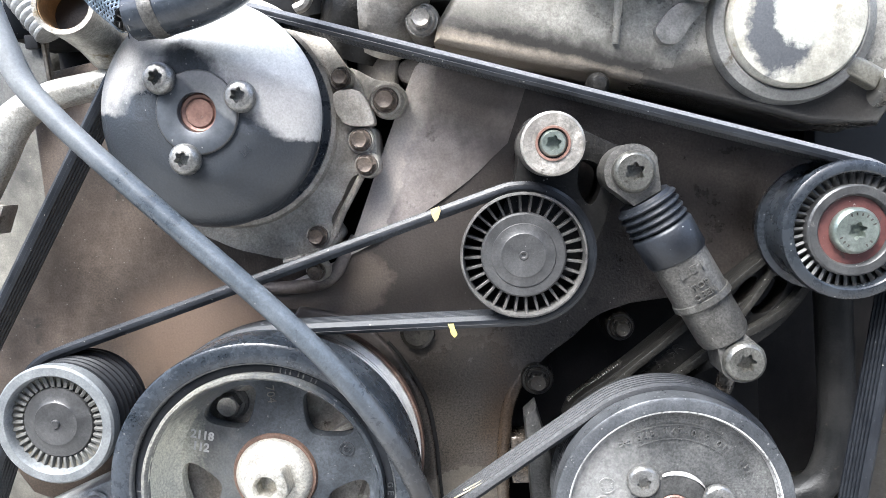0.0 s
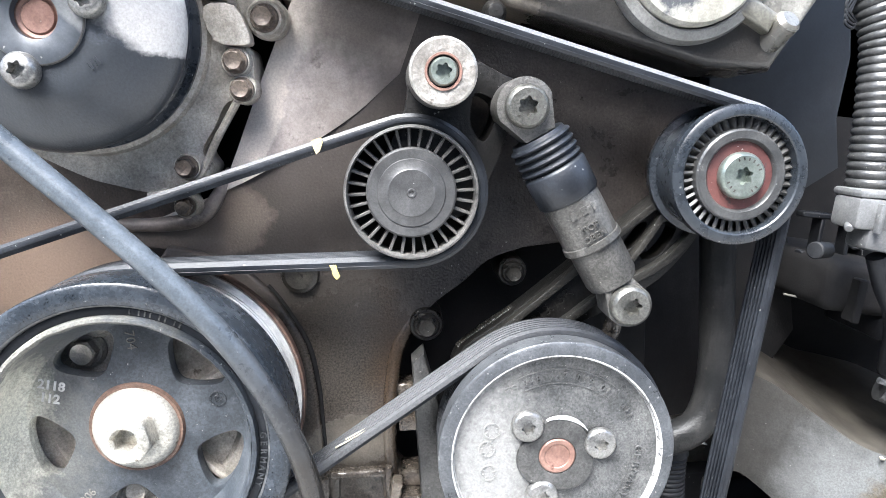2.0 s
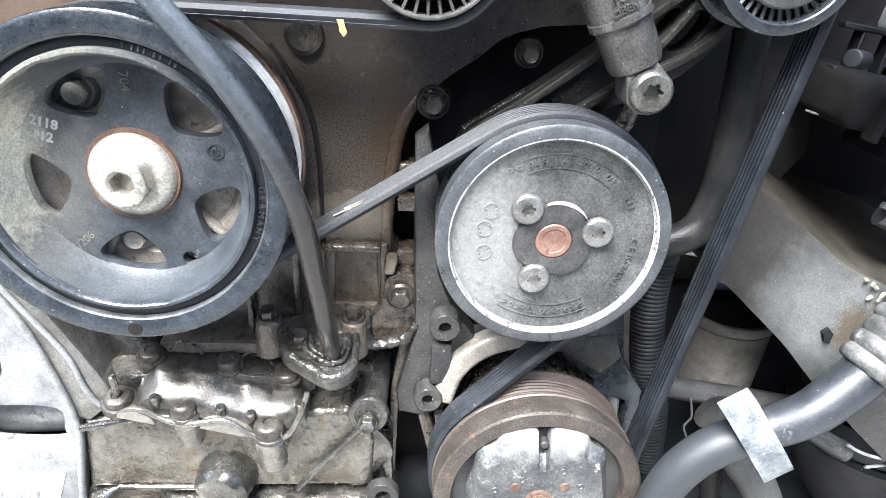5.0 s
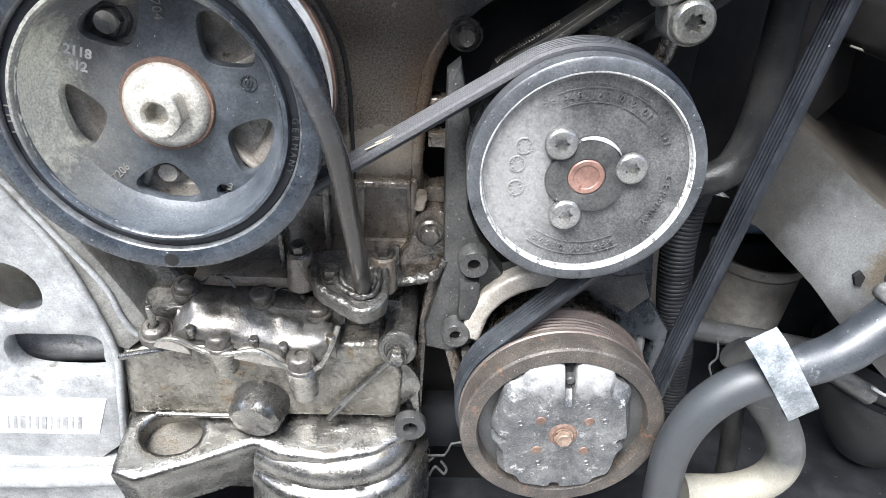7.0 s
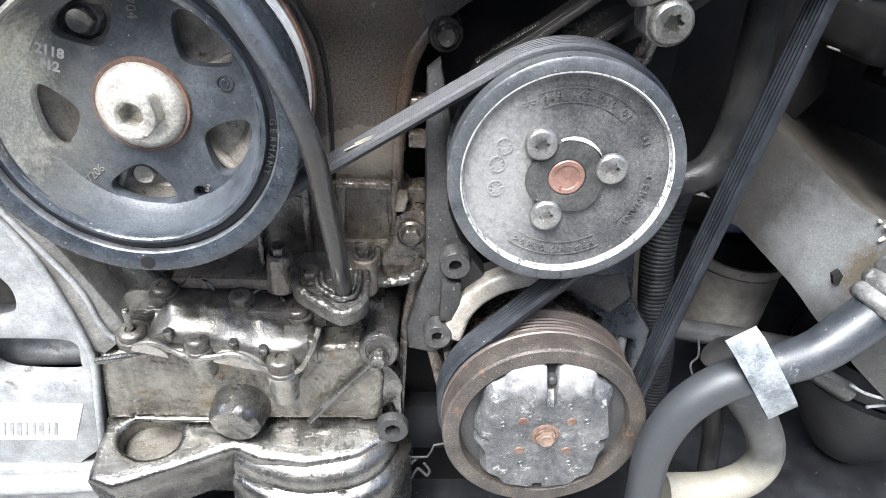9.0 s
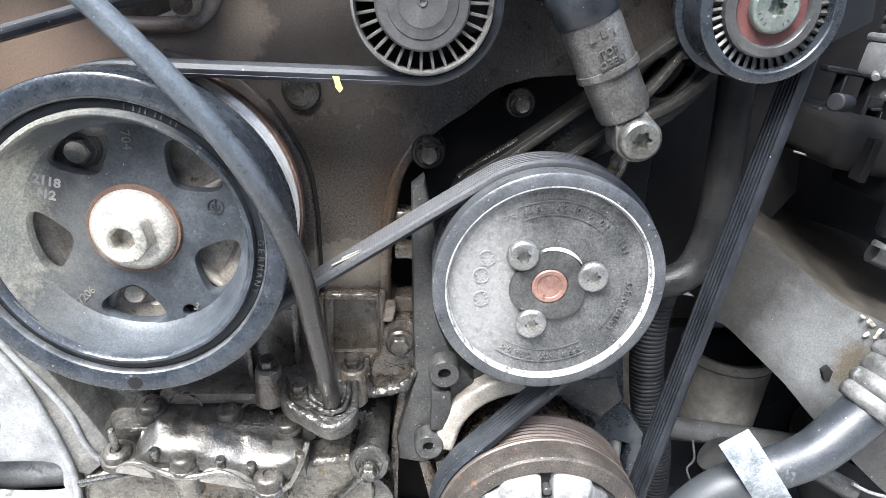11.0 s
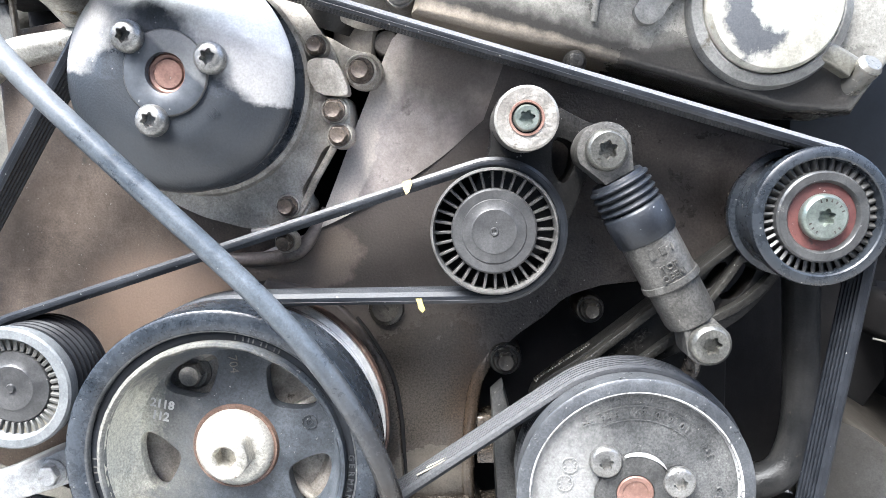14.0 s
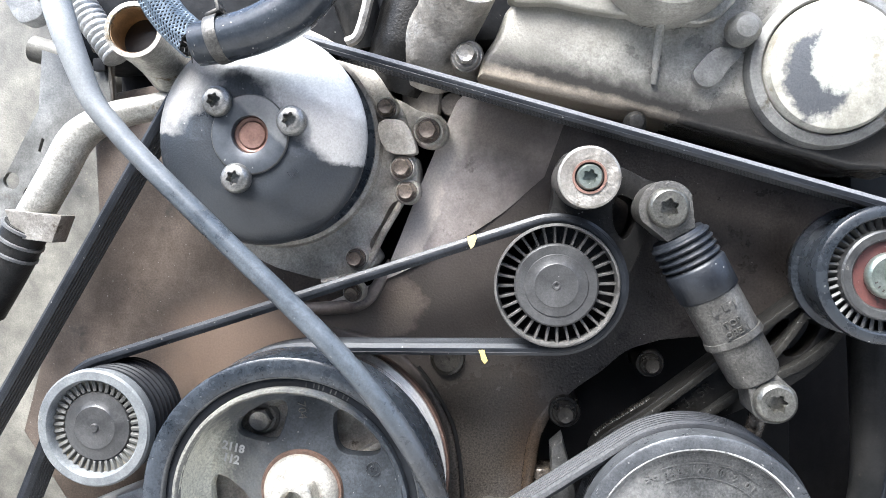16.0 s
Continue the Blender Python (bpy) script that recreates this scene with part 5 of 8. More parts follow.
for v in bm.verts:
    v.co.y += 0.0030 * max(0.0, min(1.0, (0.93 * (v.co.x - 0.06) - 0.37 * (v.co.z - 0.95) + 0.094) / 0.055))
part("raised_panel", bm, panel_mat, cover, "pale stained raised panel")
part("round_boss", rev([(0.0, 0.4415), (0.0040, 0.4412), (0.0085, 0.4402), (0.0110, 0.4415), (0.0120, 0.4455)], -0.014, 0.944, 36), BOLT_DARK, cover, "dark oily round boss")
bm = bmesh.new()
ring_out = [(p.x, p.y) for p in spline([(-0.0075, 0.800, 0), (-0.0070, 0.830, 0), (-0.0078, 0.850, 0), (-0.0085, 0.871, 0), (-0.0130, 0.899, 0), (-0.0260, 0.925, 0), (-0.0350, 0.938, 0), (-0.0560, 0.956, 0), (-0.0900, 0.966, 0)], 4)]
ring_in = [(CR[0] + 0.0700 * math.cos(radians(q)), CR[1] + 0.0700 * math.sin(radians(q))) for q in range(96, -41, -4)] + [(-0.0400, 0.800)]
prism(bm, ring_out + ring_in, 0.4395, 0.4515, bevel=0.0022, seg=3)
# Dark line laid in the flange groove for its shade.
groove_ = hose([(p.x + 0.0010, 0.4450, p.y) for p in spline([(-0.0070, 0.812, 0), (-0.0078, 0.850, 0), (-0.0085, 0.871, 0), (-0.0130, 0.899, 0), (-0.0260, 0.925, 0), (-0.0350, 0.938, 0)], 4)], 0.0014, seg=8)
part("groove_shade", groove_, DARK, cover, "black line for the shade in the flange groove")
part("side_ridge", hose([(0.0660, 0.4490, 0.9240), (0.0530, 0.4480, 0.9090), (0.0430, 0.4470, 0.8910), (0.0385, 0.4465, 0.8690), (0.0365, 0.4465, 0.8500), (0.0355, 0.4460, 0.8200), (0.0370, 0.4450, 0.7950)], [0.002, 0.0042, 0.0048, 0.0048, 0.0046, 0.0044, 0.0040], seg=12), cover_mat, cover, "rounded dark edge ridge")
part("seal_flange", bm, cover_mat, cover, "curved raised flange round the crankshaft pulley")

plate_mat = COVER_BROWN
add_patch(plate_mat, (0.20, 0.142, 0.105), 0.55, (0.02, 0.0, -0.02), (0.055, 0.2, 0.045), jag=0.8, scale=22, soft=0.25)
side = [(-0.330, 0.890), (-0.30, 0.84), (-0.20, 0.80), (-0.012, 0.80), (-0.013, 0.86), (-0.022, 0.90), (-0.045, 0.935), (-0.085, 0.962), (-0.115, 0.968), (-0.115, 0.978), (-0.090, 0.9775), (-0.073, 0.980),
        (-0.090, 1.030), (-0.14, 1.06), (-0.19, 1.14), (-0.262, 1.13), (-0.262, 1.04), (-0.305, 0.965)]
single("rear_plate", plate(side, 0.4535, 0.475, bevel=0.003), plate_mat, (-0.18, 0.4535, 0.96), "brown heat-stained flat cover plate", "engine cover")

BOLT_BROWN = mat("brown_dirty_bolt", (0.070, 0.054, 0.042), (0.135, 0.108, 0.086), (0.34, 0.5), metal=0.25, c3=(0.04, 0.03, 0.023), amount=0.35, spots=220, bump=0.4, fmix=0.35)
# water pump housing
pump = thing("water_pump_housing", (-0.1165, 0.43, 1.06), "grey cast water pump housing with bolted lugs", "pump housing")
x, z = WP
out = [(-0.060, 1.138), (-0.043, 1.116), (-0.036, 1.106), (-0.033, 1.094), (-0.036, 1.082), (-0.029, 1.076), (-0.028, 1.064), (-0.030, 1.052), (-0.044, 1.048), (-0.052, 1.035), (-0.060, 1.022), (-0.056, 1.012), (-0.064, 1.004), (-0.078, 1.002), (-0.092, 1.000), (-0.108, 1.004), (-0.130, 1.012), (-0.165, 1.035), (-0.185, 1.075), (-0.185, 1.11), (-0.16, 1.15), (-0.11, 1.165)]
part("housing", plate(smooth_outline(out, 4), 0.426, 0.455, bevel=0.004, seg=3), HOUSING, pump, "grey casting")
part("collar", rev([(0.040, 0.418), (0.056, 0.419), (0.066, 0.4225), (0.068, 0.427)], x, z, 72), HOUSING, pump)
bm = hose([(-0.036, 0.425, 1.052), (-0.050, 0.4245, 1.030), (-0.066, 0.4245, 1.005), (-0.092, 0.4245, 0.998)], 0.0022, seg=8)
part("casting_rib", bm, HOUSING, pump)
for bx, bz, r in ((-0.045, 1.107, 0.0055), (-0.0365, 1.0695, 0.0062), (-0.0340, 1.0545, 0.0060), (-0.0680, 1.0135, 0.0058), (-0.0710, 0.9915, 0.0052)):
    lug_ = part("lug", rev([(0.0, 0.4205), (r * 1.22, 0.4208), (r * 1.34, 0.4225), (r * 1.38, 0.432)], bx, bz, 28), HOUSING, pump)
    part("bolt", hex_head(bmesh.new(), (bx, 0.4210, bz), r * 0.92, 0.0075, star=True, flange=1.2), BOLT_BROWN, lug_, "brown oily bolt")
bm = plate(smooth_outline([(-0.050, 1.098), (-0.034, 1.098), (-0.027, 1.082), (-0.030, 1.0775), (-0.046, 1.0805)], 3), 0.417, 0.428, bevel=0.0015)
part("lug_web", bm, HOUSING, pump)

# bracket with a single bolt between pump and cover
br = thing("pipe_bracket", (-0.022, 0.425, 1.095), "tan dusty cast bracket held by one bolt", "bracket")
part("arm", plate(smooth_outline([(-0.050, 1.112), (-0.040, 1.114), (-0.026, 1.106), (-0.012, 1.102), (-0.008, 1.092), (-0.014, 1.083), (-0.026, 1.084), (-0.036, 1.098)], 4), 0.430, 0.442, bevel=0.002), HOUSING, br)
part("boss", rev([(0.0, 0.4255), (0.0092, 0.4258), (0.0105, 0.4275), (0.0108, 0.436)], -0.020, 1.0925, 32), HOUSING, br)
part("bolt", hex_head(bmesh.new(), (-0.020, 0.4260, 1.0925), 0.0063, 0.0080, star=True, flange=1.25), BOLT_BROWN, br, "brown oily bolt")
bm = bmesh.new()
block(bm, (-0.026, 0.450, 1.116), (0.026, 0.02, 0.030), (0, 8, 0), bevel=0.004)
single("sensor_plug", bm, BEIGE, (-0.026, 0.45, 1.101), "tan dusty plastic sensor plug", "plug")
bm = rod(bmesh.new(), (-0.006, 0.462, 1.108), (-0.006, 0.445, 1.112), 0.008)
for k in range(5):
    block(bm, (-0.013 + 0.0035 * k, 0.443, 1.124), (0.0018, 0.004, 0.008), bevel=0.0004, seg=1)
single("small_connector", bm, BEIGE, (-0.006, 0.46, 1.10), "small tan ribbed cable connector", "plug")

# cylinder head front cover
head = thing("camshaft_cover", (0.14, 0.40, 1.09), "grey cast camshaft front cover with oily lower edge", "engine cover")
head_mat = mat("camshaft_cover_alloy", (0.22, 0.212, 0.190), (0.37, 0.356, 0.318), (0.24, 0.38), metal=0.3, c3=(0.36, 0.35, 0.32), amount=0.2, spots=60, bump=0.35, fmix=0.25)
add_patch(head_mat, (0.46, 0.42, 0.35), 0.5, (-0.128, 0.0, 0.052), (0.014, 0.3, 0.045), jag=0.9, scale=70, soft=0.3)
# Oil band with step shade, and a light-catching tan edge, painted into the colour.
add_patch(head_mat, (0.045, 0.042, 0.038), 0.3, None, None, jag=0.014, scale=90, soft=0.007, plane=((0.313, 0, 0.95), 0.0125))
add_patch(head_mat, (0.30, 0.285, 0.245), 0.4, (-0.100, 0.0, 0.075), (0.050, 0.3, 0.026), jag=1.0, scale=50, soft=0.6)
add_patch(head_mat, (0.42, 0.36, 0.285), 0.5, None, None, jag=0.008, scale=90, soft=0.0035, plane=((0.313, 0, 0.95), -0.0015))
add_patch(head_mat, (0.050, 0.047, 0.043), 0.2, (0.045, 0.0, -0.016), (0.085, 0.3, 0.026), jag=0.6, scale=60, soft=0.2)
upper = [(0.012, 1.122), (0.016, 1.135), (0.024, 1.146), (0.030, 1.160), (0.040, 1.172), (0.060, 1.30), (0.42, 1.30), (0.30, 1.11), (0.262, 1.055), (0.225, 1.058), (0.165, 1.078), (0.100, 1.098), (0.050, 1.111)]
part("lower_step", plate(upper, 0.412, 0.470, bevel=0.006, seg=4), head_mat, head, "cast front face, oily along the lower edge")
inner = [(0.030, 1.175), (0.060, 1.160), (0.110, 1.150), (0.160, 1.155), (0.20, 1.28), (0.060, 1.28)]
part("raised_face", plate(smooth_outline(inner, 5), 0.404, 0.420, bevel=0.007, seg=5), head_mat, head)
part("oil_lump", rev([(0.0, 0.4060), (0.004, 0.4068), (0.006, 0.4095), (0.007, 0.414)], 0.1050, 1.0905, 24), RIB_MET, head, "black oily bolt head")
part("stiffening_rib", hose([(0.1155, 0.4105, 1.112), (0.117, 0.4085, 1.128), (0.1195, 0.404, 1.150), (0.122, 0.398, 1.18)], [0.0018, 0.0022, 0.0026, 0.003], seg=10), head_mat, head)
part("oval_boss", plate(smooth_outline([(0.1385, 1.1195), (0.1375, 1.1145), (0.141, 1.1095), (0.147, 1.1085), (0.1525, 1.1120), (0.1555, 1.1170), (0.1640, 1.1275), (0.1500, 1.1300)], 4), 0.4060, 0.414, bevel=0.002), BRACKET_MET, head, "dull oval boss")
part("round_knob", rev([(0.0, 0.392), (0.006, 0.393), (0.009, 0.397), (0.0095, 0.404)], 0.1630, 1.1385, 32), BRACKET_MET, head, "shiny round stud")
part("filler_neck", rev([(0.0370, 0.4080), (0.0382, 0.4035), (0.0392, 0.4030), (0.0440, 0.4050), (0.0455, 0.4085), (0.0460, 0.414)], 0.2121, 1.1160, 72), BRACKET_MET, head, "grey oily collar round the cap")
part("round_housing", rev([(0.0, 0.3760), (0.0300, 0.3768), (0.0370, 0.3800), (0.0405, 0.3870), (0.0418, 0.4000), (0.0425, 0.4140)], 0.124, 1.186, 72), head_mat, head, "round dusty cast housing")
part("edge_bolt", hex_head(bmesh.new(), (0.006, 0.4180, 1.1360), 0.0062, 0.0085, star=True, flange=1.35), CAST_GREY, head, "dusty bolt on the flange")
part("bolt_lug", rev([(0.0, 0.4175), (0.0095, 0.418), (0.0105, 0.420), (0.0105, 0.45)], 0.006, 1.136, 28), CAST_GREY, head)

cap_mat = mat("flaking_silver_paint", (0.30, 0.285, 0.235), (0.46, 0.445, 0.39), (0.3, 0.44), metal=0.3, c3=(0.30, 0.265, 0.19), amount=0.28, spots=90, bump=0.25)
add_patch(cap_mat, (0.105, 0.110, 0.118), 0.35, (-0.0100, 0.0, -0.0050), (0.0165, 0.2, 0.0215), jag=0.8, scale=160, soft=0.10)
add_patch(cap_mat, (0.48, 0.485, 0.43), 0.36, (0.0010, 0.0, 0.0020), (0.0140, 0.2, 0.0165), jag=0.8, scale=160, soft=0.08)
cap = thing("round_cover_cap", (0.198, 0.366, 1.110), "round silver cap with flaking paint", "cap")
part("cap_face", rev([(0.0, 0.3660), (0.0280, 0.3662), (0.0325, 0.3676), (0.0342, 0.3705), (0.0348, 0.388)], 0.198, 1.110, 80), cap_mat, cap)
part("clamp_lug", plate(strip([(0.219, 1.0885), (0.229, 1.0835), (0.240, 1.0765)], 0.0105), 0.372, 0.384, bevel=0.003, seg=3), CAP_SILVER, cap, "silver clamp lug")
part("lug_barrel", rod(bmesh.new(), (0.2470, 0.370, 1.0785), (0.2410, 0.390, 1.0650), 0.0066, 0.0072, seg=28, chamfer=0.002), POST_MET, cap, "silver clamp barrel")
part("lower_barrel", rod(bmesh.new(), (0.229, 0.384, 1.074), (0.227, 0.408, 1.060), 0.0120, 0.0130, seg=32, chamfer=0.006), WET_CAST, cap, "shiny oily spigot")

cap.scale = (1.085, 1.085, 1.085)
cap.location = (0.2121, 0.3966, 1.1160)

# ---- tensioner arm and damper ----
arm = thing("belt_tensioner", (0.0735, 0.374, 1.0575), "dark cast tensioner arm with bright pivot washer", "tensioner")
px, pz = 0.0735, 1.0575
body = [(0.058, 1.066), (0.066, 1.074), (0.080, 1.074), (0.092, 1.066), (0.110, 1.056), (0.124, 1.050), (0.130, 1.038), (0.122, 1.028), (0.110, 1.026), (0.104, 1.012), (0.098, 1.000), (0.090, 0.985), (0.070, 0.980), (0.045, 0.985), (0.040, 1.010), (0.054, 1.040)]
win = smooth_outline([(0.0935, 1.0480), (0.1030, 1.0425), (0.1020, 1.0310), (0.0960, 1.0220), (0.0900, 1.0300), (0.0900, 1.0420)], 4)
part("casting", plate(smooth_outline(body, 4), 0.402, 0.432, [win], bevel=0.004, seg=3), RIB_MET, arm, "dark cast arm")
part("pivot_barrel", rev([(0.0, 0.3775), (0.0165, 0.378), (0.0175, 0.380), (0.0178, 0.425)], px, pz, 56), DAMPER_MET, arm)
part("washer", rev([(0.0088, 0.3760), (0.0090, 0.3738), (0.0158, 0.3736), (0.0170, 0.3745), (0.0171, 0.3785)], px, pz, 64), CAST_GREY, arm, "pale pitted washer face")
part("copper_ring", rev([(0.0078, 0.3742), (0.0082, 0.3730), (0.0092, 0.3730), (0.0095, 0.3742)], px, pz, 48), COPPER, arm, "thin reddish ring")
part("gap_ring", rev([(0.0070, 0.3744), (0.0086, 0.3744)], px, pz, 48), DARK, arm)
part("pivot_bolt", torx_head(bmesh.new(), (px, 0.3770, pz), 0.0072, 0.0050, dome=0.15, socket=0.60, turn=0.2), BOLT_GREEN, arm, "zinc bolt with six-lobed socket")

top, bot = Vector((0.1155, 0.392, 1.0395)), Vector((0.1712, 0.392, 0.9320))
axis = (bot - top).normalized()
across = Vector((-axis.z, 0, axis.x)) * -1


def damp(name, prof, material, label="", seg=44):
    b = bmesh.new()
    m = Matrix.Translation(top) @ axis.to_track_quat("Z", "Y").to_matrix().to_4x4()
    lathe(b, prof, m, seg)
    return part(name, b, material, damper, label)


damper = thing("belt_damper", tuple(bot), "grey hydraulic belt damper with black rubber boot", "damper")


def lug(c, d, r):
    """A flat eye round c with a tang towards d."""
    c2, d2 = Vector((c.x, c.z)), Vector((d.x, d.z)).normalized()
    n2 = Vector((-d2.y, d2.x))
    base = math.atan2(-d2.y, -d2.x)
    o = [tuple(c2 + Vector((math.cos(base + radians(a)), math.sin(base + radians(a)))) * r) for a in range(-90, 91, 6)]
    e1, e2 = c2 + d2 * 0.0165 - n2 * r * 0.55, c2 + d2 * 0.0165 + n2 * r * 0.55
    last = Vector(o[-1])
    o += [tuple(e1), tuple(e2)] if (last - e1).length < (last - e2).length else [tuple(e2), tuple(e1)]
    return o


part("top_eye", plate(lug(top, axis, 0.0150), 0.3805, 0.404, bevel=0.002), DAMPER_MET, damper, "worn alloy eye")
part("lower_eye", plate(lug(bot, -axis, 0.0126), 0.3815, 0.402, bevel=0.002), DAMPER_MET, damper, "worn alloy eye")
boot = [(0.0, 0.017), (0.0145, 0.017)]
for k in range(4):
    s = 0.019 + 0.0042 * k
    boot += [(0.0152, s), (0.0168, s + 0.0008), (0.0172, s + 0.0018), (0.0165, s + 0.0027), (0.0148, s + 0.0034)]
boot += [(0.0168, 0.0362), (0.0175, 0.0375), (0.0172, 0.0535), (0.0162, 0.0550), (0.0, 0.0552)]
damp("rubber_boot", boot, RUBBER, "black ribbed rubber boot")
damp("cylinder", [(0.0, 0.054), (0.0158, 0.054), (0.0158, 0.0815), (0.0, 0.082)], DAMPER_MET, "grey sleeve with raised writing")
damp("band", [(0.0155, 0.0795), (0.0166, 0.0800), (0.0168, 0.0835), (0.0160, 0.0845), (0.0155, 0.0845)], DAMPER_MET)
damp("lower_tube", [(0.0, 0.083), (0.0148, 0.083), (0.0146, 0.1050), (0.0135, 0.1085), (0.0, 0.109)], DAMPER_MET, "plain grey tube")
for c, y0, t in ((top, 0.3805, 0.4), (bot, 0.3815, 0.1)):
    part("bolt", torx_head(bmesh.new(), (c.x, y0, c.z), 0.0114, 0.0066, dome=0.20, socket=0.47, turn=t), OLIVE_STEEL, damper, "grey steel bolt with six-lobed socket")
mid = top + axis * 0.068
deg = math.degrees(math.atan2(across.z, across.x))
deg = (deg + 90) % 180 - 90
lettering(["TOP", "OBEN"], (mid.x + axis.x * 0.003, 0.3757, mid.z + axis.z * 0.003), 0.0052, damper, DAMPER_MET, spin=deg, depth=0.0005, label="raised cast letters")
for k, (da, dl) in enumerate(((-0.0062, 0.0010), (-0.0010, 0.0034), (0.0055, 0.0034))):
    bm = bmesh.new()
    c = mid - axis * 0.0065 + across * da
    block(bm, (c.x, 0.3760, c.z), (dl, 0.0006, 0.0044), (0, -deg, 0), bevel=0)
    part("cast_mark", bm, DAMPER_MET, damper)

# arm that carries the idler, with ribs
rib_arm = thing("idler_bracket", (0.20, 0.43, 0.96), "dark cast idler bracket with ribs", "bracket")
web = [(0.078, 0.882), (0.100, 0.886), (0.150, 0.904), (0.190, 0.922), (0.216, 0.940), (0.238, 0.972), (0.222, 0.992), (0.197, 0.978), (0.156, 0.947), (0.113, 0.915), (0.084, 0.896)]
h1 = smooth_outline([(0.1810, 0.9530), (0.1930, 0.9670), (0.1990, 0.9680), (0.1900, 0.9545)], 3)
h2 = smooth_outline([(0.1945, 0.9490), (0.2080, 0.9680), (0.2170, 0.9640), (0.2060, 0.9480)], 3)
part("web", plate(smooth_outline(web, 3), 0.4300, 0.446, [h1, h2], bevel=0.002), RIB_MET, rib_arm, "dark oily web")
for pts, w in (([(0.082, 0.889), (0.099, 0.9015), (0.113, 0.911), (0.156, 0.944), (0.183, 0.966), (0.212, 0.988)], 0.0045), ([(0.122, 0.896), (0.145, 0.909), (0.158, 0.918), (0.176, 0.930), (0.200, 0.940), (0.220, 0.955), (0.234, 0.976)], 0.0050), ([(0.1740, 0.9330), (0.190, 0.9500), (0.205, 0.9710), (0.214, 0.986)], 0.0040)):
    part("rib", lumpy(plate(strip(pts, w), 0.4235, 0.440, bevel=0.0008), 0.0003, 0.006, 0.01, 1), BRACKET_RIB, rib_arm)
part("end_boss", rev([(0.0, 0.415), (0.026, 0.416), (0.030, 0.42), (0.031, 0.446)], IDL[0], IDL[1], 40), CAST_OIL, rib_arm)
lettering(["213.15R"], (0.1400, 0.4296, 0.9190), 0.0092, rib_arm, BRACKET_RIB, spin=38, depth=0.0007, label="raised cast numbers")
single("threaded_stud", hose([(0.082, 0.441, 0.892), (0.098, 0.441, 0.9035), (0.118, 0.441, 0.916)], 0.0030, seg=12, ripple=0.0007, pitch=0.0017), BOLT_DARK, (0.10, 0.441, 0.90), "black oily threaded stud behind the bracket", "stud")

# ---- hoses and pipes, upper side ----
single("inner_wing", plate([(-0.55, 0.50), (-0.19, 0.60), (-0.19, 1.30), (-0.55, 1.30)], 0.520, 0.535, bevel=0.004), WING, (-0.37, 0.52, 0.50), "pale dusty inner wing panel", "panel", kind="structure")
single("bulkhead_panel", plate([(-0.19, 1.10), (0.45, 1.02), (0.45, 1.40), (-0.19, 1.40)], 0.60, 0.615, bevel=0.004), CAST_OIL, (0.1, 0.60, 1.05), "dark dirty panel behind the engine top", "panel", kind="structure")
# Upper end pale: glare put into the colour; lower end a darker brown.
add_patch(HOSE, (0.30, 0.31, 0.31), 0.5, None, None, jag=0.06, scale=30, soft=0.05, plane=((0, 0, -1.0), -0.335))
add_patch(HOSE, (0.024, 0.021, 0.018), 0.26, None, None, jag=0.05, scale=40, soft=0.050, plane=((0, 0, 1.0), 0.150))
tube_root = thing("dipstick_tube", (0.002, 0.395, 0.768), "long grey rubber-covered tube across the pulleys", "tube")
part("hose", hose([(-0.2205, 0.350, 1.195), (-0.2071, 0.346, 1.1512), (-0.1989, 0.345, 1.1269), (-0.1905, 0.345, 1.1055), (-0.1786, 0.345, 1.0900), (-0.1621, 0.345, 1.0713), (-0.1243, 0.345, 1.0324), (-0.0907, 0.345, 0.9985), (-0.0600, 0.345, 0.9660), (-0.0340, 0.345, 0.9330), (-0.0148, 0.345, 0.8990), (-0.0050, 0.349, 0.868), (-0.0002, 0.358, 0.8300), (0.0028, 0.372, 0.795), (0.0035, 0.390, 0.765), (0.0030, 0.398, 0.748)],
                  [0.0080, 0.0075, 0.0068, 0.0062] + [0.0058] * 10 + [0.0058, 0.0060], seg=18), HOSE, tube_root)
bm = bmesh.new()
rod(bm, (-0.2200, 0.350, 1.193), (-0.2095, 0.3465, 1.160), 0.0098, 0.0088, chamfer=0.002)
part("end_sleeve", bm, CAST_WHITE, tube_root, "pale sleeve at the top end")

STUB = [Vector(p) for p in ((-0.1815, 0.372, 1.1505), (-0.1835, 0.392, 1.1480), (-0.1845, 0.410, 1.1450), (-0.1850, 0.430, 1.1400))]
stub = thing("coolant_stub", (-0.165, 0.40, 1.13), "open metal coolant neck, tan inside", "pipe")
part("neck", hose(STUB, [0.0166, 0.0160, 0.0168, 0.0190], seg=36, inner=0.0140), PIPE, stub, "corroded silver neck")
part("lining", hose([STUB[0] + (STUB[1] - STUB[0]) * k for k in (0.05, 2.0, 5.0)], 0.0139, seg=32, inner=0.0134), TAN, stub, "tan stained bore")

# Bore end in dark amber; the depth's shade is put into the colour.
part("bore_end", rod(bmesh.new(), STUB[0] + (STUB[1] - STUB[0]) * 0.88, STUB[0] + (STUB[1] - STUB[0]) * 0.97, 0.0138, seg=32, chamfer=0.0002), mat("dark_amber_bore_end", (0.010, 0.007, 0.004), (0.034, 0.020, 0.009), (0.3, 0.5), flecks=0), stub, "dark end of the bore")
braid_pts = [(-0.176, 0.372, 1.200), (-0.1665, 0.370, 1.170), (-0.155, 0.366, 1.1525), (-0.1400, 0.362, 1.1385)]
braid = hose(braid_pts, 0.0092, seg=24, per=12)
core = spline(braid_pts, 30)


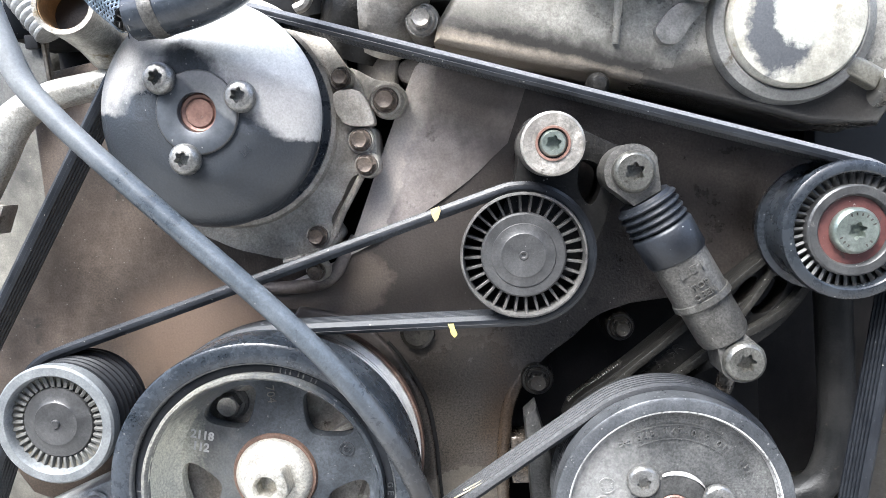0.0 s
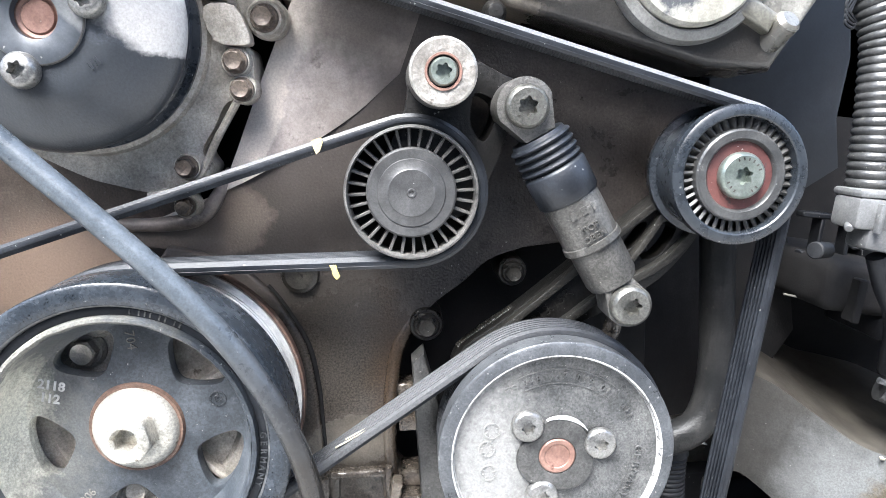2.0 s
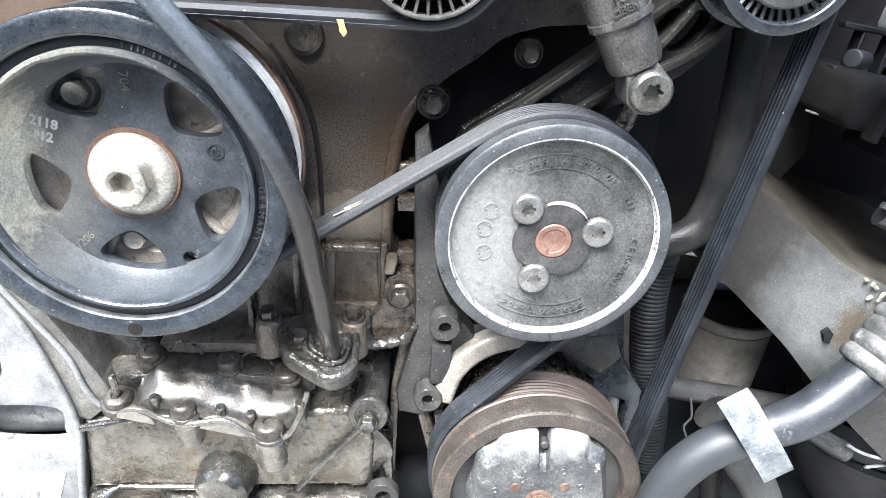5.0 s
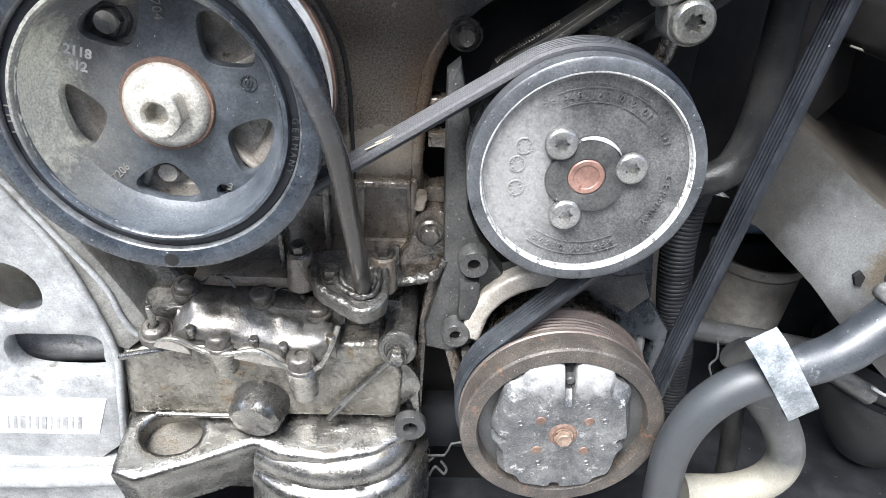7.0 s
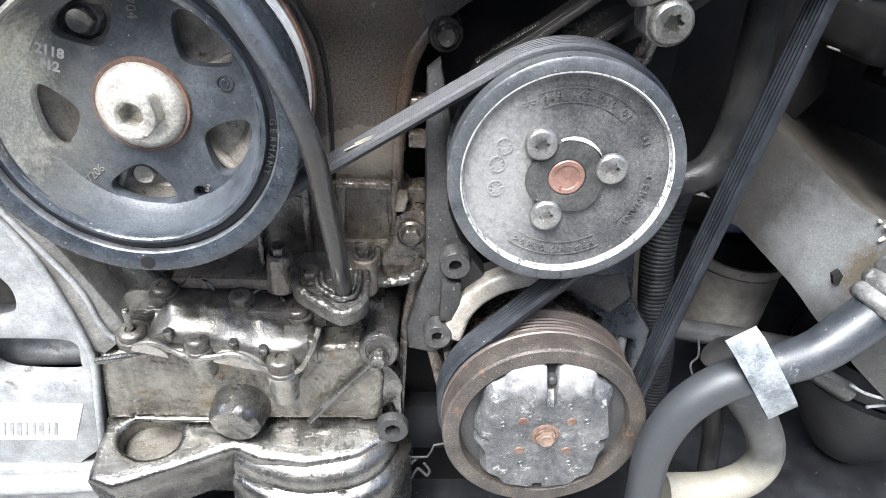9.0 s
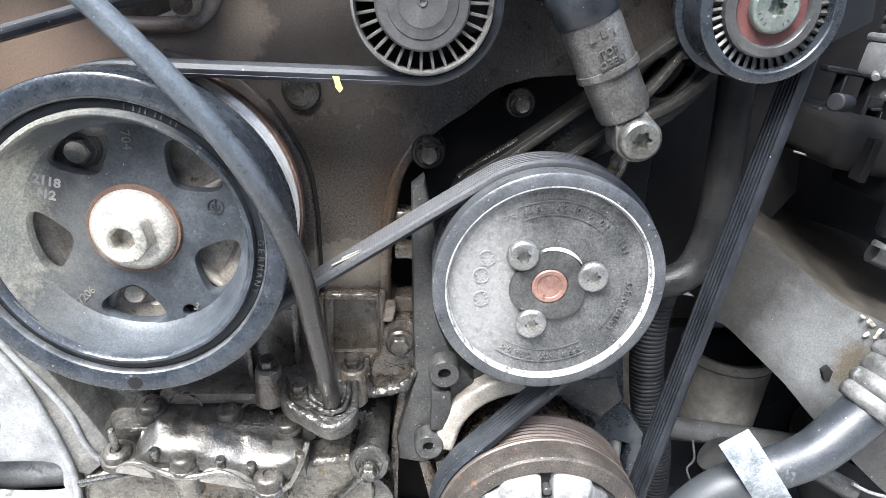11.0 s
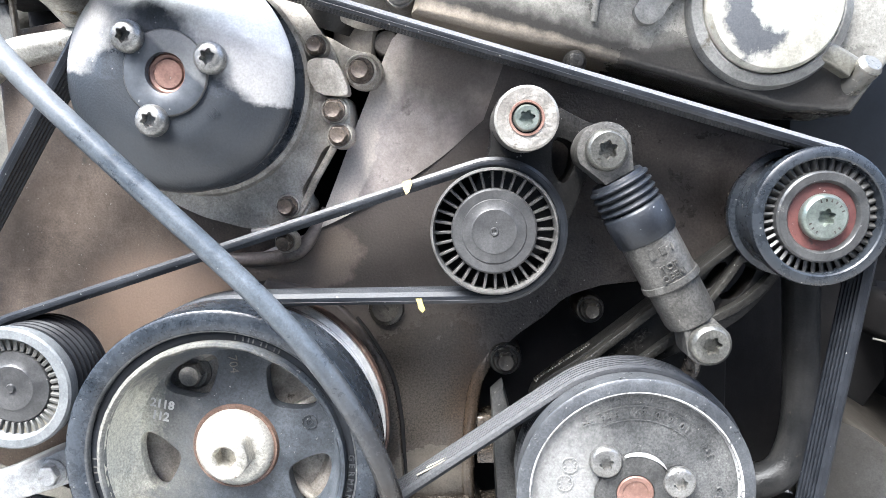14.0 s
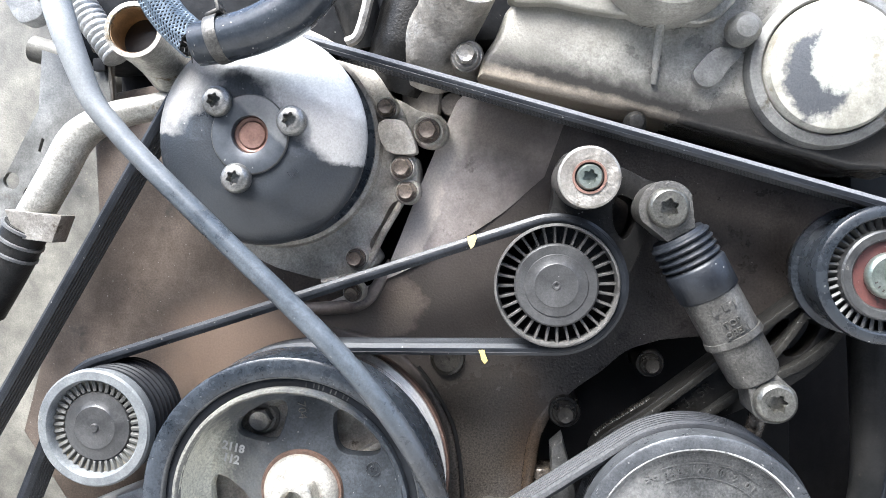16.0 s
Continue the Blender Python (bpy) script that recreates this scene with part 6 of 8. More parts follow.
def strand(b, turn, start, r=0.0098, thick=0.0009):
    """One yarn wound round the hose's middle line."""
    rows_ = []
    side = Vector((0, 1, 0))
    for i, c in enumerate(core):
        tg = (core[min(i + 1, len(core) - 1)] - core[max(i - 1, 0)]).normalized()
        u_ = (side - tg * side.dot(tg)).normalized()
        v_ = tg.cross(u_)
        q = start + turn * i
        over = 0.00035 * math.sin(q * 8)
        out_ = u_ * math.cos(q) + v_ * math.sin(q)
        cross_ = tg.cross(out_)
        rows_.append([tuple(c + out_ * (r + over) + cross_ * thick), tuple(c + out_ * (r + over + 0.0006)), tuple(c + out_ * (r + over) - cross_ * thick)])
    vs = [[b.verts.new(p) for p in r_] for r_ in rows_]
    for a_, c_ in zip(vs, vs[1:]):
        for j in range(2):
            b.faces.new((a_[j], a_[j + 1], c_[j + 1], c_[j]))


yarn = bmesh.new()
for k in range(16):
    strand(yarn, 0.105, 2 * math.pi * k / 16)
    strand(yarn, -0.105, 2 * math.pi * (k + 0.5) / 16)
br_root = thing("braided_hose", (-0.14, 0.362, 1.138), "blue-grey braided fabric hose with frayed end", "hose")
part("sleeve", braid, HOSE_DARK, br_root)
tagged(part("yarn", yarn, BRAID, br_root, "blue-grey woven yarn"), kind="stuff")
rng = random.Random(5)
bm = bmesh.new()
for k in range(26):
    a = rng.uniform(0, 2 * math.pi)
    p = Vector((-0.141, 0.362, 1.1395)) + Vector((0.0085 * math.cos(a) * 0.6, 0.009 * math.sin(a), 0.0085 * math.cos(a) * 0.8))
    q = p + Vector((rng.uniform(0.002, 0.007), rng.uniform(-0.003, 0.001), rng.uniform(-0.009, -0.003)))
    tube(bm, [p, p.lerp(q, 0.5) + Vector((0.001, 0, 0.001)), q], 0.00028, seg=5, per=3)
tagged(part("fray", bm, HOSE_DARK, br_root, "dark frayed threads"), kind="stuff")
elbow = thing("coolant_hose", (-0.13, 0.36, 1.137), "black rubber coolant hose with spring clamp", "hose")
part("hose", hose([(-0.138, 0.362, 1.1372), (-0.122, 0.360, 1.1385), (-0.100, 0.357, 1.1425), (-0.080, 0.356, 1.152), (-0.066, 0.358, 1.170), (-0.06, 0.36, 1.20)], [0.0118, 0.0122, 0.0125, 0.0130, 0.0130, 0.0130], seg=28), HOSE_GLOSS, elbow)
bm = bmesh.new()
m0 = facing((-0.1285, 0.3605, 1.1380), (0.97, -0.05, 0.20))
lathe(bm, [(0.0122, 0), (0.0130, 0), (0.0132, 0.001), (0.0132, 0.0062), (0.0130, 0.0072), (0.0122, 0.0072)], m0, 40)
block(bm, (-0.1255, 0.357, 1.1520), (0.010, 0.006, 0.0022), (0, -20, 0), bevel=0.0005)
block(bm, (-0.1225, 0.3555, 1.1545), (0.0020, 0.007, 0.006), (0, -10, 0), bevel=0.0005)
part("clamp", bm, DAMPER_MET, elbow, "worn steel clamp")

pipe = thing("coolant_pipe", (-0.19, 0.425, 1.115), "dirty silver coolant pipe bent beside the pump", "pipe")
part("tube", hose([(-0.170, 0.428, 1.121), (-0.200, 0.425, 1.1155), (-0.228, 0.422, 1.110), (-0.250, 0.420, 1.098), (-0.266, 0.419, 1.074), (-0.287, 0.418, 1.042), (-0.305, 0.418, 1.015)], [0.0085, 0.0085, 0.0092, 0.0110, 0.0112, 0.0112, 0.0112], seg=24), PIPE, pipe)
bm = bmesh.new()
prism(bm, [(-0.2950, 1.0510), (-0.2560, 1.0455), (-0.2640, 1.0290), (-0.2880, 1.0325)], 0.4060, 0.4072, bevel=0.0004, seg=1)
block(bm, (-0.2755, 0.4130, 1.0482), (0.0390, 0.014, 0.0012), (0, 8, 0), bevel=0.0004)
block(bm, (-0.2603, 0.4130, 1.0372), (0.0012, 0.014, 0.0180), (0, 25, 0), bevel=0.0004)
part("clip", bm, CAST_GREY, pipe, "folded grey sheet-metal clip")
part("hose_end", hose([(-0.288, 0.4175, 1.0400), (-0.305, 0.4180, 1.013), (-0.325, 0.419, 0.985)], 0.0140, seg=24), HOSE_DARK, pipe, "dark hose on the pipe")
for k in range(3):
    bm = bmesh.new()
    lathe(bm, [(0.0138, 0), (0.0152, 0.0005), (0.0152, 0.0022), (0.0138, 0.0027)], facing((-0.2885 - 0.0048 * k, 0.4175, 1.0395 - 0.0078 * k), (-0.53, 0, -0.85)), 28)
    part("band", bm, GREY_PLASTIC, pipe)

lb = thing("side_bracket", (-0.275, 0.44, 1.09), "pale dirty sheet-metal bracket with slots", "bracket")
o = [(-0.275, 1.215), (-0.257, 1.180), (-0.247, 1.158), (-0.236, 1.155), (-0.234, 1.118), (-0.248, 1.114), (-0.262, 1.105), (-0.300, 1.050), (-0.345, 1.01), (-0.36, 1.06), (-0.318, 1.075), (-0.29, 1.12), (-0.285, 1.16), (-0.30, 1.22)]
h = [circle(-0.3000, 1.0620, 0.0052, 20), circle(-0.3135, 1.0720, 0.0060, 20), circle(-0.2670, 1.1040, 0.0033, 18), [(-0.2925, 1.0915), (-0.2890, 1.1005), (-0.2870, 1.0995), (-0.2905, 1.0905)], [(-0.2420, 1.1515), (-0.2345, 1.1505), (-0.2350, 1.1440), (-0.2415, 1.1445)]]
part("sheet", plate(o, 0.4370, 0.4400, h, bevel=0.0008), BRACKET_MET, lb)
part("flange", hose([(-0.258, 0.4365, 1.182), (-0.246, 0.4360, 1.157), (-0.236, 0.4355, 1.154), (-0.235, 0.436, 1.120)], 0.0016, seg=8, smooth=False), CHASSIS, lb)
bm = bmesh.new()
block(bm, (-0.2415, 0.4340, 1.1470), (0.0085, 0.004, 0.0085), bevel=0.0008)
part("square_clip", bm, DARK_PLASTIC, lb, "dark square clip")

# corrugated sleeve and clutter at the top
single("corrugated_sleeve", hose([(-0.262, 0.43, 1.205), (-0.240, 0.428, 1.172), (-0.225, 0.428, 1.150)], 0.0085, seg=20, ripple=0.0016, pitch=0.0042), CAST_WHITE, (-0.24, 0.43, 1.17), "pale corrugated cable sleeve", "cable sleeve")
single("wing_fold", hose([(-0.330, 0.490, 1.176), (-0.300, 0.494, 1.166), (-0.275, 0.500, 1.150), (-0.268, 0.505, 1.140)], [0.010, 0.010, 0.009, 0.006], seg=18), WING, (-0.30, 0.49, 1.15), "rounded dusty fold of the inner wing", "panel fold", kind="structure")
# Dark plate in place of the shade under the fold.
single("wing_fold_shade", plate(smooth_outline([(-0.335, 1.165), (-0.300, 1.158), (-0.272, 1.142), (-0.275, 1.128), (-0.300, 1.125), (-0.335, 1.120)], 4), 0.508, 0.519, bevel=0.004), DARK_PLASTIC, (-0.30, 0.508, 1.13), "dark plate for the shade below the wing fold", "panel", kind="structure")
single("pale_tab", plate(smooth_outline([(-0.298, 1.215), (-0.262, 1.215), (-0.262, 1.180), (-0.272, 1.171), (-0.284, 1.175)], 3), 0.410, 0.422, bevel=0.003), CAST_WHITE, (-0.28, 0.41, 1.18), "white plastic tab beside the tube", "tab")
# housings behind the belt at the top
therm = thing("thermostat_housing", (0.0, 0.43, 1.17), "dirty alloy thermostat neck, open above", "housing")
part("neck", hose([(0.006, 0.405, 1.178), (-0.006, 0.425, 1.160), (-0.025, 0.45, 1.140)], [0.0225, 0.0205, 0.026], seg=36, inner=0.0175), CAST_GREY, therm, "worn alloy neck")
part("lining", hose([(0.0055, 0.4060, 1.1775), (-0.004, 0.4225, 1.163), (-0.010, 0.432, 1.155)], 0.0174, seg=28, inner=0.0165), RUST, therm, "brown bore")
part("shell", hose([(-0.026, 0.442, 1.185), (-0.034, 0.446, 1.150), (-0.044, 0.452, 1.125)], [0.020, 0.025, 0.022], seg=28), RIB_MET, therm, "dark sooty shell")
single("rubber_sleeve", hose([(-0.073, 0.440, 1.205), (-0.066, 0.442, 1.175), (-0.062, 0.445, 1.150)], [0.016, 0.014, 0.010], seg=22), HOSE_DARK, (-0.066, 0.442, 1.17), "dark rubber sleeve behind the belt", "hose")
single("grey_strap", hose([(-0.048, 0.425, 1.21), (-0.054, 0.424, 1.180), (-0.062, 0.424, 1.155), (-0.070, 0.425, 1.150)], 0.0035, seg=8), CAST_GREY, (-0.055, 0.425, 1.18), "grey bent metal strap behind the belt", "strap")
bm = bmesh.new()
block(bm, (-0.10, 0.47, 1.20), (0.34, 0.05, 0.10), bevel=0.01)
single("intake_duct", bm, DARK_PLASTIC, (-0.10, 0.47, 1.15), "black plastic intake duct behind the hoses", "duct")

# ---- lower engine front ----
low = thing("lower_timing_case", (0.0, 0.435, 0.73), "oily ribbed lower timing case", "engine cover")
part("upper_wall", lumpy(plate([(-0.0125, 0.812), (-0.0125, 0.742), (0.0330, 0.742), (0.0370, 0.770), (0.0385, 0.812)], 0.4440, 0.452, [[(0.0015, 0.8080), (0.0285, 0.8080), (0.0305, 0.7660), (0.0005, 0.7660)]], bevel=0.0022), 0.0006, 0.006, 0.004, 2), CASE_OIL, low, "brown oily wall round a sunken panel")
case = [(-0.200, 0.830), (-0.18, 0.775), (-0.170, 0.715), (-0.060, 0.710), (0.018, 0.715), (0.046, 0.742), (0.056, 0.752), (0.054, 0.775), (0.046, 0.800), (0.037, 0.812), (-0.012, 0.822)]
part("case_wall", lumpy(plate(case, 0.448, 0.475, bevel=0.003), 0.0007, 0.006), CASE_OIL, low)
for x0, z0, z1 in ((-0.056, 0.738, 0.800), (-0.024, 0.740, 0.822), (-0.0070, 0.744, 0.810), (0.0340, 0.750, 0.815)):
    bm = bmesh.new()
    block(bm, (x0, 0.4435, (z0 + z1) / 2), (0.0048, 0.014, z1 - z0), bevel=0.0018)
    part("rib", lumpy(bm, 0.0005, 0.005), CAST_OIL, low)
bm = bmesh.new()
block(bm, (0.0140, 0.4435, 0.8105), (0.036, 0.012, 0.0050), (0, 0, 0), bevel=0.002)
part("cross_rib", lumpy(bm, 0.0005, 0.005), CAST_OIL, low)
bm = bmesh.new()
block(bm, (-0.062, 0.438, 0.7412), (0.106, 0.028, 0.0095), (0, 0, 0), bevel=0.003)
part("joint_flange", lumpy(bm, 0.0005, 0.005), CASE_OIL, low)
for bx, bz in ((-0.041, 0.768), (0.0145, 0.768)):
    bm = rod(bmesh.new(), (bx, 0.424, bz - 0.030), (bx, 0.424, bz - 0.001), 0.0098, 0.0088, chamfer=0.002)
    post_ = part("post", lumpy(bm, 0.0005, 0.005), CASE_OIL, low)
    part("bolt", hex_head(bmesh.new(), (bx, 0.424, bz - 0.002), 0.0056, 0.0085, (0, -0.25, 1), star=True, flange=1.35), BOLT_DIRTY, post_, "oily bolt")
part("bolt", hex_head(bmesh.new(), (0.0455, 0.432, 0.7800), 0.0068, 0.0080, star=True, flange=1.4), BOLT_DIRTY, low, "oily bolt")
part("side_flange", lumpy(plate(smooth_outline([(0.020, 0.752), (0.030, 0.744), (0.046, 0.746), (0.057, 0.755), (0.057, 0.790), (0.046, 0.796), (0.036, 0.79), (0.032, 0.77)], 4), 0.434, 0.450, bevel=0.002), 0.0007, 0.006), CAST_OIL, low)
for bz, w in ((0.8015, 0.011), (0.862, 0.012), (0.840, 0.010)):
    bm = bmesh.new()
    block(bm, (0.050, 0.456, bz), (0.016, 0.02, w), bevel=0.0015)
    part("square_lug", lumpy(bm, 0.0005, 0.005), CAST_OIL, low)

part("crusted_edge", lumpy(hose([(0.0240, 0.4300, 0.7700), (0.0225, 0.4290, 0.7560), (0.0260, 0.4270, 0.7450), (0.0380, 0.4270, 0.7455), (0.0500, 0.4280, 0.7500), (0.0565, 0.4300, 0.7600)], [0.0024, 0.0034, 0.0038, 0.0036, 0.0034, 0.0026], seg=12), 0.0016, 0.004, 0.0025, 2), WET_CAST, low, "lumpy wet oil crust")
part("lug", lumpy(block(bmesh.new(), (0.0385, 0.436, 0.8020), (0.0070, 0.012, 0.0120), (0, 10, 0), bevel=0.0015), 0.0005, 0.005), CASE_OIL, low)
boss = thing("dipstick_boss", (-0.003, 0.40, 0.745), "shiny oily boss that holds the tube", "boss")
u = smooth_outline([(-0.034, 0.432), (-0.033, 0.412), (-0.027, 0.398), (-0.014, 0.388), (0.002, 0.378), (0.016, 0.384), (0.0195, 0.398), (0.018, 0.420), (0.018, 0.434)], 4)
part("flange", lumpy(slab(u, 0.7560, 0.011, bevel=0.003, seg=3, tilt=12, pivot=(0.40, 0.756)), 0.0007, 0.006), WET_CAST, boss, "wet-looking cast flange")
part("rim", lumpy(hose([(-0.031, 0.420, 0.7600), (-0.026, 0.400, 0.7555), (-0.012, 0.390, 0.7525), (0.002, 0.381, 0.7500), (0.0145, 0.387, 0.7515), (0.0170, 0.402, 0.7550), (0.016, 0.422, 0.7600)], 0.0030, seg=10), 0.0007, 0.006), WET_CAST, boss, "wet crusted rim")
part("socket", lumpy(rod(bmesh.new(), (0.0025, 0.409, 0.731), (0.0025, 0.404, 0.752), 0.0140, 0.0140, chamfer=0.003), 0.0007, 0.006), WET_CAST, boss)
part("bolt", hex_head(bmesh.new(), (-0.0185, 0.4080, 0.7570), 0.0060, 0.0090, (0, -0.2, 0.97), star=True, flange=1.3), BOLT_DIRTY, boss, "oily bolt")

for k, f_ in enumerate((0.80, 0.62)):
    cx_, cy_ = 0.0015, 0.404
    pts_ = [(cx_ + (px_ - cx_) * f_, cy_ + (py_ - cy_) * f_, 0.7605 + (cy_ - py_) * -0.20 + 0.0006 * k) for px_, py_ in ((-0.020, 0.412), (-0.017, 0.397), (-0.008, 0.388), (0.002, 0.383), (0.0125, 0.387), (0.0160, 0.400), (0.0150, 0.414))]
    part("ridge", lumpy(hose(pts_, 0.0017, seg=8), 0.0005, 0.004), WET_CAST, boss, "wet curved ridge")
for bx, by, bz, r in ((0.0625, 0.438, 0.908, 0.0062), (0.1185, 0.443, 0.9385, 0.0054)):
    t = thing("flange_bolt", (bx, by, bz), "oily six-lobed flange bolt in a dark boss", "bolt", "flange bolts beside the idler bracket")
    part("boss", rev([(0.0, by + 0.004), (r * 1.6, by + 0.004), (r * 1.75, by + 0.006), (r * 1.8, by + 0.03)], bx, bz, 28), BOLT_DARK, t)
    part("head", hex_head(bmesh.new(), (bx, by + 0.004, bz), r, 0.0085, star=True, flange=1.35), BOLT_DARK, t)

# oil pan and bright pump body
pan = thing("oil_pan", (-0.07, 0.42, 0.60), "dirty bright cast oil pan with ribs and bosses", "oil pan")
part("back_wall", plate([(-0.190, 0.800), (-0.170, 0.700), (-0.178, 0.600), (-0.15, 0.53), (0.030, 0.53), (0.045, 0.60), (0.040, 0.680), (0.028, 0.725), (-0.02, 0.732), (-0.12, 0.735), (-0.16, 0.79)], 0.430, 0.60, bevel=0.004), CAST_SILVER, pan, "stained alloy wall")
edge = [(-0.176, 0.434), (0.036, 0.434), (0.040, 0.418), (0.034, 0.400), (0.012, 0.385), (-0.025, 0.378), (-0.060, 0.382), (-0.078, 0.390), (-0.118, 0.374), (-0.156, 0.360), (-0.174, 0.366)]
pocket = [(-0.1395 + 0.0215 * math.cos(2 * math.pi * k / 28), 0.399 + 0.0165 * math.sin(2 * math.pi * k / 28)) for k in range(28)]
part("shelf", lumpy(slab(edge, 0.634, 0.05, [pocket], bevel=0.005, seg=3, tilt=17, pivot=(0.434, 0.634)), 0.0007, 0.009, 0.007, 4), CAST_SILVER, pan, "sloping dirty shelf")
pocket_mat = mat("tan_pocket_alloy", (0.060, 0.053, 0.042), (0.115, 0.105, 0.088), (0.3, 0.45), metal=0.5, c3=(0.09, 0.066, 0.04), amount=0.3, spots=60, bump=0.4, fmix=0.3)
part("pocket_floor", slab(circle(-0.1395, 0.399, 0.026, 24), 0.618, 0.003, bevel=0, tilt=17, pivot=(0.434, 0.634)), pocket_mat, pan, "tan floor of an oval pocket")
crest = spline([(-0.080, 0.394, 0.604), (-0.058, 0.384, 0.606), (-0.025, 0.376, 0.606), (0.012, 0.381, 0.608), (0.034, 0.398, 0.612), (0.043, 0.425, 0.618)], 5)
steps = ((-0.030, 0.014), (-0.016, 0.0115), (-0.006, 0.007), (0.0, 0.0), (0.0015, -0.006), (0.0, -0.011), (0.0, -0.0135), (0.004, -0.0155), (0.0080, -0.020), (0.0095, -0.028), (0.0100, -0.040), (0.0100, -0.085))
skin = []
for k, c in enumerate(crest):
    d_ = crest[min(k + 1, len(crest) - 1)] - crest[max(k - 1, 0)]
    n_ = Vector((d_.y, -d_.x, 0)).normalized()
    w = min(1.0, k / 6)
    skin.append([tuple(c + n_ * (o_ * (0.4 + 0.6 * w)) + Vector((0, 0, h_ * (0.75 + 0.25 * w)))) for o_, h_ in steps])
part("bulge", lumpy(loft(skin, False), 0.0006, 0.010, 0.007, 3), CAST_SILVER, pan, "rounded stepped bright edge", angle=60)
part("round_boss", lumpy(rod(bmesh.new(), (-0.0700, 0.430, 0.6510), (-0.0765, 0.391, 0.6430), 0.0235, 0.0188, seg=44, chamfer=0.0035), 0.0005, 0.007, 0.005, 3), CAST_SILVER, pan, "round cast boss")
part("diagonal_rib", hose([(0.020, 0.404, 0.692), (-0.002, 0.404, 0.666), (-0.024, 0.400, 0.640)], [0.0030, 0.0028, 0.0022], seg=10), CAST_SILVER, pan)
part("drain_barrel", lumpy(rod(bmesh.new(), (0.0315, 0.470, 0.7130), (0.0260, 0.402, 0.7060), 0.0100, 0.0112, seg=32, chamfer=0.002), 0.0004, 0.007), WET_CAST, pan, "grey barrel boss")
bm = bmesh.new()
lathe(bm, [(0.0, 0.0), (0.0128, 0.0), (0.0136, 0.0012), (0.0136, 0.0042), (0.0126, 0.0056), (0.0092, 0.0058), (0.0086, 0.0046), (0.0, 0.0046)], facing((0.0260, 0.4035, 0.7060), (-0.05, -0.95, 0.10)), 40)
part("barrel_flange", bm, WET_CAST, pan, "round grey flange")
part("barrel_bolt", hex_head(bmesh.new(), (0.0258, 0.3985, 0.7025), 0.0056, 0.0085, (-0.05, -0.95, 0.05), flange=1.25), CAST_SILVER, pan, "bright bolt head")
part("ear", plate(smooth_outline([(0.012, 0.690), (0.030, 0.684), (0.040, 0.672), (0.042, 0.658), (0.030, 0.645), (0.022, 0.632), (0.005, 0.64)], 4), 0.412, 0.432, bevel=0.003), CAST_SILVER, pan)
part("ring_eye", rev([(0.0050, 0.4010), (0.0055, 0.3995), (0.0112, 0.3995), (0.0120, 0.4010), (0.0120, 0.4065), (0.0050, 0.4065)], 0.0362, 0.6325, 36, True), IRON, pan, "oily ring eye")
bars = bmesh.new()
for k in range(9):
    block(bars, (0.006 + 0.0032 * k, 0.3595 + 0.0016 * k, 0.5660 + 0.0005 * k), (0.0012 + 0.0006 * (k % 3), 0.0008, 0.007), (0, 0, 14), bevel=0)
tagged(part("sticker_bars", bars, INK, pan), kind="stuff")

seal_house = thing("crank_seal_housing", (CR[0], 0.424, CR[1]), "brown dusty cast housing behind the crankshaft pulley", "housing")
part("disc", lumpy(rev([(0.0, 0.3995), (0.030, 0.3995), (0.033, 0.4030), (0.050, 0.4040), (0.053, 0.4010), (0.0640, 0.4020), (0.0660, 0.4300), (0.0, 0.4300)], CR[0], CR[1], 72), 0.0005, 0.008, 0.008, 2), HOUSING, seal_house, "tan dusty casting")
for q in (28, 100, 172, 244, 316):
    part("casting_rib", block(bmesh.new(), (CR[0] + 0.046 * math.cos(radians(q)), 0.4010, CR[1] + 0.046 * math.sin(radians(q))), (0.026, 0.010, 0.0045), (0, -q, 0), bevel=0.0015), HOUSING, seal_house)
part("bolt", hex_head(bmesh.new(), (-0.1265, 0.4040, 0.9165), 0.0075, 0.0095, flange=1.4), CAST_GREY, seal_house, "oily bolt")
part("bolt", hex_head(bmesh.new(), (-0.1080, 0.4040, 0.8330), 0.0068, 0.0085, flange=1.5), HOUSING, seal_house, "tan dusty bolt")
oil = thing("oil_filter_cover", (-0.07, 0.40, 0.72), "wet bright cast pump cover with wavy flange", "pump cover")
topo = bmesh.new()
cols = [(-0.126, 0.724, 0.710), (-0.121, 0.736, 0.716), (-0.112, 0.743, 0.720), (-0.098, 0.743, 0.721), (-0.080, 0.741, 0.718), (-0.062, 0.735, 0.711), (-0.046, 0.729, 0.707), (-0.032, 0.724, 0.708), (-0.021, 0.722, 0.714), (-0.015, 0.716, 0.712)]
fine = spline([(cx, zb - 0.007, zf) for cx, zb, zf in cols], 4)
rows = []
for k, (cx, zb, zf) in enumerate(fine):
    w = 0.6 + 0.4 * math.sin(math.pi * k / (len(fine) - 1))
    lump = 0.0012 * math.sin(k * 0.9) + 0.0008 * math.sin(k * 2.3 + 1)
    rows.append([topo.verts.new(p) for p in ((cx, 0.446, zb - 0.004), (cx, 0.436, zb + 0.001), (cx, 0.422, zb - 0.006 + 0.006 * w + lump), (cx, 0.409, (zb + zf) / 2 + 0.003 + 0.004 * w + lump), (cx, 0.400, zf + 0.009 * w), (cx, 0.394, zf + 0.003), (cx, 0.392, zf - 0.003), (cx, 0.393, zf - 0.010))])
for a_, b_ in zip(rows, rows[1:]):
    for j in range(7):
        topo.faces.new((a_[j], a_[j + 1], b_[j + 1], b_[j]))
for r_ in (rows[0], rows[-1]):
    topo.faces.new(r_)
marks = bmesh.new()
rng = random.Random(3)
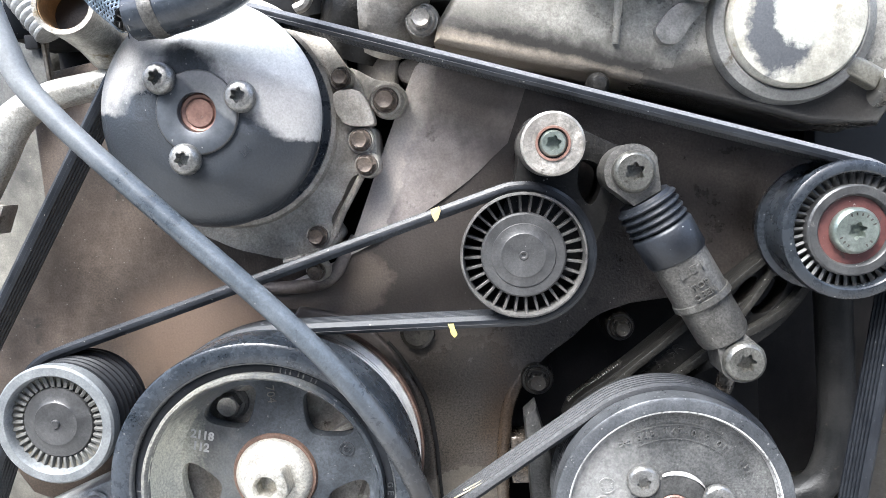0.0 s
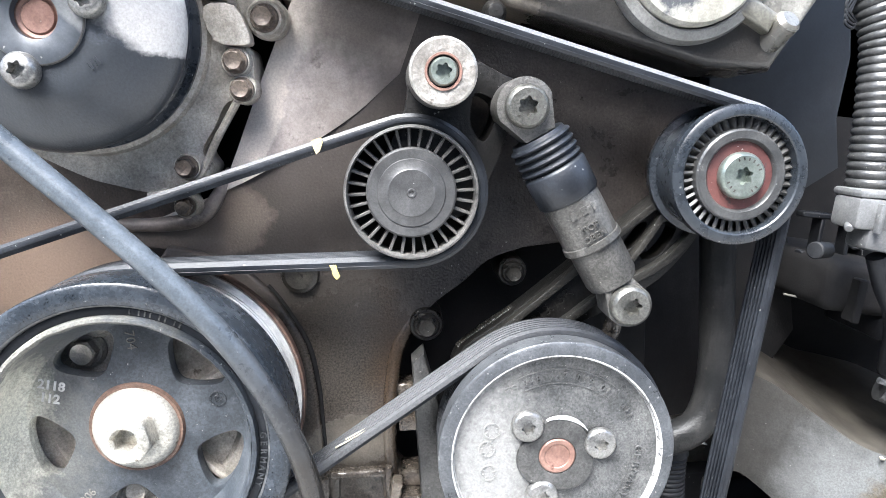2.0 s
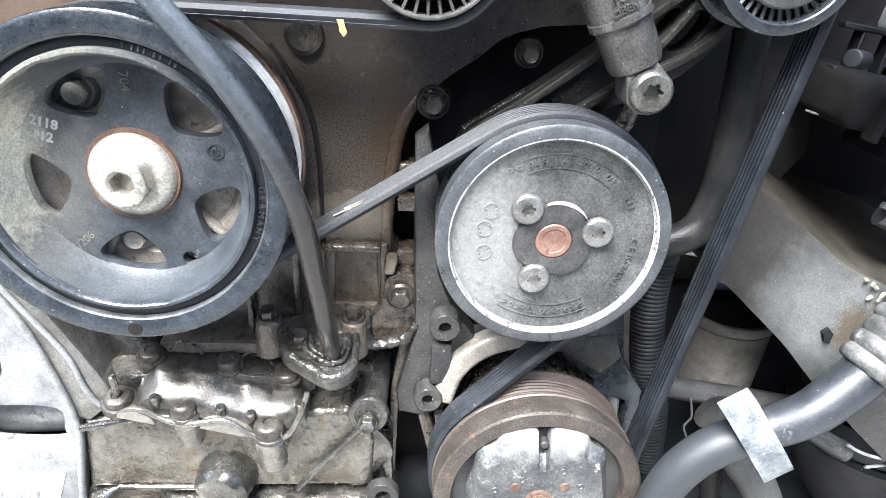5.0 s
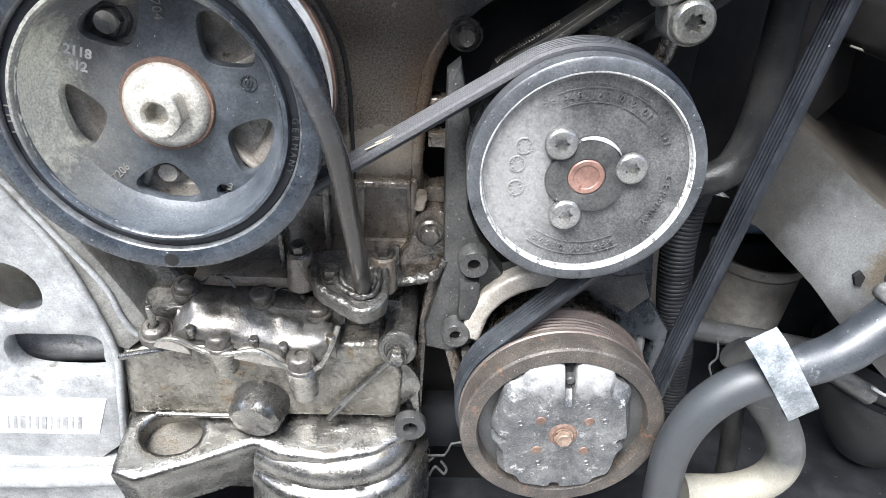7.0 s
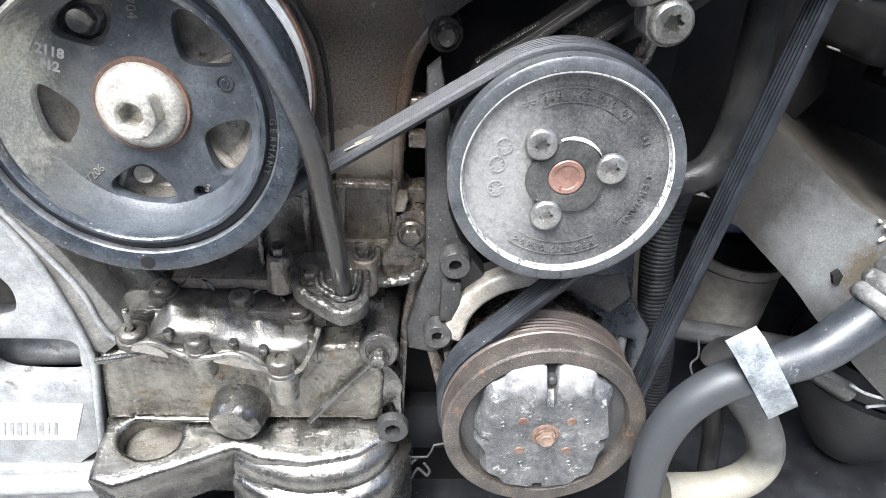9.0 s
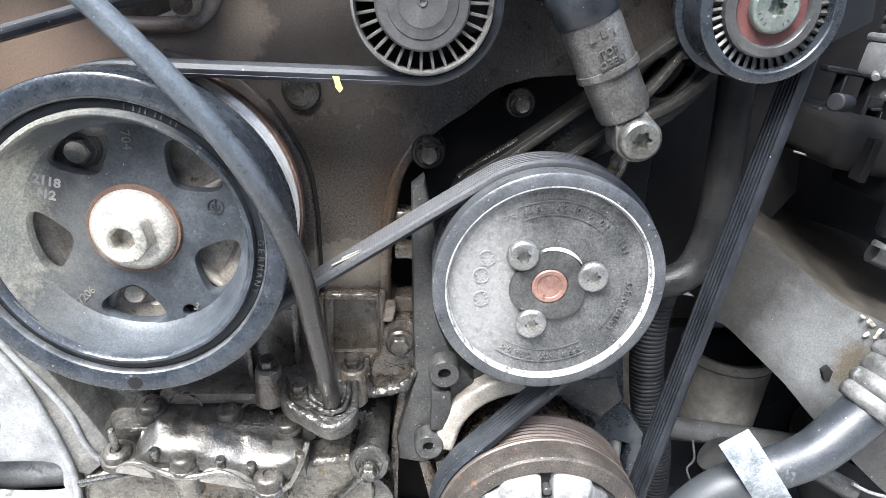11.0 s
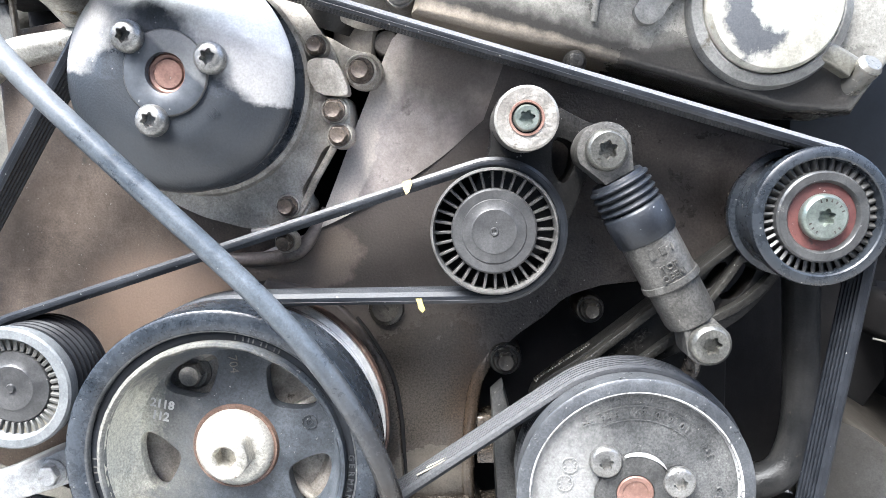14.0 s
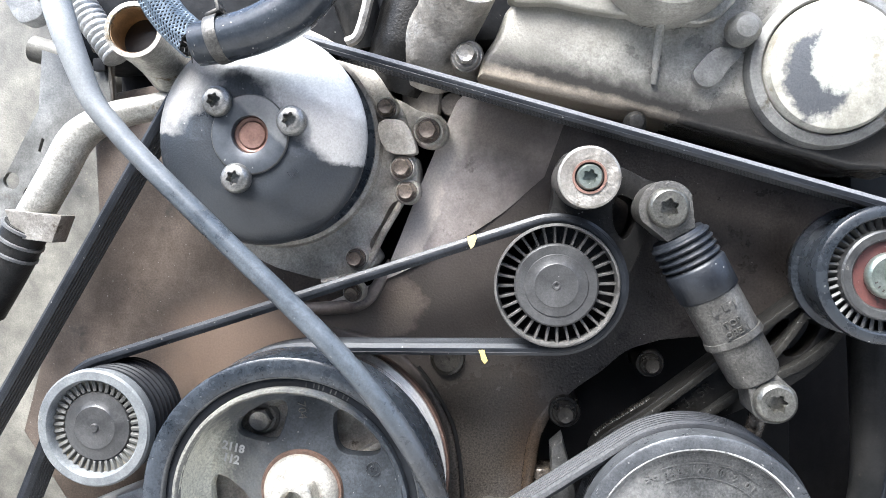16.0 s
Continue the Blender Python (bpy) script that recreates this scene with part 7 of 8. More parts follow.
for k in range(16):
    mx = -0.118 + 0.0052 * k
    block(marks, (mx, 0.4165 + rng.uniform(-0.003, 0.003), 0.7365 - 0.27 * (mx + 0.118)), (rng.uniform(0.0008, 0.003), rng.uniform(0.001, 0.004), 0.004), (20, 16, rng.uniform(-30, 30)), bevel=0.0004, seg=1)
tagged(part("raised_marks", marks, CAST_SILVER, oil, "worn raised marks"), kind="stuff")
LOAF = mat("wet_smooth_casting", (0.085, 0.080, 0.071), (0.210, 0.203, 0.187), (0.3, 0.44), metal=0.8, c3=(0.060, 0.052, 0.040), amount=0.26, spots=90, big=40, bump=0.16, fine=800, grain=0.0007, fmix=0.3, wave=0.05, flecks=0.05)
part("body", lumpy(topo, 0.0005, 0.010, 0.004, 2), LOAF, oil, "rounded wet casting")
part("rear_ledge", lumpy(slab([(-0.142, 0.445), (-0.016, 0.445), (-0.012, 0.420), (-0.030, 0.410), (-0.140, 0.410), (-0.150, 0.425)], 0.7310, 0.02, bevel=0.003, tilt=6, pivot=(0.43, 0.731)), 0.0006, 0.007, 0.005, 2), WET_CAST, oil, "dark oily ledge behind the loaf")
for ax_, az_ in ((-0.098, 0.7425), (-0.052, 0.7350)):
    part("arc_mark", hose([(ax_ - 0.010, 0.424, az_ - 0.0015), (ax_ - 0.003, 0.426, az_ + 0.0025), (ax_ + 0.006, 0.425, az_ + 0.0010), (ax_ + 0.012, 0.422, az_ - 0.0045)], 0.0011, seg=8), CAST_SILVER, oil, "curved cast ridge")
for hx, hz, hr in ((-0.1215, 0.7095, 0.0115), (-0.0655, 0.7000, 0.0165)):
    part("half_moon", plate([(hx + hr * math.cos(radians(q)), hz + 0.62 * hr * math.sin(radians(q)) - 0.24 * hr * math.cos(radians(q))) for q in range(0, 181, 12)], 0.3875, 0.3960, bevel=0.0012), CAST_GREY, oil, "half-round flange plate")
rim = [(-0.136, 0.390, 0.712), (-0.121, 0.389, 0.7185), (-0.108, 0.389, 0.712), (-0.096, 0.388, 0.7075), (-0.084, 0.387, 0.7085), (-0.066, 0.387, 0.7110), (-0.050, 0.387, 0.7000), (-0.038, 0.387, 0.6945), (-0.026, 0.388, 0.699), (-0.018, 0.390, 0.713), (-0.0135, 0.396, 0.727)]
part("wavy_flange", lumpy(hose(rim, 0.0019, seg=10), 0.0003, 0.004), POST_MET, oil, "bright wavy flange edge")
wall_mat = mat("tan_stained_alloy", (0.105, 0.094, 0.075), (0.215, 0.202, 0.172), (0.18, 0.36), metal=0.6, wave=0.5, big=32, c3=(0.15, 0.108, 0.062), amount=0.28, spots=26, bump=0.45, fine=900, fmix=0.3, coat=0.3)
part("front_wall", plate([(-0.166, 0.692), (-0.118, 0.702), (-0.088, 0.710), (-0.060, 0.705), (-0.016, 0.702), (0.012, 0.706), (0.024, 0.696), (0.030, 0.676), (0.028, 0.634), (-0.172, 0.632)], 0.4080, 0.432, bevel=0.006, seg=4), wall_mat, oil, "tan stained wall below the flange")
part("seam", lumpy(hose([(-0.150, 0.4070, 0.6350), (-0.120, 0.4065, 0.6352), (-0.092, 0.4068, 0.6352)], 0.0022, seg=10), 0.0006, 0.004), CAST_SILVER, oil, "bright cast seam")
part("long_rib", hose([(-0.1620, 0.398, 0.6950), (-0.145, 0.396, 0.700), (-0.118, 0.394, 0.7075), (-0.100, 0.394, 0.708)], 0.0026, seg=10), CAST_SILVER, oil, "bright rib")
part("upper_rib", hose([(-0.150, 0.408, 0.7140), (-0.12, 0.408, 0.7145)], 0.0018, seg=8), CAST_SILVER, oil)
for bx, by, bz, L, r in ((-0.0925, 0.396, 0.7135, 0.030, 0.0098), (-0.0385, 0.392, 0.7005, 0.034, 0.0108)):
    post_ = part("post", rod(bmesh.new(), (bx, by, bz - 0.004), (bx, by + 0.006, bz - L), r, r * 0.9, seg=30, chamfer=0.002), POST_MET, oil, "round cast post")
    bm = bmesh.new()
    lathe(bm, [(0, 0), (r, 0), (r * 1.06, 0.001), (r * 1.0, 0.0024), (r * 0.90, 0.0030), (r * 0.90, 0.0085), (r * 0.80, 0.0108), (r * 0.60, 0.0120), (r * 0.34, 0.0122), (r * 0.30, 0.0108), (0, 0.0106)], facing((bx, by, bz - 0.004), (0, -0.22, 0.97)), 30)
    part("bolt", bm, BOLT_DIRTY, post_, "dark round bolt head")
for bx, by, bz, r in ((-0.1345, 0.398, 0.7180, 0.0085), (-0.1180, 0.418, 0.7395, 0.0074), (-0.0680, 0.418, 0.7335, 0.0072), (-0.0300, 0.418, 0.7250, 0.0080)):
    bm = bmesh.new()
    lathe(bm, [(0, -0.006), (r * 1.30, -0.006), (r * 1.34, -0.0050), (r * 1.34, -0.0006), (r * 1.24, 0.0004), (r * 1.06, 0.0006), (r * 1.04, 0.0034), (r * 0.96, 0.0048), (r * 0.78, 0.0056), (r * 0.44, 0.0060), (r * 0.38, 0.0048), (0, 0.0046)], facing((bx, by, bz), (0, -0.3, 0.95)), 26)
    part("bolt", bm, BOLT_DIRTY, oil, "dark domed bolt head on a washer")
part("stud", rod(bmesh.new(), (-0.1340, 0.396, 0.724), (-0.1345, 0.394, 0.740), 0.0024, seg=12), CAST_SILVER, oil)
for px_, pz_ in ((-0.1095, 0.7260), (-0.0690, 0.7185), (-0.0500, 0.7140), (-0.0180, 0.7225)):
    part("pin", rod(bmesh.new(), (px_, 0.394, pz_ - 0.009), (px_, 0.392, pz_), 0.0033, seg=16), CAST_SILVER, oil)

# pale alloy bracket below the guide pulley
ab = thing("alternator_bracket", (-0.25, 0.43, 0.83), "pale dusty alloy bracket arm with bolts", "bracket")
part("arm", plate(strip([(-0.31, 0.808), (-0.278, 0.829), (-0.238, 0.846), (-0.205, 0.858)], 0.022), 0.424, 0.440, bevel=0.002), CAST_WHITE, ab, "pale alloy arm")
part("lower_arm", plate(strip([(-0.30, 0.790), (-0.250, 0.806), (-0.215, 0.812)], 0.020), 0.428, 0.440, bevel=0.002), CAST_WHITE, ab, "pale alloy arm")
for bx, bz, r in ((-0.2385, 0.8425, 0.0062), (-0.2720, 0.830, 0.0085)):
    part("bolt", hex_head(bmesh.new(), (bx, 0.4245, bz), r, 0.0085, star=True, flange=1.45), CAST_GREY, ab, "dusty pale bolt")

# pale alloy arm and beam at the left
ARM_GREY = mat("dirty_arm_alloy", (0.150, 0.145, 0.132), (0.270, 0.263, 0.244), (0.26, 0.42), metal=0.6, c3=(0.13, 0.105, 0.070), amount=0.3, spots=24, big=20, bump=0.5, fmix=0.25, wave=0.2)
armL = thing("engine_mount_arm", (-0.19, 0.41, 0.68), "grey alloy mount arm with bright ridges", "mount arm")
pan_face = [(-0.226, 0.826), (-0.208, 0.806), (-0.185, 0.765), (-0.168, 0.696), (-0.160, 0.694), (-0.140, 0.712), (-0.150, 0.735), (-0.185, 0.80), (-0.200, 0.826)]
part("web", plate(pan_face, 0.4065, 0.440, bevel=0.002), ARM_GREY, armL, "dull grey web")
part("lower_web", plate([(-0.172, 0.696), (-0.180, 0.600), (-0.170, 0.572), (-0.150, 0.600), (-0.142, 0.634), (-0.118, 0.634), (-0.095, 0.640), (-0.108, 0.690), (-0.112, 0.706)], 0.422, 0.440, bevel=0.002), ARM_GREY, armL, "oily lower web")
part("ridge", hose([(-0.222, 0.4070, 0.826), (-0.210, 0.4060, 0.806), (-0.187, 0.4055, 0.766), (-0.169, 0.4050, 0.697), (-0.173, 0.4055, 0.650), (-0.179, 0.4060, 0.602)], 0.0026, seg=14), CAST_WHITE, armL, "bright ridge")
part("inner_ridge", hose([(-0.215, 0.4055, 0.828), (-0.192, 0.4055, 0.790), (-0.166, 0.4055, 0.7480), (-0.158, 0.4055, 0.7210), (-0.149, 0.4050, 0.7075), (-0.132, 0.4050, 0.7060), (-0.115, 0.4040, 0.7075)], 0.0020, seg=10), CAST_WHITE, armL)
lugL = thing("mount_lug", (-0.225, 0.405, 0.853), "pale alloy lug with a big hexagon bolt", "bracket")
part("strap", lumpy(plate(smooth_outline([(-0.300, 0.840), (-0.255, 0.8535), (-0.208, 0.8715), (-0.180, 0.880), (-0.176, 0.862), (-0.211, 0.8470), (-0.246, 0.8365), (-0.300, 0.822)], 3), 0.4030, 0.4200, bevel=0.0025), 0.0004, 0.01, 0.008, 2), CAST_WHITE, lugL, "pale cast strap")
part("bolt", hex_head(bmesh.new(), (-0.2205, 0.4030, 0.8548), 0.0066, 0.0075, flange=1.36), CAST_WHITE, lugL, "pale dusty hexagon bolt")
BX, BZ = -0.2450, 0.5665
beam = thing("alloy_cross_beam", (-0.26, 0.42, 0.66), "pale alloy cross beam with slotted holes", "beam")
outl = [(-0.40, 0.856), (-0.262, 0.834), (-0.228, 0.826), (-0.214, 0.806), (-0.190, 0.766), (-0.172, 0.697), (-0.176, 0.650), (-0.182, 0.600), (-0.20, 0.585), (-0.40, 0.580)]
slot = smooth_outline([(-0.240, 0.700), (-0.247, 0.688), (-0.242, 0.674), (-0.225, 0.668), (-0.185, 0.669), (-0.181, 0.684), (-0.183, 0.700), (-0.215, 0.702)], 4)
hole = circle(-0.2340, 0.736, 0.0225, 28)
part("face", plate(outl, 0.410, 0.424, [slot, hole], bevel=0.003), CAST_WHITE, beam, "pale smooth alloy face")
part("fold", hose([(-0.40, 0.398, 0.572), (-0.20, 0.398, 0.578), (-0.175, 0.398, 0.590)], 0.008, seg=14), CAST_WHITE, beam)
part("lower_face", plate([(-0.40, 0.585), (-0.19, 0.585), (-0.165, 0.560), (-0.15, 0.50), (-0.40, 0.50)], 0.404, 0.424, bevel=0.004), CAST_WHITE, beam)
lettering(["070"], (BX, 0.4036, BZ), 0.016, beam, CAST_WHITE, depth=0.0008, label="raised cast number")
part("inner_tube", hose([(-0.257, 0.456, 0.672), (-0.16, 0.456, 0.676)], 0.024, seg=30), CAST_WHITE, beam, "round tube behind the slot")
st = part("sticker", plate([(-0.40, 0.646), (-0.186, 0.6455), (-0.198, 0.611), (-0.40, 0.608)], 0.4094, 0.4099, bevel=0), LABEL, beam, "white sticker with worn bars")
for k in range(11):
    bm = bmesh.new()
    block(bm, (-0.262 + 0.0052 * k, 0.4092, 0.6215), (0.0012 + 0.0011 * (k % 3), 0.0003, 0.013), (0, 14, 0), bevel=0)
    part("bar", bm, INK, st)

# ---- compressor and pump bracket ----
bk = thing("pump_bracket", (0.07, 0.43, 0.70), "dark cast pump bracket with bolt eyes", "bracket")
o = [(0.052, 0.888), (0.060, 0.895), (0.068, 0.860), (0.070, 0.80), (0.080, 0.775), (0.098, 0.750), (0.140, 0.760), (0.180, 0.752), (0.196, 0.755), (0.204, 0.735), (0.190, 0.720), (0.160, 0.738), (0.120, 0.741), (0.096, 0.728), (0.084, 0.708), (0.080, 0.690), (0.064, 0.682), (0.046, 0.686), (0.044, 0.705), (0.056, 0.755), (0.054, 0.80)]
part("frame", plate(o, 0.428, 0.446, bevel=0.003), IRON, bk, "dark cast frame")
part("bright_arm", plate(strip([(0.076, 0.700), (0.084, 0.726), (0.101, 0.744), (0.126, 0.754), (0.156, 0.757)], 0.0155), 0.4185, 0.432, bevel=0.0045, seg=4), HOUSING, bk, "bright worn arm")
bm = bmesh.new()
block(bm, (0.074, 0.424, 0.733), (0.014, 0.010, 0.032), (0, 0, 0), bevel=0.002)
part("pad", bm, IRON, bk)
for ex, ez, r in ((0.0755, 0.7645, 0.0105), (0.0665, 0.7055, 0.0100)):
    eye_ = part("bolt_eye", rev([(0.0042, 0.420), (0.0044, 0.4165), (r * 0.9, 0.4160), (r, 0.4175), (r * 1.05, 0.43)], ex, ez, 32), IRON, bk, "alloy eye with a dark hole")
    part("eye_hole", rev([(0.0, 0.4210), (0.0046, 0.4210)], ex, ez, 20), DARK, eye_)
part("strut", plate([(0.060, 0.682), (0.068, 0.684), (0.086, 0.625), (0.092, 0.60), (0.080, 0.60)], 0.430, 0.444, bevel=0.002), CAST_OIL, bk)
part("strut", plate([(0.0725, 0.680), (0.079, 0.682), (0.083, 0.640), (0.079, 0.640)], 0.432, 0.440, bevel=0.001), CAST_GREY, bk)
single("side_plate", plate([(0.040, 0.70), (0.050, 0.768), (0.056, 0.768), (0.046, 0.69), (0.044, 0.60), (0.040, 0.60)], 0.436, 0.445, bevel=0.001), CAST_OIL, (0.045, 0.44, 0.66), "thin dark edge plate", "plate")
rb = thing("compressor_bracket", (0.20, 0.44, 0.70), "black oily compressor bracket", "bracket")
part("frame", plate([(0.160, 0.765), (0.200, 0.772), (0.206, 0.730), (0.224, 0.705), (0.224, 0.650), (0.214, 0.650), (0.214, 0.695), (0.202, 0.700), (0.200, 0.660), (0.190, 0.660), (0.186, 0.715), (0.16, 0.735)], 0.430, 0.450, bevel=0.002), BLACK_PAINT, rb, "black oily frame")
part("rod", rod(bmesh.new(), (0.2065, 0.438, 0.70), (0.209, 0.438, 0.64), 0.0045), GREY_PLASTIC, rb)

clip = thing("spring_clip", (0.052, 0.42, 0.58), "small bent grey wire clip", "clip")
part("loop", hose([(0.0555, 0.42, 0.582), (0.050, 0.42, 0.574), (0.0480, 0.42, 0.564), (0.0520, 0.42, 0.560), (0.0545, 0.42, 0.566), (0.0575, 0.42, 0.571), (0.0620, 0.42, 0.566), (0.0650, 0.42, 0.563), (0.0665, 0.42, 0.569), (0.062, 0.42, 0.577)], 0.0011, seg=8, per=5), IRON, clip)
part("strip", hose([(0.0480, 0.42, 0.5835), (0.064, 0.42, 0.584), (0.067, 0.42, 0.590), (0.069, 0.42, 0.597), (0.078, 0.42, 0.599)], 0.0010, seg=8, smooth=False), IRON, clip)
bm = bmesh.new()
block(bm, (0.10, 0.52, 0.565), (0.30, 0.10, 0.05), bevel=0.004)
single("front_axle_beam", bm, DARK_PLASTIC, (0.10, 0.52, 0.54), "dark cross member under the engine", "beam")

# ---- right side ----
single("curved_pipe", hose([(0.252, 0.452, 0.985), (0.2540, 0.450, 0.945), (0.2550, 0.450, 0.9126), (0.2560, 0.450, 0.8702), (0.2507, 0.448, 0.8400), (0.2376, 0.446, 0.8225), (0.205, 0.448, 0.812)], 0.0112, seg=24), HOSE_DARK, (0.25, 0.45, 0.82), "dark bent rubber hose behind the belt", "hose")
single("thin_pipe", hose([(0.176, 0.41, 0.930), (0.172, 0.415, 0.905), (0.168, 0.425, 0.885), (0.168, 0.44, 0.86)], 0.0052, seg=16), CAST_OIL, (0.17, 0.42, 0.89), "thin dirty pipe below the damper", "pipe")
rc = thing("ribbed_conduit", (0.24, 0.47, 0.70), "black plastic corrugated cable conduit", "conduit")
part("conduit", hose([(0.234, 0.47, 0.800), (0.232, 0.468, 0.760), (0.238, 0.466, 0.710), (0.252, 0.468, 0.660), (0.258, 0.47, 0.60)], 0.0118, seg=22, ripple=0.0013, pitch=0.0034), DARK_PLASTIC, rc)
part("end_cuff", hose([(0.2345, 0.470, 0.815), (0.2335, 0.4695, 0.795)], 0.0138, seg=24), DARK_PLASTIC, rc, "smooth black cuff")

HX, HZ = 0.3628, 0.7453
HY = 0.478 - 0.39 * (HX - 0.29)
rail = thing("chassis_rail", (0.40, 0.50, 0.76), "dusty pale steel chassis rail with a square hole", "chassis rail")
crease = [(0.282, 0.482, 0.852), (0.307, 0.471, 0.8430), (0.334, 0.461, 0.8225), (0.361, 0.450, 0.8020), (0.384, 0.441, 0.7930), (0.43, 0.424, 0.775), (0.50, 0.397, 0.740)]
under = [(0.284, 0.480, 0.772), (0.297, 0.475, 0.7665), (0.338, 0.459, 0.7300), (0.365, 0.449, 0.7015), (0.40, 0.435, 0.668), (0.44, 0.420, 0.635), (0.50, 0.397, 0.590)]
skin, lid = [], []
for c, u_ in zip(spline(crease, 5), spline(under, 5)):
    back = Vector((0.045, 0.17, 0.020))
    front_pts = [u_ + Vector((0.03, 0.16, -0.004)), u_ + Vector((0.004, 0.012, -0.001)), u_, u_.lerp(c, 0.06) + Vector((0, -0.001, 0)), u_.lerp(c, 0.5) + Vector((0, -0.0015, 0)), u_.lerp(c, 0.9) + Vector((0, -0.001, 0)), c]
    skin.append(front_pts)
    lid.append([c, c + Vector((0.0012, 0.005, 0.0014)), c + Vector((0.004, 0.014, 0.0020)), c + back * 0.5, c + back])
part("side_face", lumpy(loft(skin, False), 0.0006, 0.03, 0.02, 1), CHASSIS, rail, "pale scuffed steel side")
part("top_face", loft(lid, False), RAIL_TOP, rail, "brown dusty top")
part("square_hole", plate([(HX - 0.0042, HZ + 0.0015), (HX - 0.0010, HZ + 0.0062), (HX + 0.0038, HZ + 0.0015), (HX + 0.0030, HZ - 0.0068), (HX - 0.0012, HZ - 0.0062)], HY - 0.0040, HY + 0.003, bevel=0), DARK, rail, "dark square hole")

big = thing("radiator_hose", (0.26, 0.365, 0.73), "thick grey rubber radiator hose with metal clip", "hose")
part("hose", hose([(0.226, 0.372, 0.560), (0.219, 0.366, 0.610), (0.2160, 0.362, 0.655), (0.224, 0.360, 0.690), (0.243, 0.360, 0.713), (0.272, 0.360, 0.728), (0.300, 0.362, 0.7390), (0.320, 0.366, 0.7530), (0.336, 0.369, 0.769), (0.352, 0.373, 0.792)], [0.0125, 0.0125, 0.0125, 0.0128, 0.0130, 0.0132, 0.0138, 0.0146, 0.0148, 0.0148], seg=32), HOSE_RAD, big)
d = Vector((0.040, 0, -0.056)).normalized()
e = Vector((d.z * -1, 0, d.x))
c0 = Vector((0.2670, 0.345, 0.7285))
bm = bmesh.new()
rings = []
for s, dy in ((-0.0345, 0.012), (-0.033, 0.003), (-0.027, 0.0008), (-0.010, -0.0006), (0.012, -0.0006), (0.027, 0.001), (0.0335, 0.004), (0.0350, 0.014)):
    p = c0 + d * s + Vector((0, dy, 0))
    rings.append([bm.verts.new(p + e * 0.0100), bm.verts.new(p - e * 0.0100), bm.verts.new(p - e * 0.0100 + Vector((0, 0.0016, 0))), bm.verts.new(p + e * 0.0100 + Vector((0, 0.0016, 0)))])
for a_, b_ in zip(rings, rings[1:]):
    for j in range(4):
        bm.faces.new((a_[j], a_[(j + 1) % 4], b_[(j + 1) % 4], b_[j]))
bm.faces.new(rings[0])
bm.faces.new(rings[-1][::-1])
part("clip", bm, CLIP, big, "flat scuffed metal clip")
part("convoluted_cuff", lumpy(hose([(0.334, 0.3688, 0.767), (0.346, 0.371, 0.784), (0.361, 0.375, 0.804), (0.380, 0.382, 0.828), (0.405, 0.390, 0.850)], [0.0160, 0.0175, 0.0180, 0.0178, 0.0172], seg=36, ripple=0.0030, pitch=0.0105), 0.0014, 0.008, 0.006, 2), TORN, big, "pale torn corrugated cuff")
bh = thing("beige_hose", (0.30, 0.40, 0.57), "beige dusty bent hose", "hose")
part("collar", hose([(0.270, 0.4105, 0.7025), (0.281, 0.4085, 0.6895)], 0.0150, seg=26), HOSE_DARK, bh, "dark rubber collar")
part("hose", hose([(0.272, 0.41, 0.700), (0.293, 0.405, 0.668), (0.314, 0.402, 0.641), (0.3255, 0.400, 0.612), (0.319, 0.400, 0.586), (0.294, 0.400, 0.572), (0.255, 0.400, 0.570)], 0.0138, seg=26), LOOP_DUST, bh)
single("black_hose", hose([(0.284, 0.43, 0.69), (0.293, 0.43, 0.630), (0.303, 0.43, 0.565), (0.306, 0.43, 0.51)], 0.0078, seg=20), HOSE_DARK, (0.27, 0.43, 0.55), "black thin hose behind the loop", "hose")
single("frayed_wire", hose([(0.2450, 0.40, 0.722), (0.2475, 0.398, 0.708), (0.2440, 0.398, 0.700), (0.2480, 0.399, 0.690)], 0.0008, seg=6), IRON, (0.246, 0.40, 0.70), "thin frayed wire end", "wire")

# Filler sheet, added to keep the lit ground out of view.
single("under_sheet", slab([(-0.60, 0.36), (0.75, 0.36), (0.75, 1.30), (-0.60, 1.30)], 0.480, 0.01, bevel=0.002), DARK_PLASTIC, (0.1, 0.8, 0.475), "dark filler sheet under the engine", "panel", kind="structure")
# floor panels and fan housing behind
for nm, o, y0, mt, lb_ in (("undertray", [(0.240, 0.775), (0.355, 0.770), (0.360, 0.70), (0.340, 0.55), (0.240, 0.55)], 0.625, BEIGE, "beige dusty underbody panel"),
                           ("lower_shield", [(0.30, 0.70), (0.46, 0.70), (0.50, 0.52), (0.30, 0.50)], 0.60, DARK_PLASTIC, "dark lower splash shield")):
    single(nm, plate(o, y0, y0 + 0.02, bevel=0.003), mt, (o[0][0], y0, o[-1][1]), lb_, "panel")
can = thing("washer_canister", (0.36, 0.56, 0.64), "dusty dark round canister", "canister")
part("body", rod(bmesh.new(), (0.356, 0.573, 0.612), (0.357, 0.573, 0.689), 0.0360, 0.0405, seg=48, chamfer=0.005), CUP, can)
part("rim", rev_up([(0.0385, 0.0), (0.0425, 0.0), (0.0432, 0.0015), (0.0430, 0.0080), (0.0420, 0.0092), (0.0385, 0.0092)], (0.357, 0.573, 0.687), True), CUP, can, "dusty rim")
part("lid", rod(bmesh.new(), (0.357, 0.573, 0.685), (0.357, 0.573, 0.6925), 0.0388, 0.0386, seg=48, chamfer=0.001), DARK, can, "dark sunken lid")
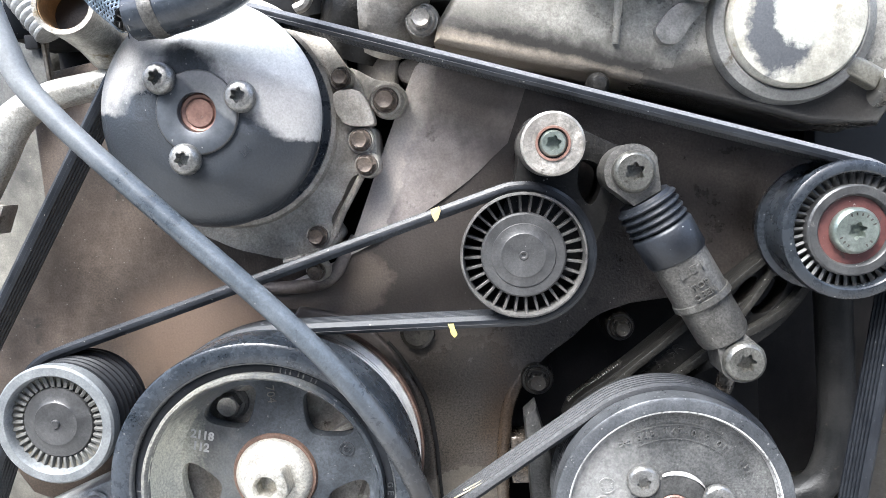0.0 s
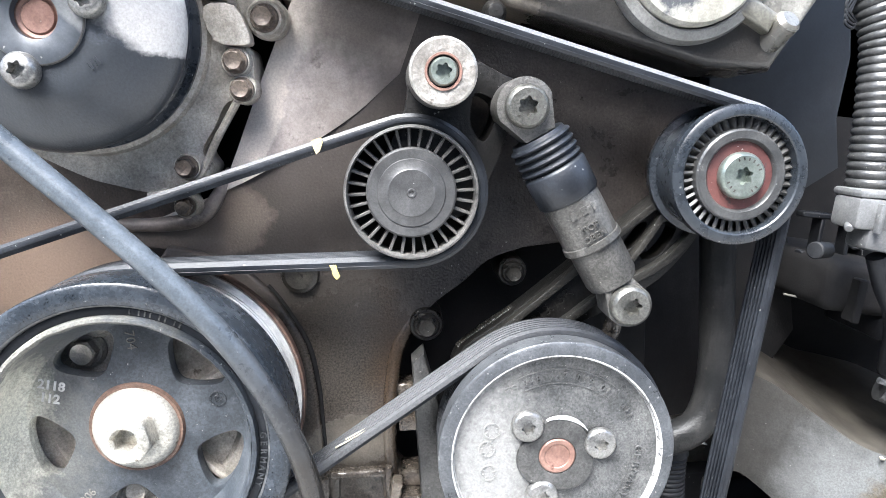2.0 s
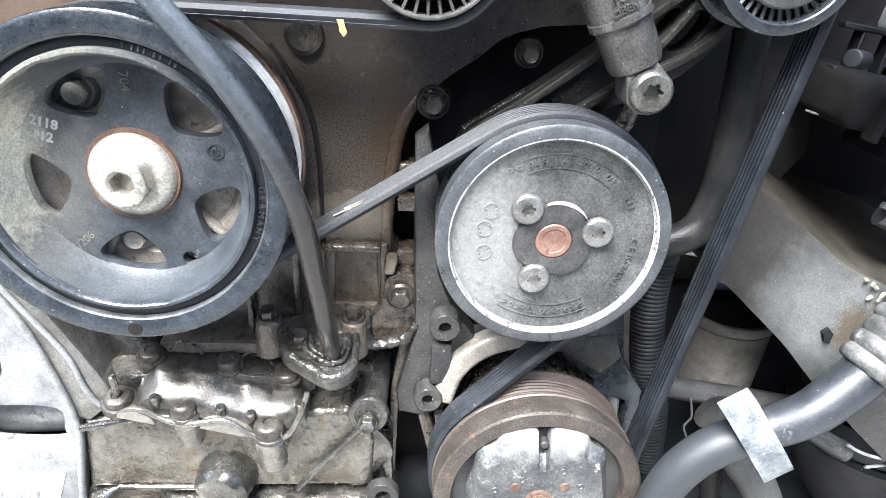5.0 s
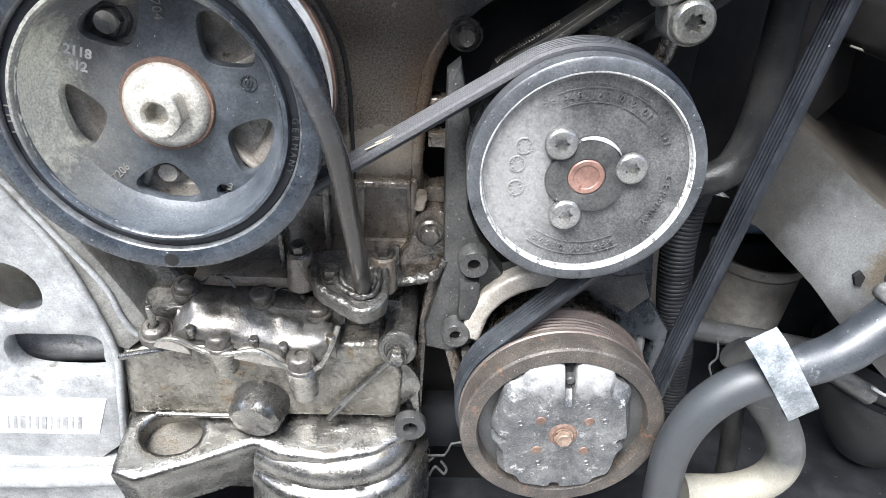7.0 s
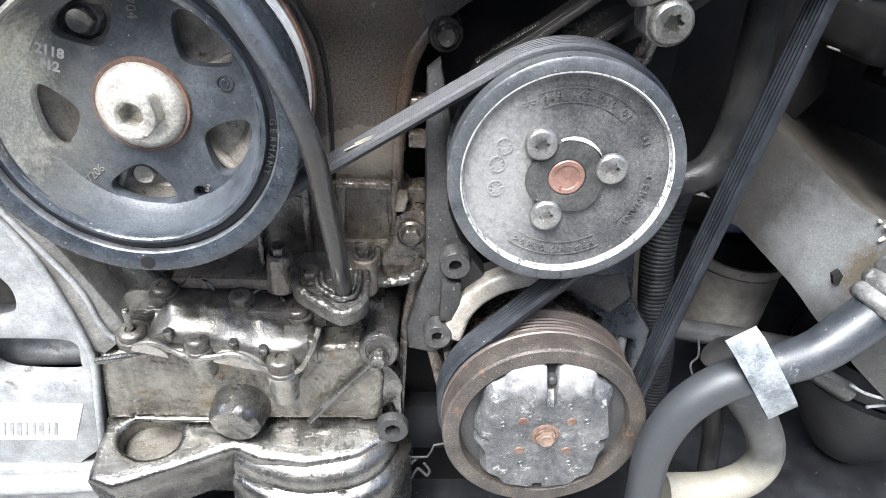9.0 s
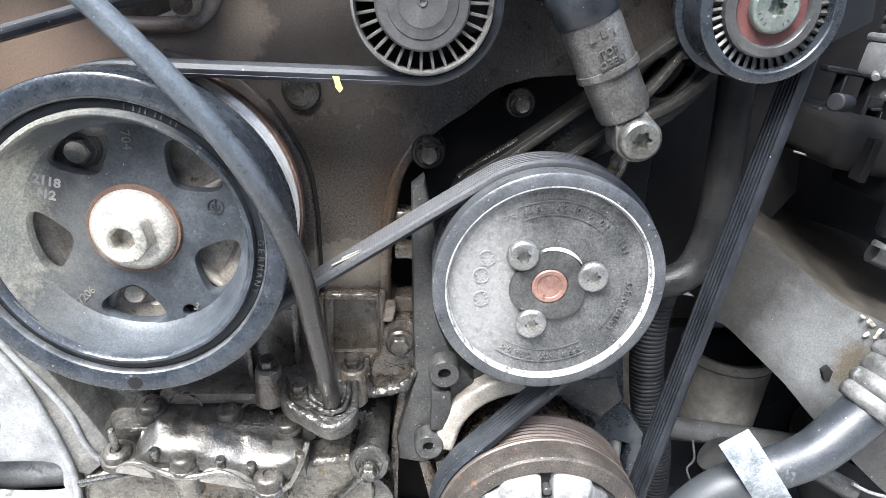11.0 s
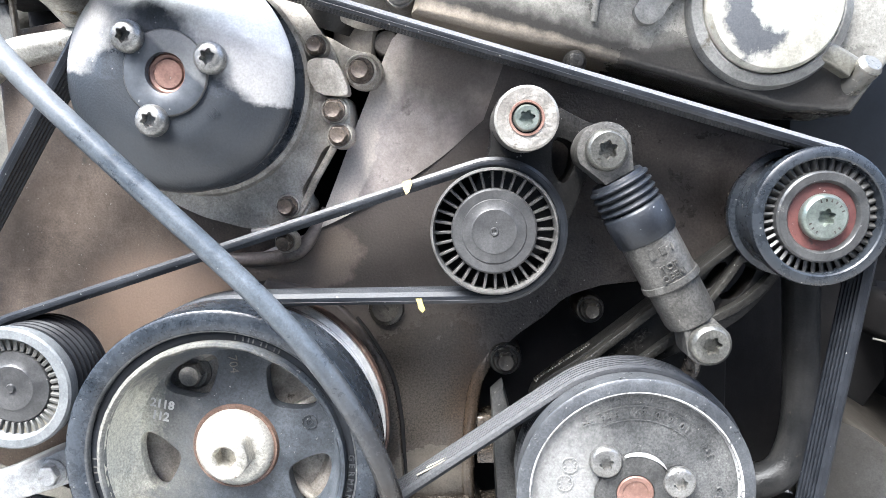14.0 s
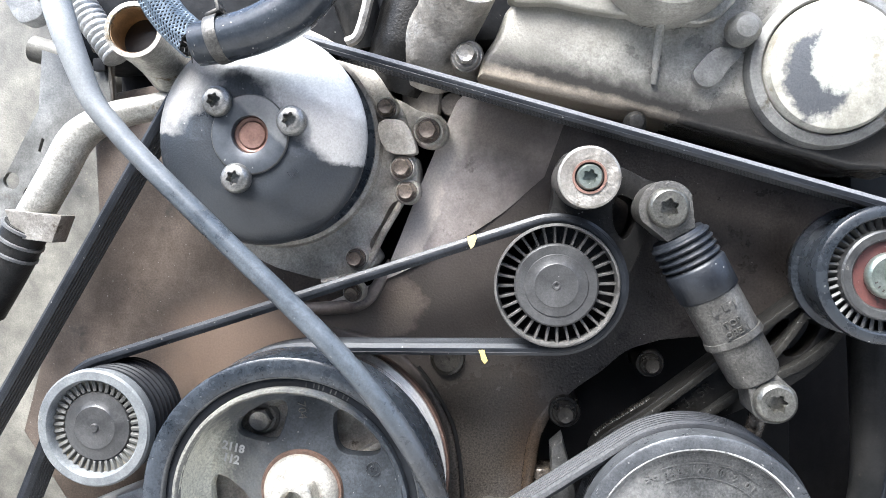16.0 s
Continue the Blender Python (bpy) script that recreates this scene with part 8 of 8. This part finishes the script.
# Black sheet standing in for the unlit depth behind the belt.
single("black_backing_panel", plate([(0.19, 1.02), (0.34, 1.02), (0.36, 0.86), (0.32, 0.80), (0.24, 0.79), (0.19, 0.80)], 0.530, 0.545, bevel=0.002), DARK, (0.26, 0.53, 0.80), "black sheet for the dark gap behind the belt", "panel", kind="structure")
single("cross_tube", hose([(0.26, 0.50, 0.660), (0.33, 0.50, 0.649), (0.43, 0.50, 0.631)], 0.0098, seg=20), PLASTIC, (0.33, 0.5, 0.62), "grey dusty cross tube below the rail", "tube")

single("pale_wedge", plate([(0.2585, 0.7945), (0.2600, 0.7955), (0.2770, 0.7825), (0.2590, 0.7860)], 0.498, 0.502, bevel=0.0006), CAST_WHITE, (0.26, 0.50, 0.783), "small pale triangle behind the hose", "bracket")
tank = thing("round_tank", (0.500, 0.525, 0.500), "black dusty round plastic tank", "tank")
part("body", rev_up([(0.0, 0.0), (0.028, 0.004), (0.054, 0.040), (0.070, 0.074), (0.078, 0.100), (0.079, 0.122), (0.070, 0.134), (0.0, 0.138)], (0.500, 0.525, 0.492)), PLASTIC, tank, "smeared black body")
part("band", rev_up([(0.078, 0.0), (0.0812, 0.001), (0.0812, 0.007), (0.078, 0.008)], (0.500, 0.525, 0.596), True), DARK_PLASTIC, tank)
stub_r = thing("drain_pipe_stub", (0.40, 0.44, 0.645), "grey metal pipe stub with a wire clip", "pipe")
part("pipe", hose([(0.404, 0.438, 0.6415), (0.388, 0.440, 0.6500), (0.362, 0.446, 0.6640)], [0.0082, 0.0080, 0.0080], seg=24, inner=0.0056), IRON, stub_r, "dirty grey pipe")
part("wire_clip", hose([(0.396, 0.430, 0.6560), (0.408, 0.428, 0.6500), (0.424, 0.428, 0.6445), (0.440, 0.430, 0.6400), (0.436, 0.432, 0.6340), (0.418, 0.430, 0.6330)], 0.0013, seg=8), CAST_WHITE, stub_r, "bright wire clip")
flakes = thing("peeling_sealant", (0.378, 0.44, 0.785), "white peeling sealant scraps on the rail", "sealant")
for fx, fz, fw, fh, q in ((0.3740, 0.7945, 0.0060, 0.0020, 20), (0.3795, 0.7905, 0.0095, 0.0032, 38), (0.3855, 0.7835, 0.0034, 0.0085, 10), (0.3790, 0.7810, 0.0022, 0.0050, 50)):
    part("scrap", lumpy(block(bmesh.new(), (fx, 0.478 - 0.39 * (fx - 0.29) - 0.0035, fz), (fw, 0.0022, fh), (14, q, 21), bevel=0.0005, seg=1), 0.0010, 0.003, 0.002, 2), CREAM_DUST, flakes)

fan = thing("fan_shroud", (0.40, 0.52, 0.95), "black plastic fan shroud with ribs", "fan shroud")
part("panel", plate([(0.270, 1.20), (0.375, 1.20), (0.372, 1.096), (0.374, 1.069), (0.367, 1.026), (0.371, 0.990), (0.340, 0.972), (0.300, 0.965), (0.272, 0.990), (0.27, 1.04)], 0.505, 0.520, bevel=0.003), SHROUD, fan, "smooth dark grey panel")
# Black sheet, widened to hide the lit bay wall in the gap.
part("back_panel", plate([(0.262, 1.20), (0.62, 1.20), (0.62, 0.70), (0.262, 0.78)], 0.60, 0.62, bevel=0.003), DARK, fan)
for k in range(9):
    bm = bmesh.new()
    block(bm, (0.392 + 0.0085 * k, 0.512, 0.912), (0.0018, 0.02, 0.034), bevel=0.0004, seg=1)
    part("slat", bm, DARK_PLASTIC, fan)
for z_ in (0.894, 0.912, 0.930):
    bm = bmesh.new()
    block(bm, (0.43, 0.512, z_), (0.09, 0.016, 0.0022), bevel=0.0005, seg=1)
    part("crossbar", bm, DARK_PLASTIC, fan)
part("block", block(bmesh.new(), (0.452, 0.465, 0.878), (0.150, 0.11, 0.046), (0, 14, 0), bevel=0.006), DARK_PLASTIC, fan, "black fan motor block")
for k in range(6):
    bm = bmesh.new()
    block(bm, (0.352 + 0.021 * k, 0.500, 0.935 - 0.004 * k), (0.0035, 0.012, 0.050), (0, 8, 0), bevel=0.0008, seg=1)
    part("slat", bm, DARK_PLASTIC, fan)
for z_, tilt in ((0.956, 8), (0.925, 10), (0.905, 12)):
    bm = bmesh.new()
    block(bm, (0.405, 0.498, z_ - 0.006), (0.135, 0.010, 0.0042), (0, tilt, 0), bevel=0.0010, seg=1)
    part("crossbar", bm, DARK_PLASTIC, fan)
# Added block that keeps the sun off the rail top.
bm = bmesh.new()
block(bm, (0.425, 0.525, 0.900), (0.185, 0.14, 0.036), (0, 10, 0), bevel=0.008, seg=3)
part("shade_block", bm, DARK, fan, "added black block that shades the rail top")
for k in range(5):
    part("rib", block(bmesh.new(), (0.352 + 0.03 * k, 0.452, 0.906 - 0.005 * k), (0.006, 0.012, 0.030), (0, 10, 0), bevel=0.001, seg=1), DARK, fan)
part("motor_rim", hose([(0.374, 0.452, 0.8475), (0.388, 0.449, 0.8420), (0.410, 0.446, 0.8350), (0.440, 0.446, 0.8300)], 0.0022, seg=12), CAST_WHITE, fan, "bright metal rim")
part("motor_can", hose([(0.378, 0.456, 0.8390), (0.390, 0.453, 0.8340), (0.412, 0.450, 0.8270), (0.442, 0.450, 0.8220)], 0.0080, seg=16), FIN_HUB, fan, "grey lower edge of the motor")
part("edge_wire", hose([(0.325, 0.49, 0.902), (0.36, 0.488, 0.893), (0.388, 0.487, 0.886), (0.389, 0.487, 0.879)], 0.0008, seg=6), CAST_GREY, fan, "thin bright wire")

loom = thing("cable_loom", (0.315, 0.42, 0.98), "black corrugated cable loom with grey plug", "cable loom")
part("conduit", hose([(0.290, 0.46, 1.16), (0.322, 0.435, 1.120), (0.3350, 0.424, 1.080), (0.3345, 0.420, 1.040), (0.3315, 0.418, 1.000), (0.330, 0.418, 0.975)], 0.0122, seg=24, ripple=0.0016, pitch=0.0050), FIN_HUB, loom, "dark grey corrugated conduit")
bm = bmesh.new()
block(bm, (0.330, 0.412, 0.971), (0.038, 0.024, 0.019), (0, 8, 0), bevel=0.003)
block(bm, (0.336, 0.411, 0.956), (0.034, 0.020, 0.016), (0, 12, 0), bevel=0.003)
block(bm, (0.3235, 0.398, 0.970), (0.003, 0.004, 0.017), (0, 8, 0), bevel=0.0006)
plug = part("plug", bm, GREY_PLASTIC, loom, "grey plastic plug")
part("plug_collar", block(bmesh.new(), (0.330, 0.413, 0.983), (0.035, 0.026, 0.005), (0, 6, 0), bevel=0.002), GREY_PLASTIC, loom)
part("small_clip", rod(bmesh.new(), (0.3125, 0.408, 0.966), (0.3095, 0.404, 0.964), 0.0026), GREY_PLASTIC, loom)
part("cable", hose([(0.334, 0.412, 0.945), (0.342, 0.414, 0.925), (0.356, 0.42, 0.90), (0.37, 0.44, 0.86)], 0.006, seg=14), DARK_PLASTIC, loom, "black cable")
part("cable_stub", rod(bmesh.new(), (0.322, 0.44, 0.944), (0.308, 0.432, 0.946), 0.0052, 0.0056, seg=18), DARK_PLASTIC, loom)
for k in range(4):
    part("wire", hose([(0.318, 0.424, 1.098), (0.310, 0.418, 1.096 - 0.003 * k), (0.306, 0.416, 1.090 - 0.003 * k), (0.312, 0.418, 1.084 - 0.002 * k), (0.318, 0.424, 1.082)], 0.0009, seg=6), DARK_PLASTIC, loom)
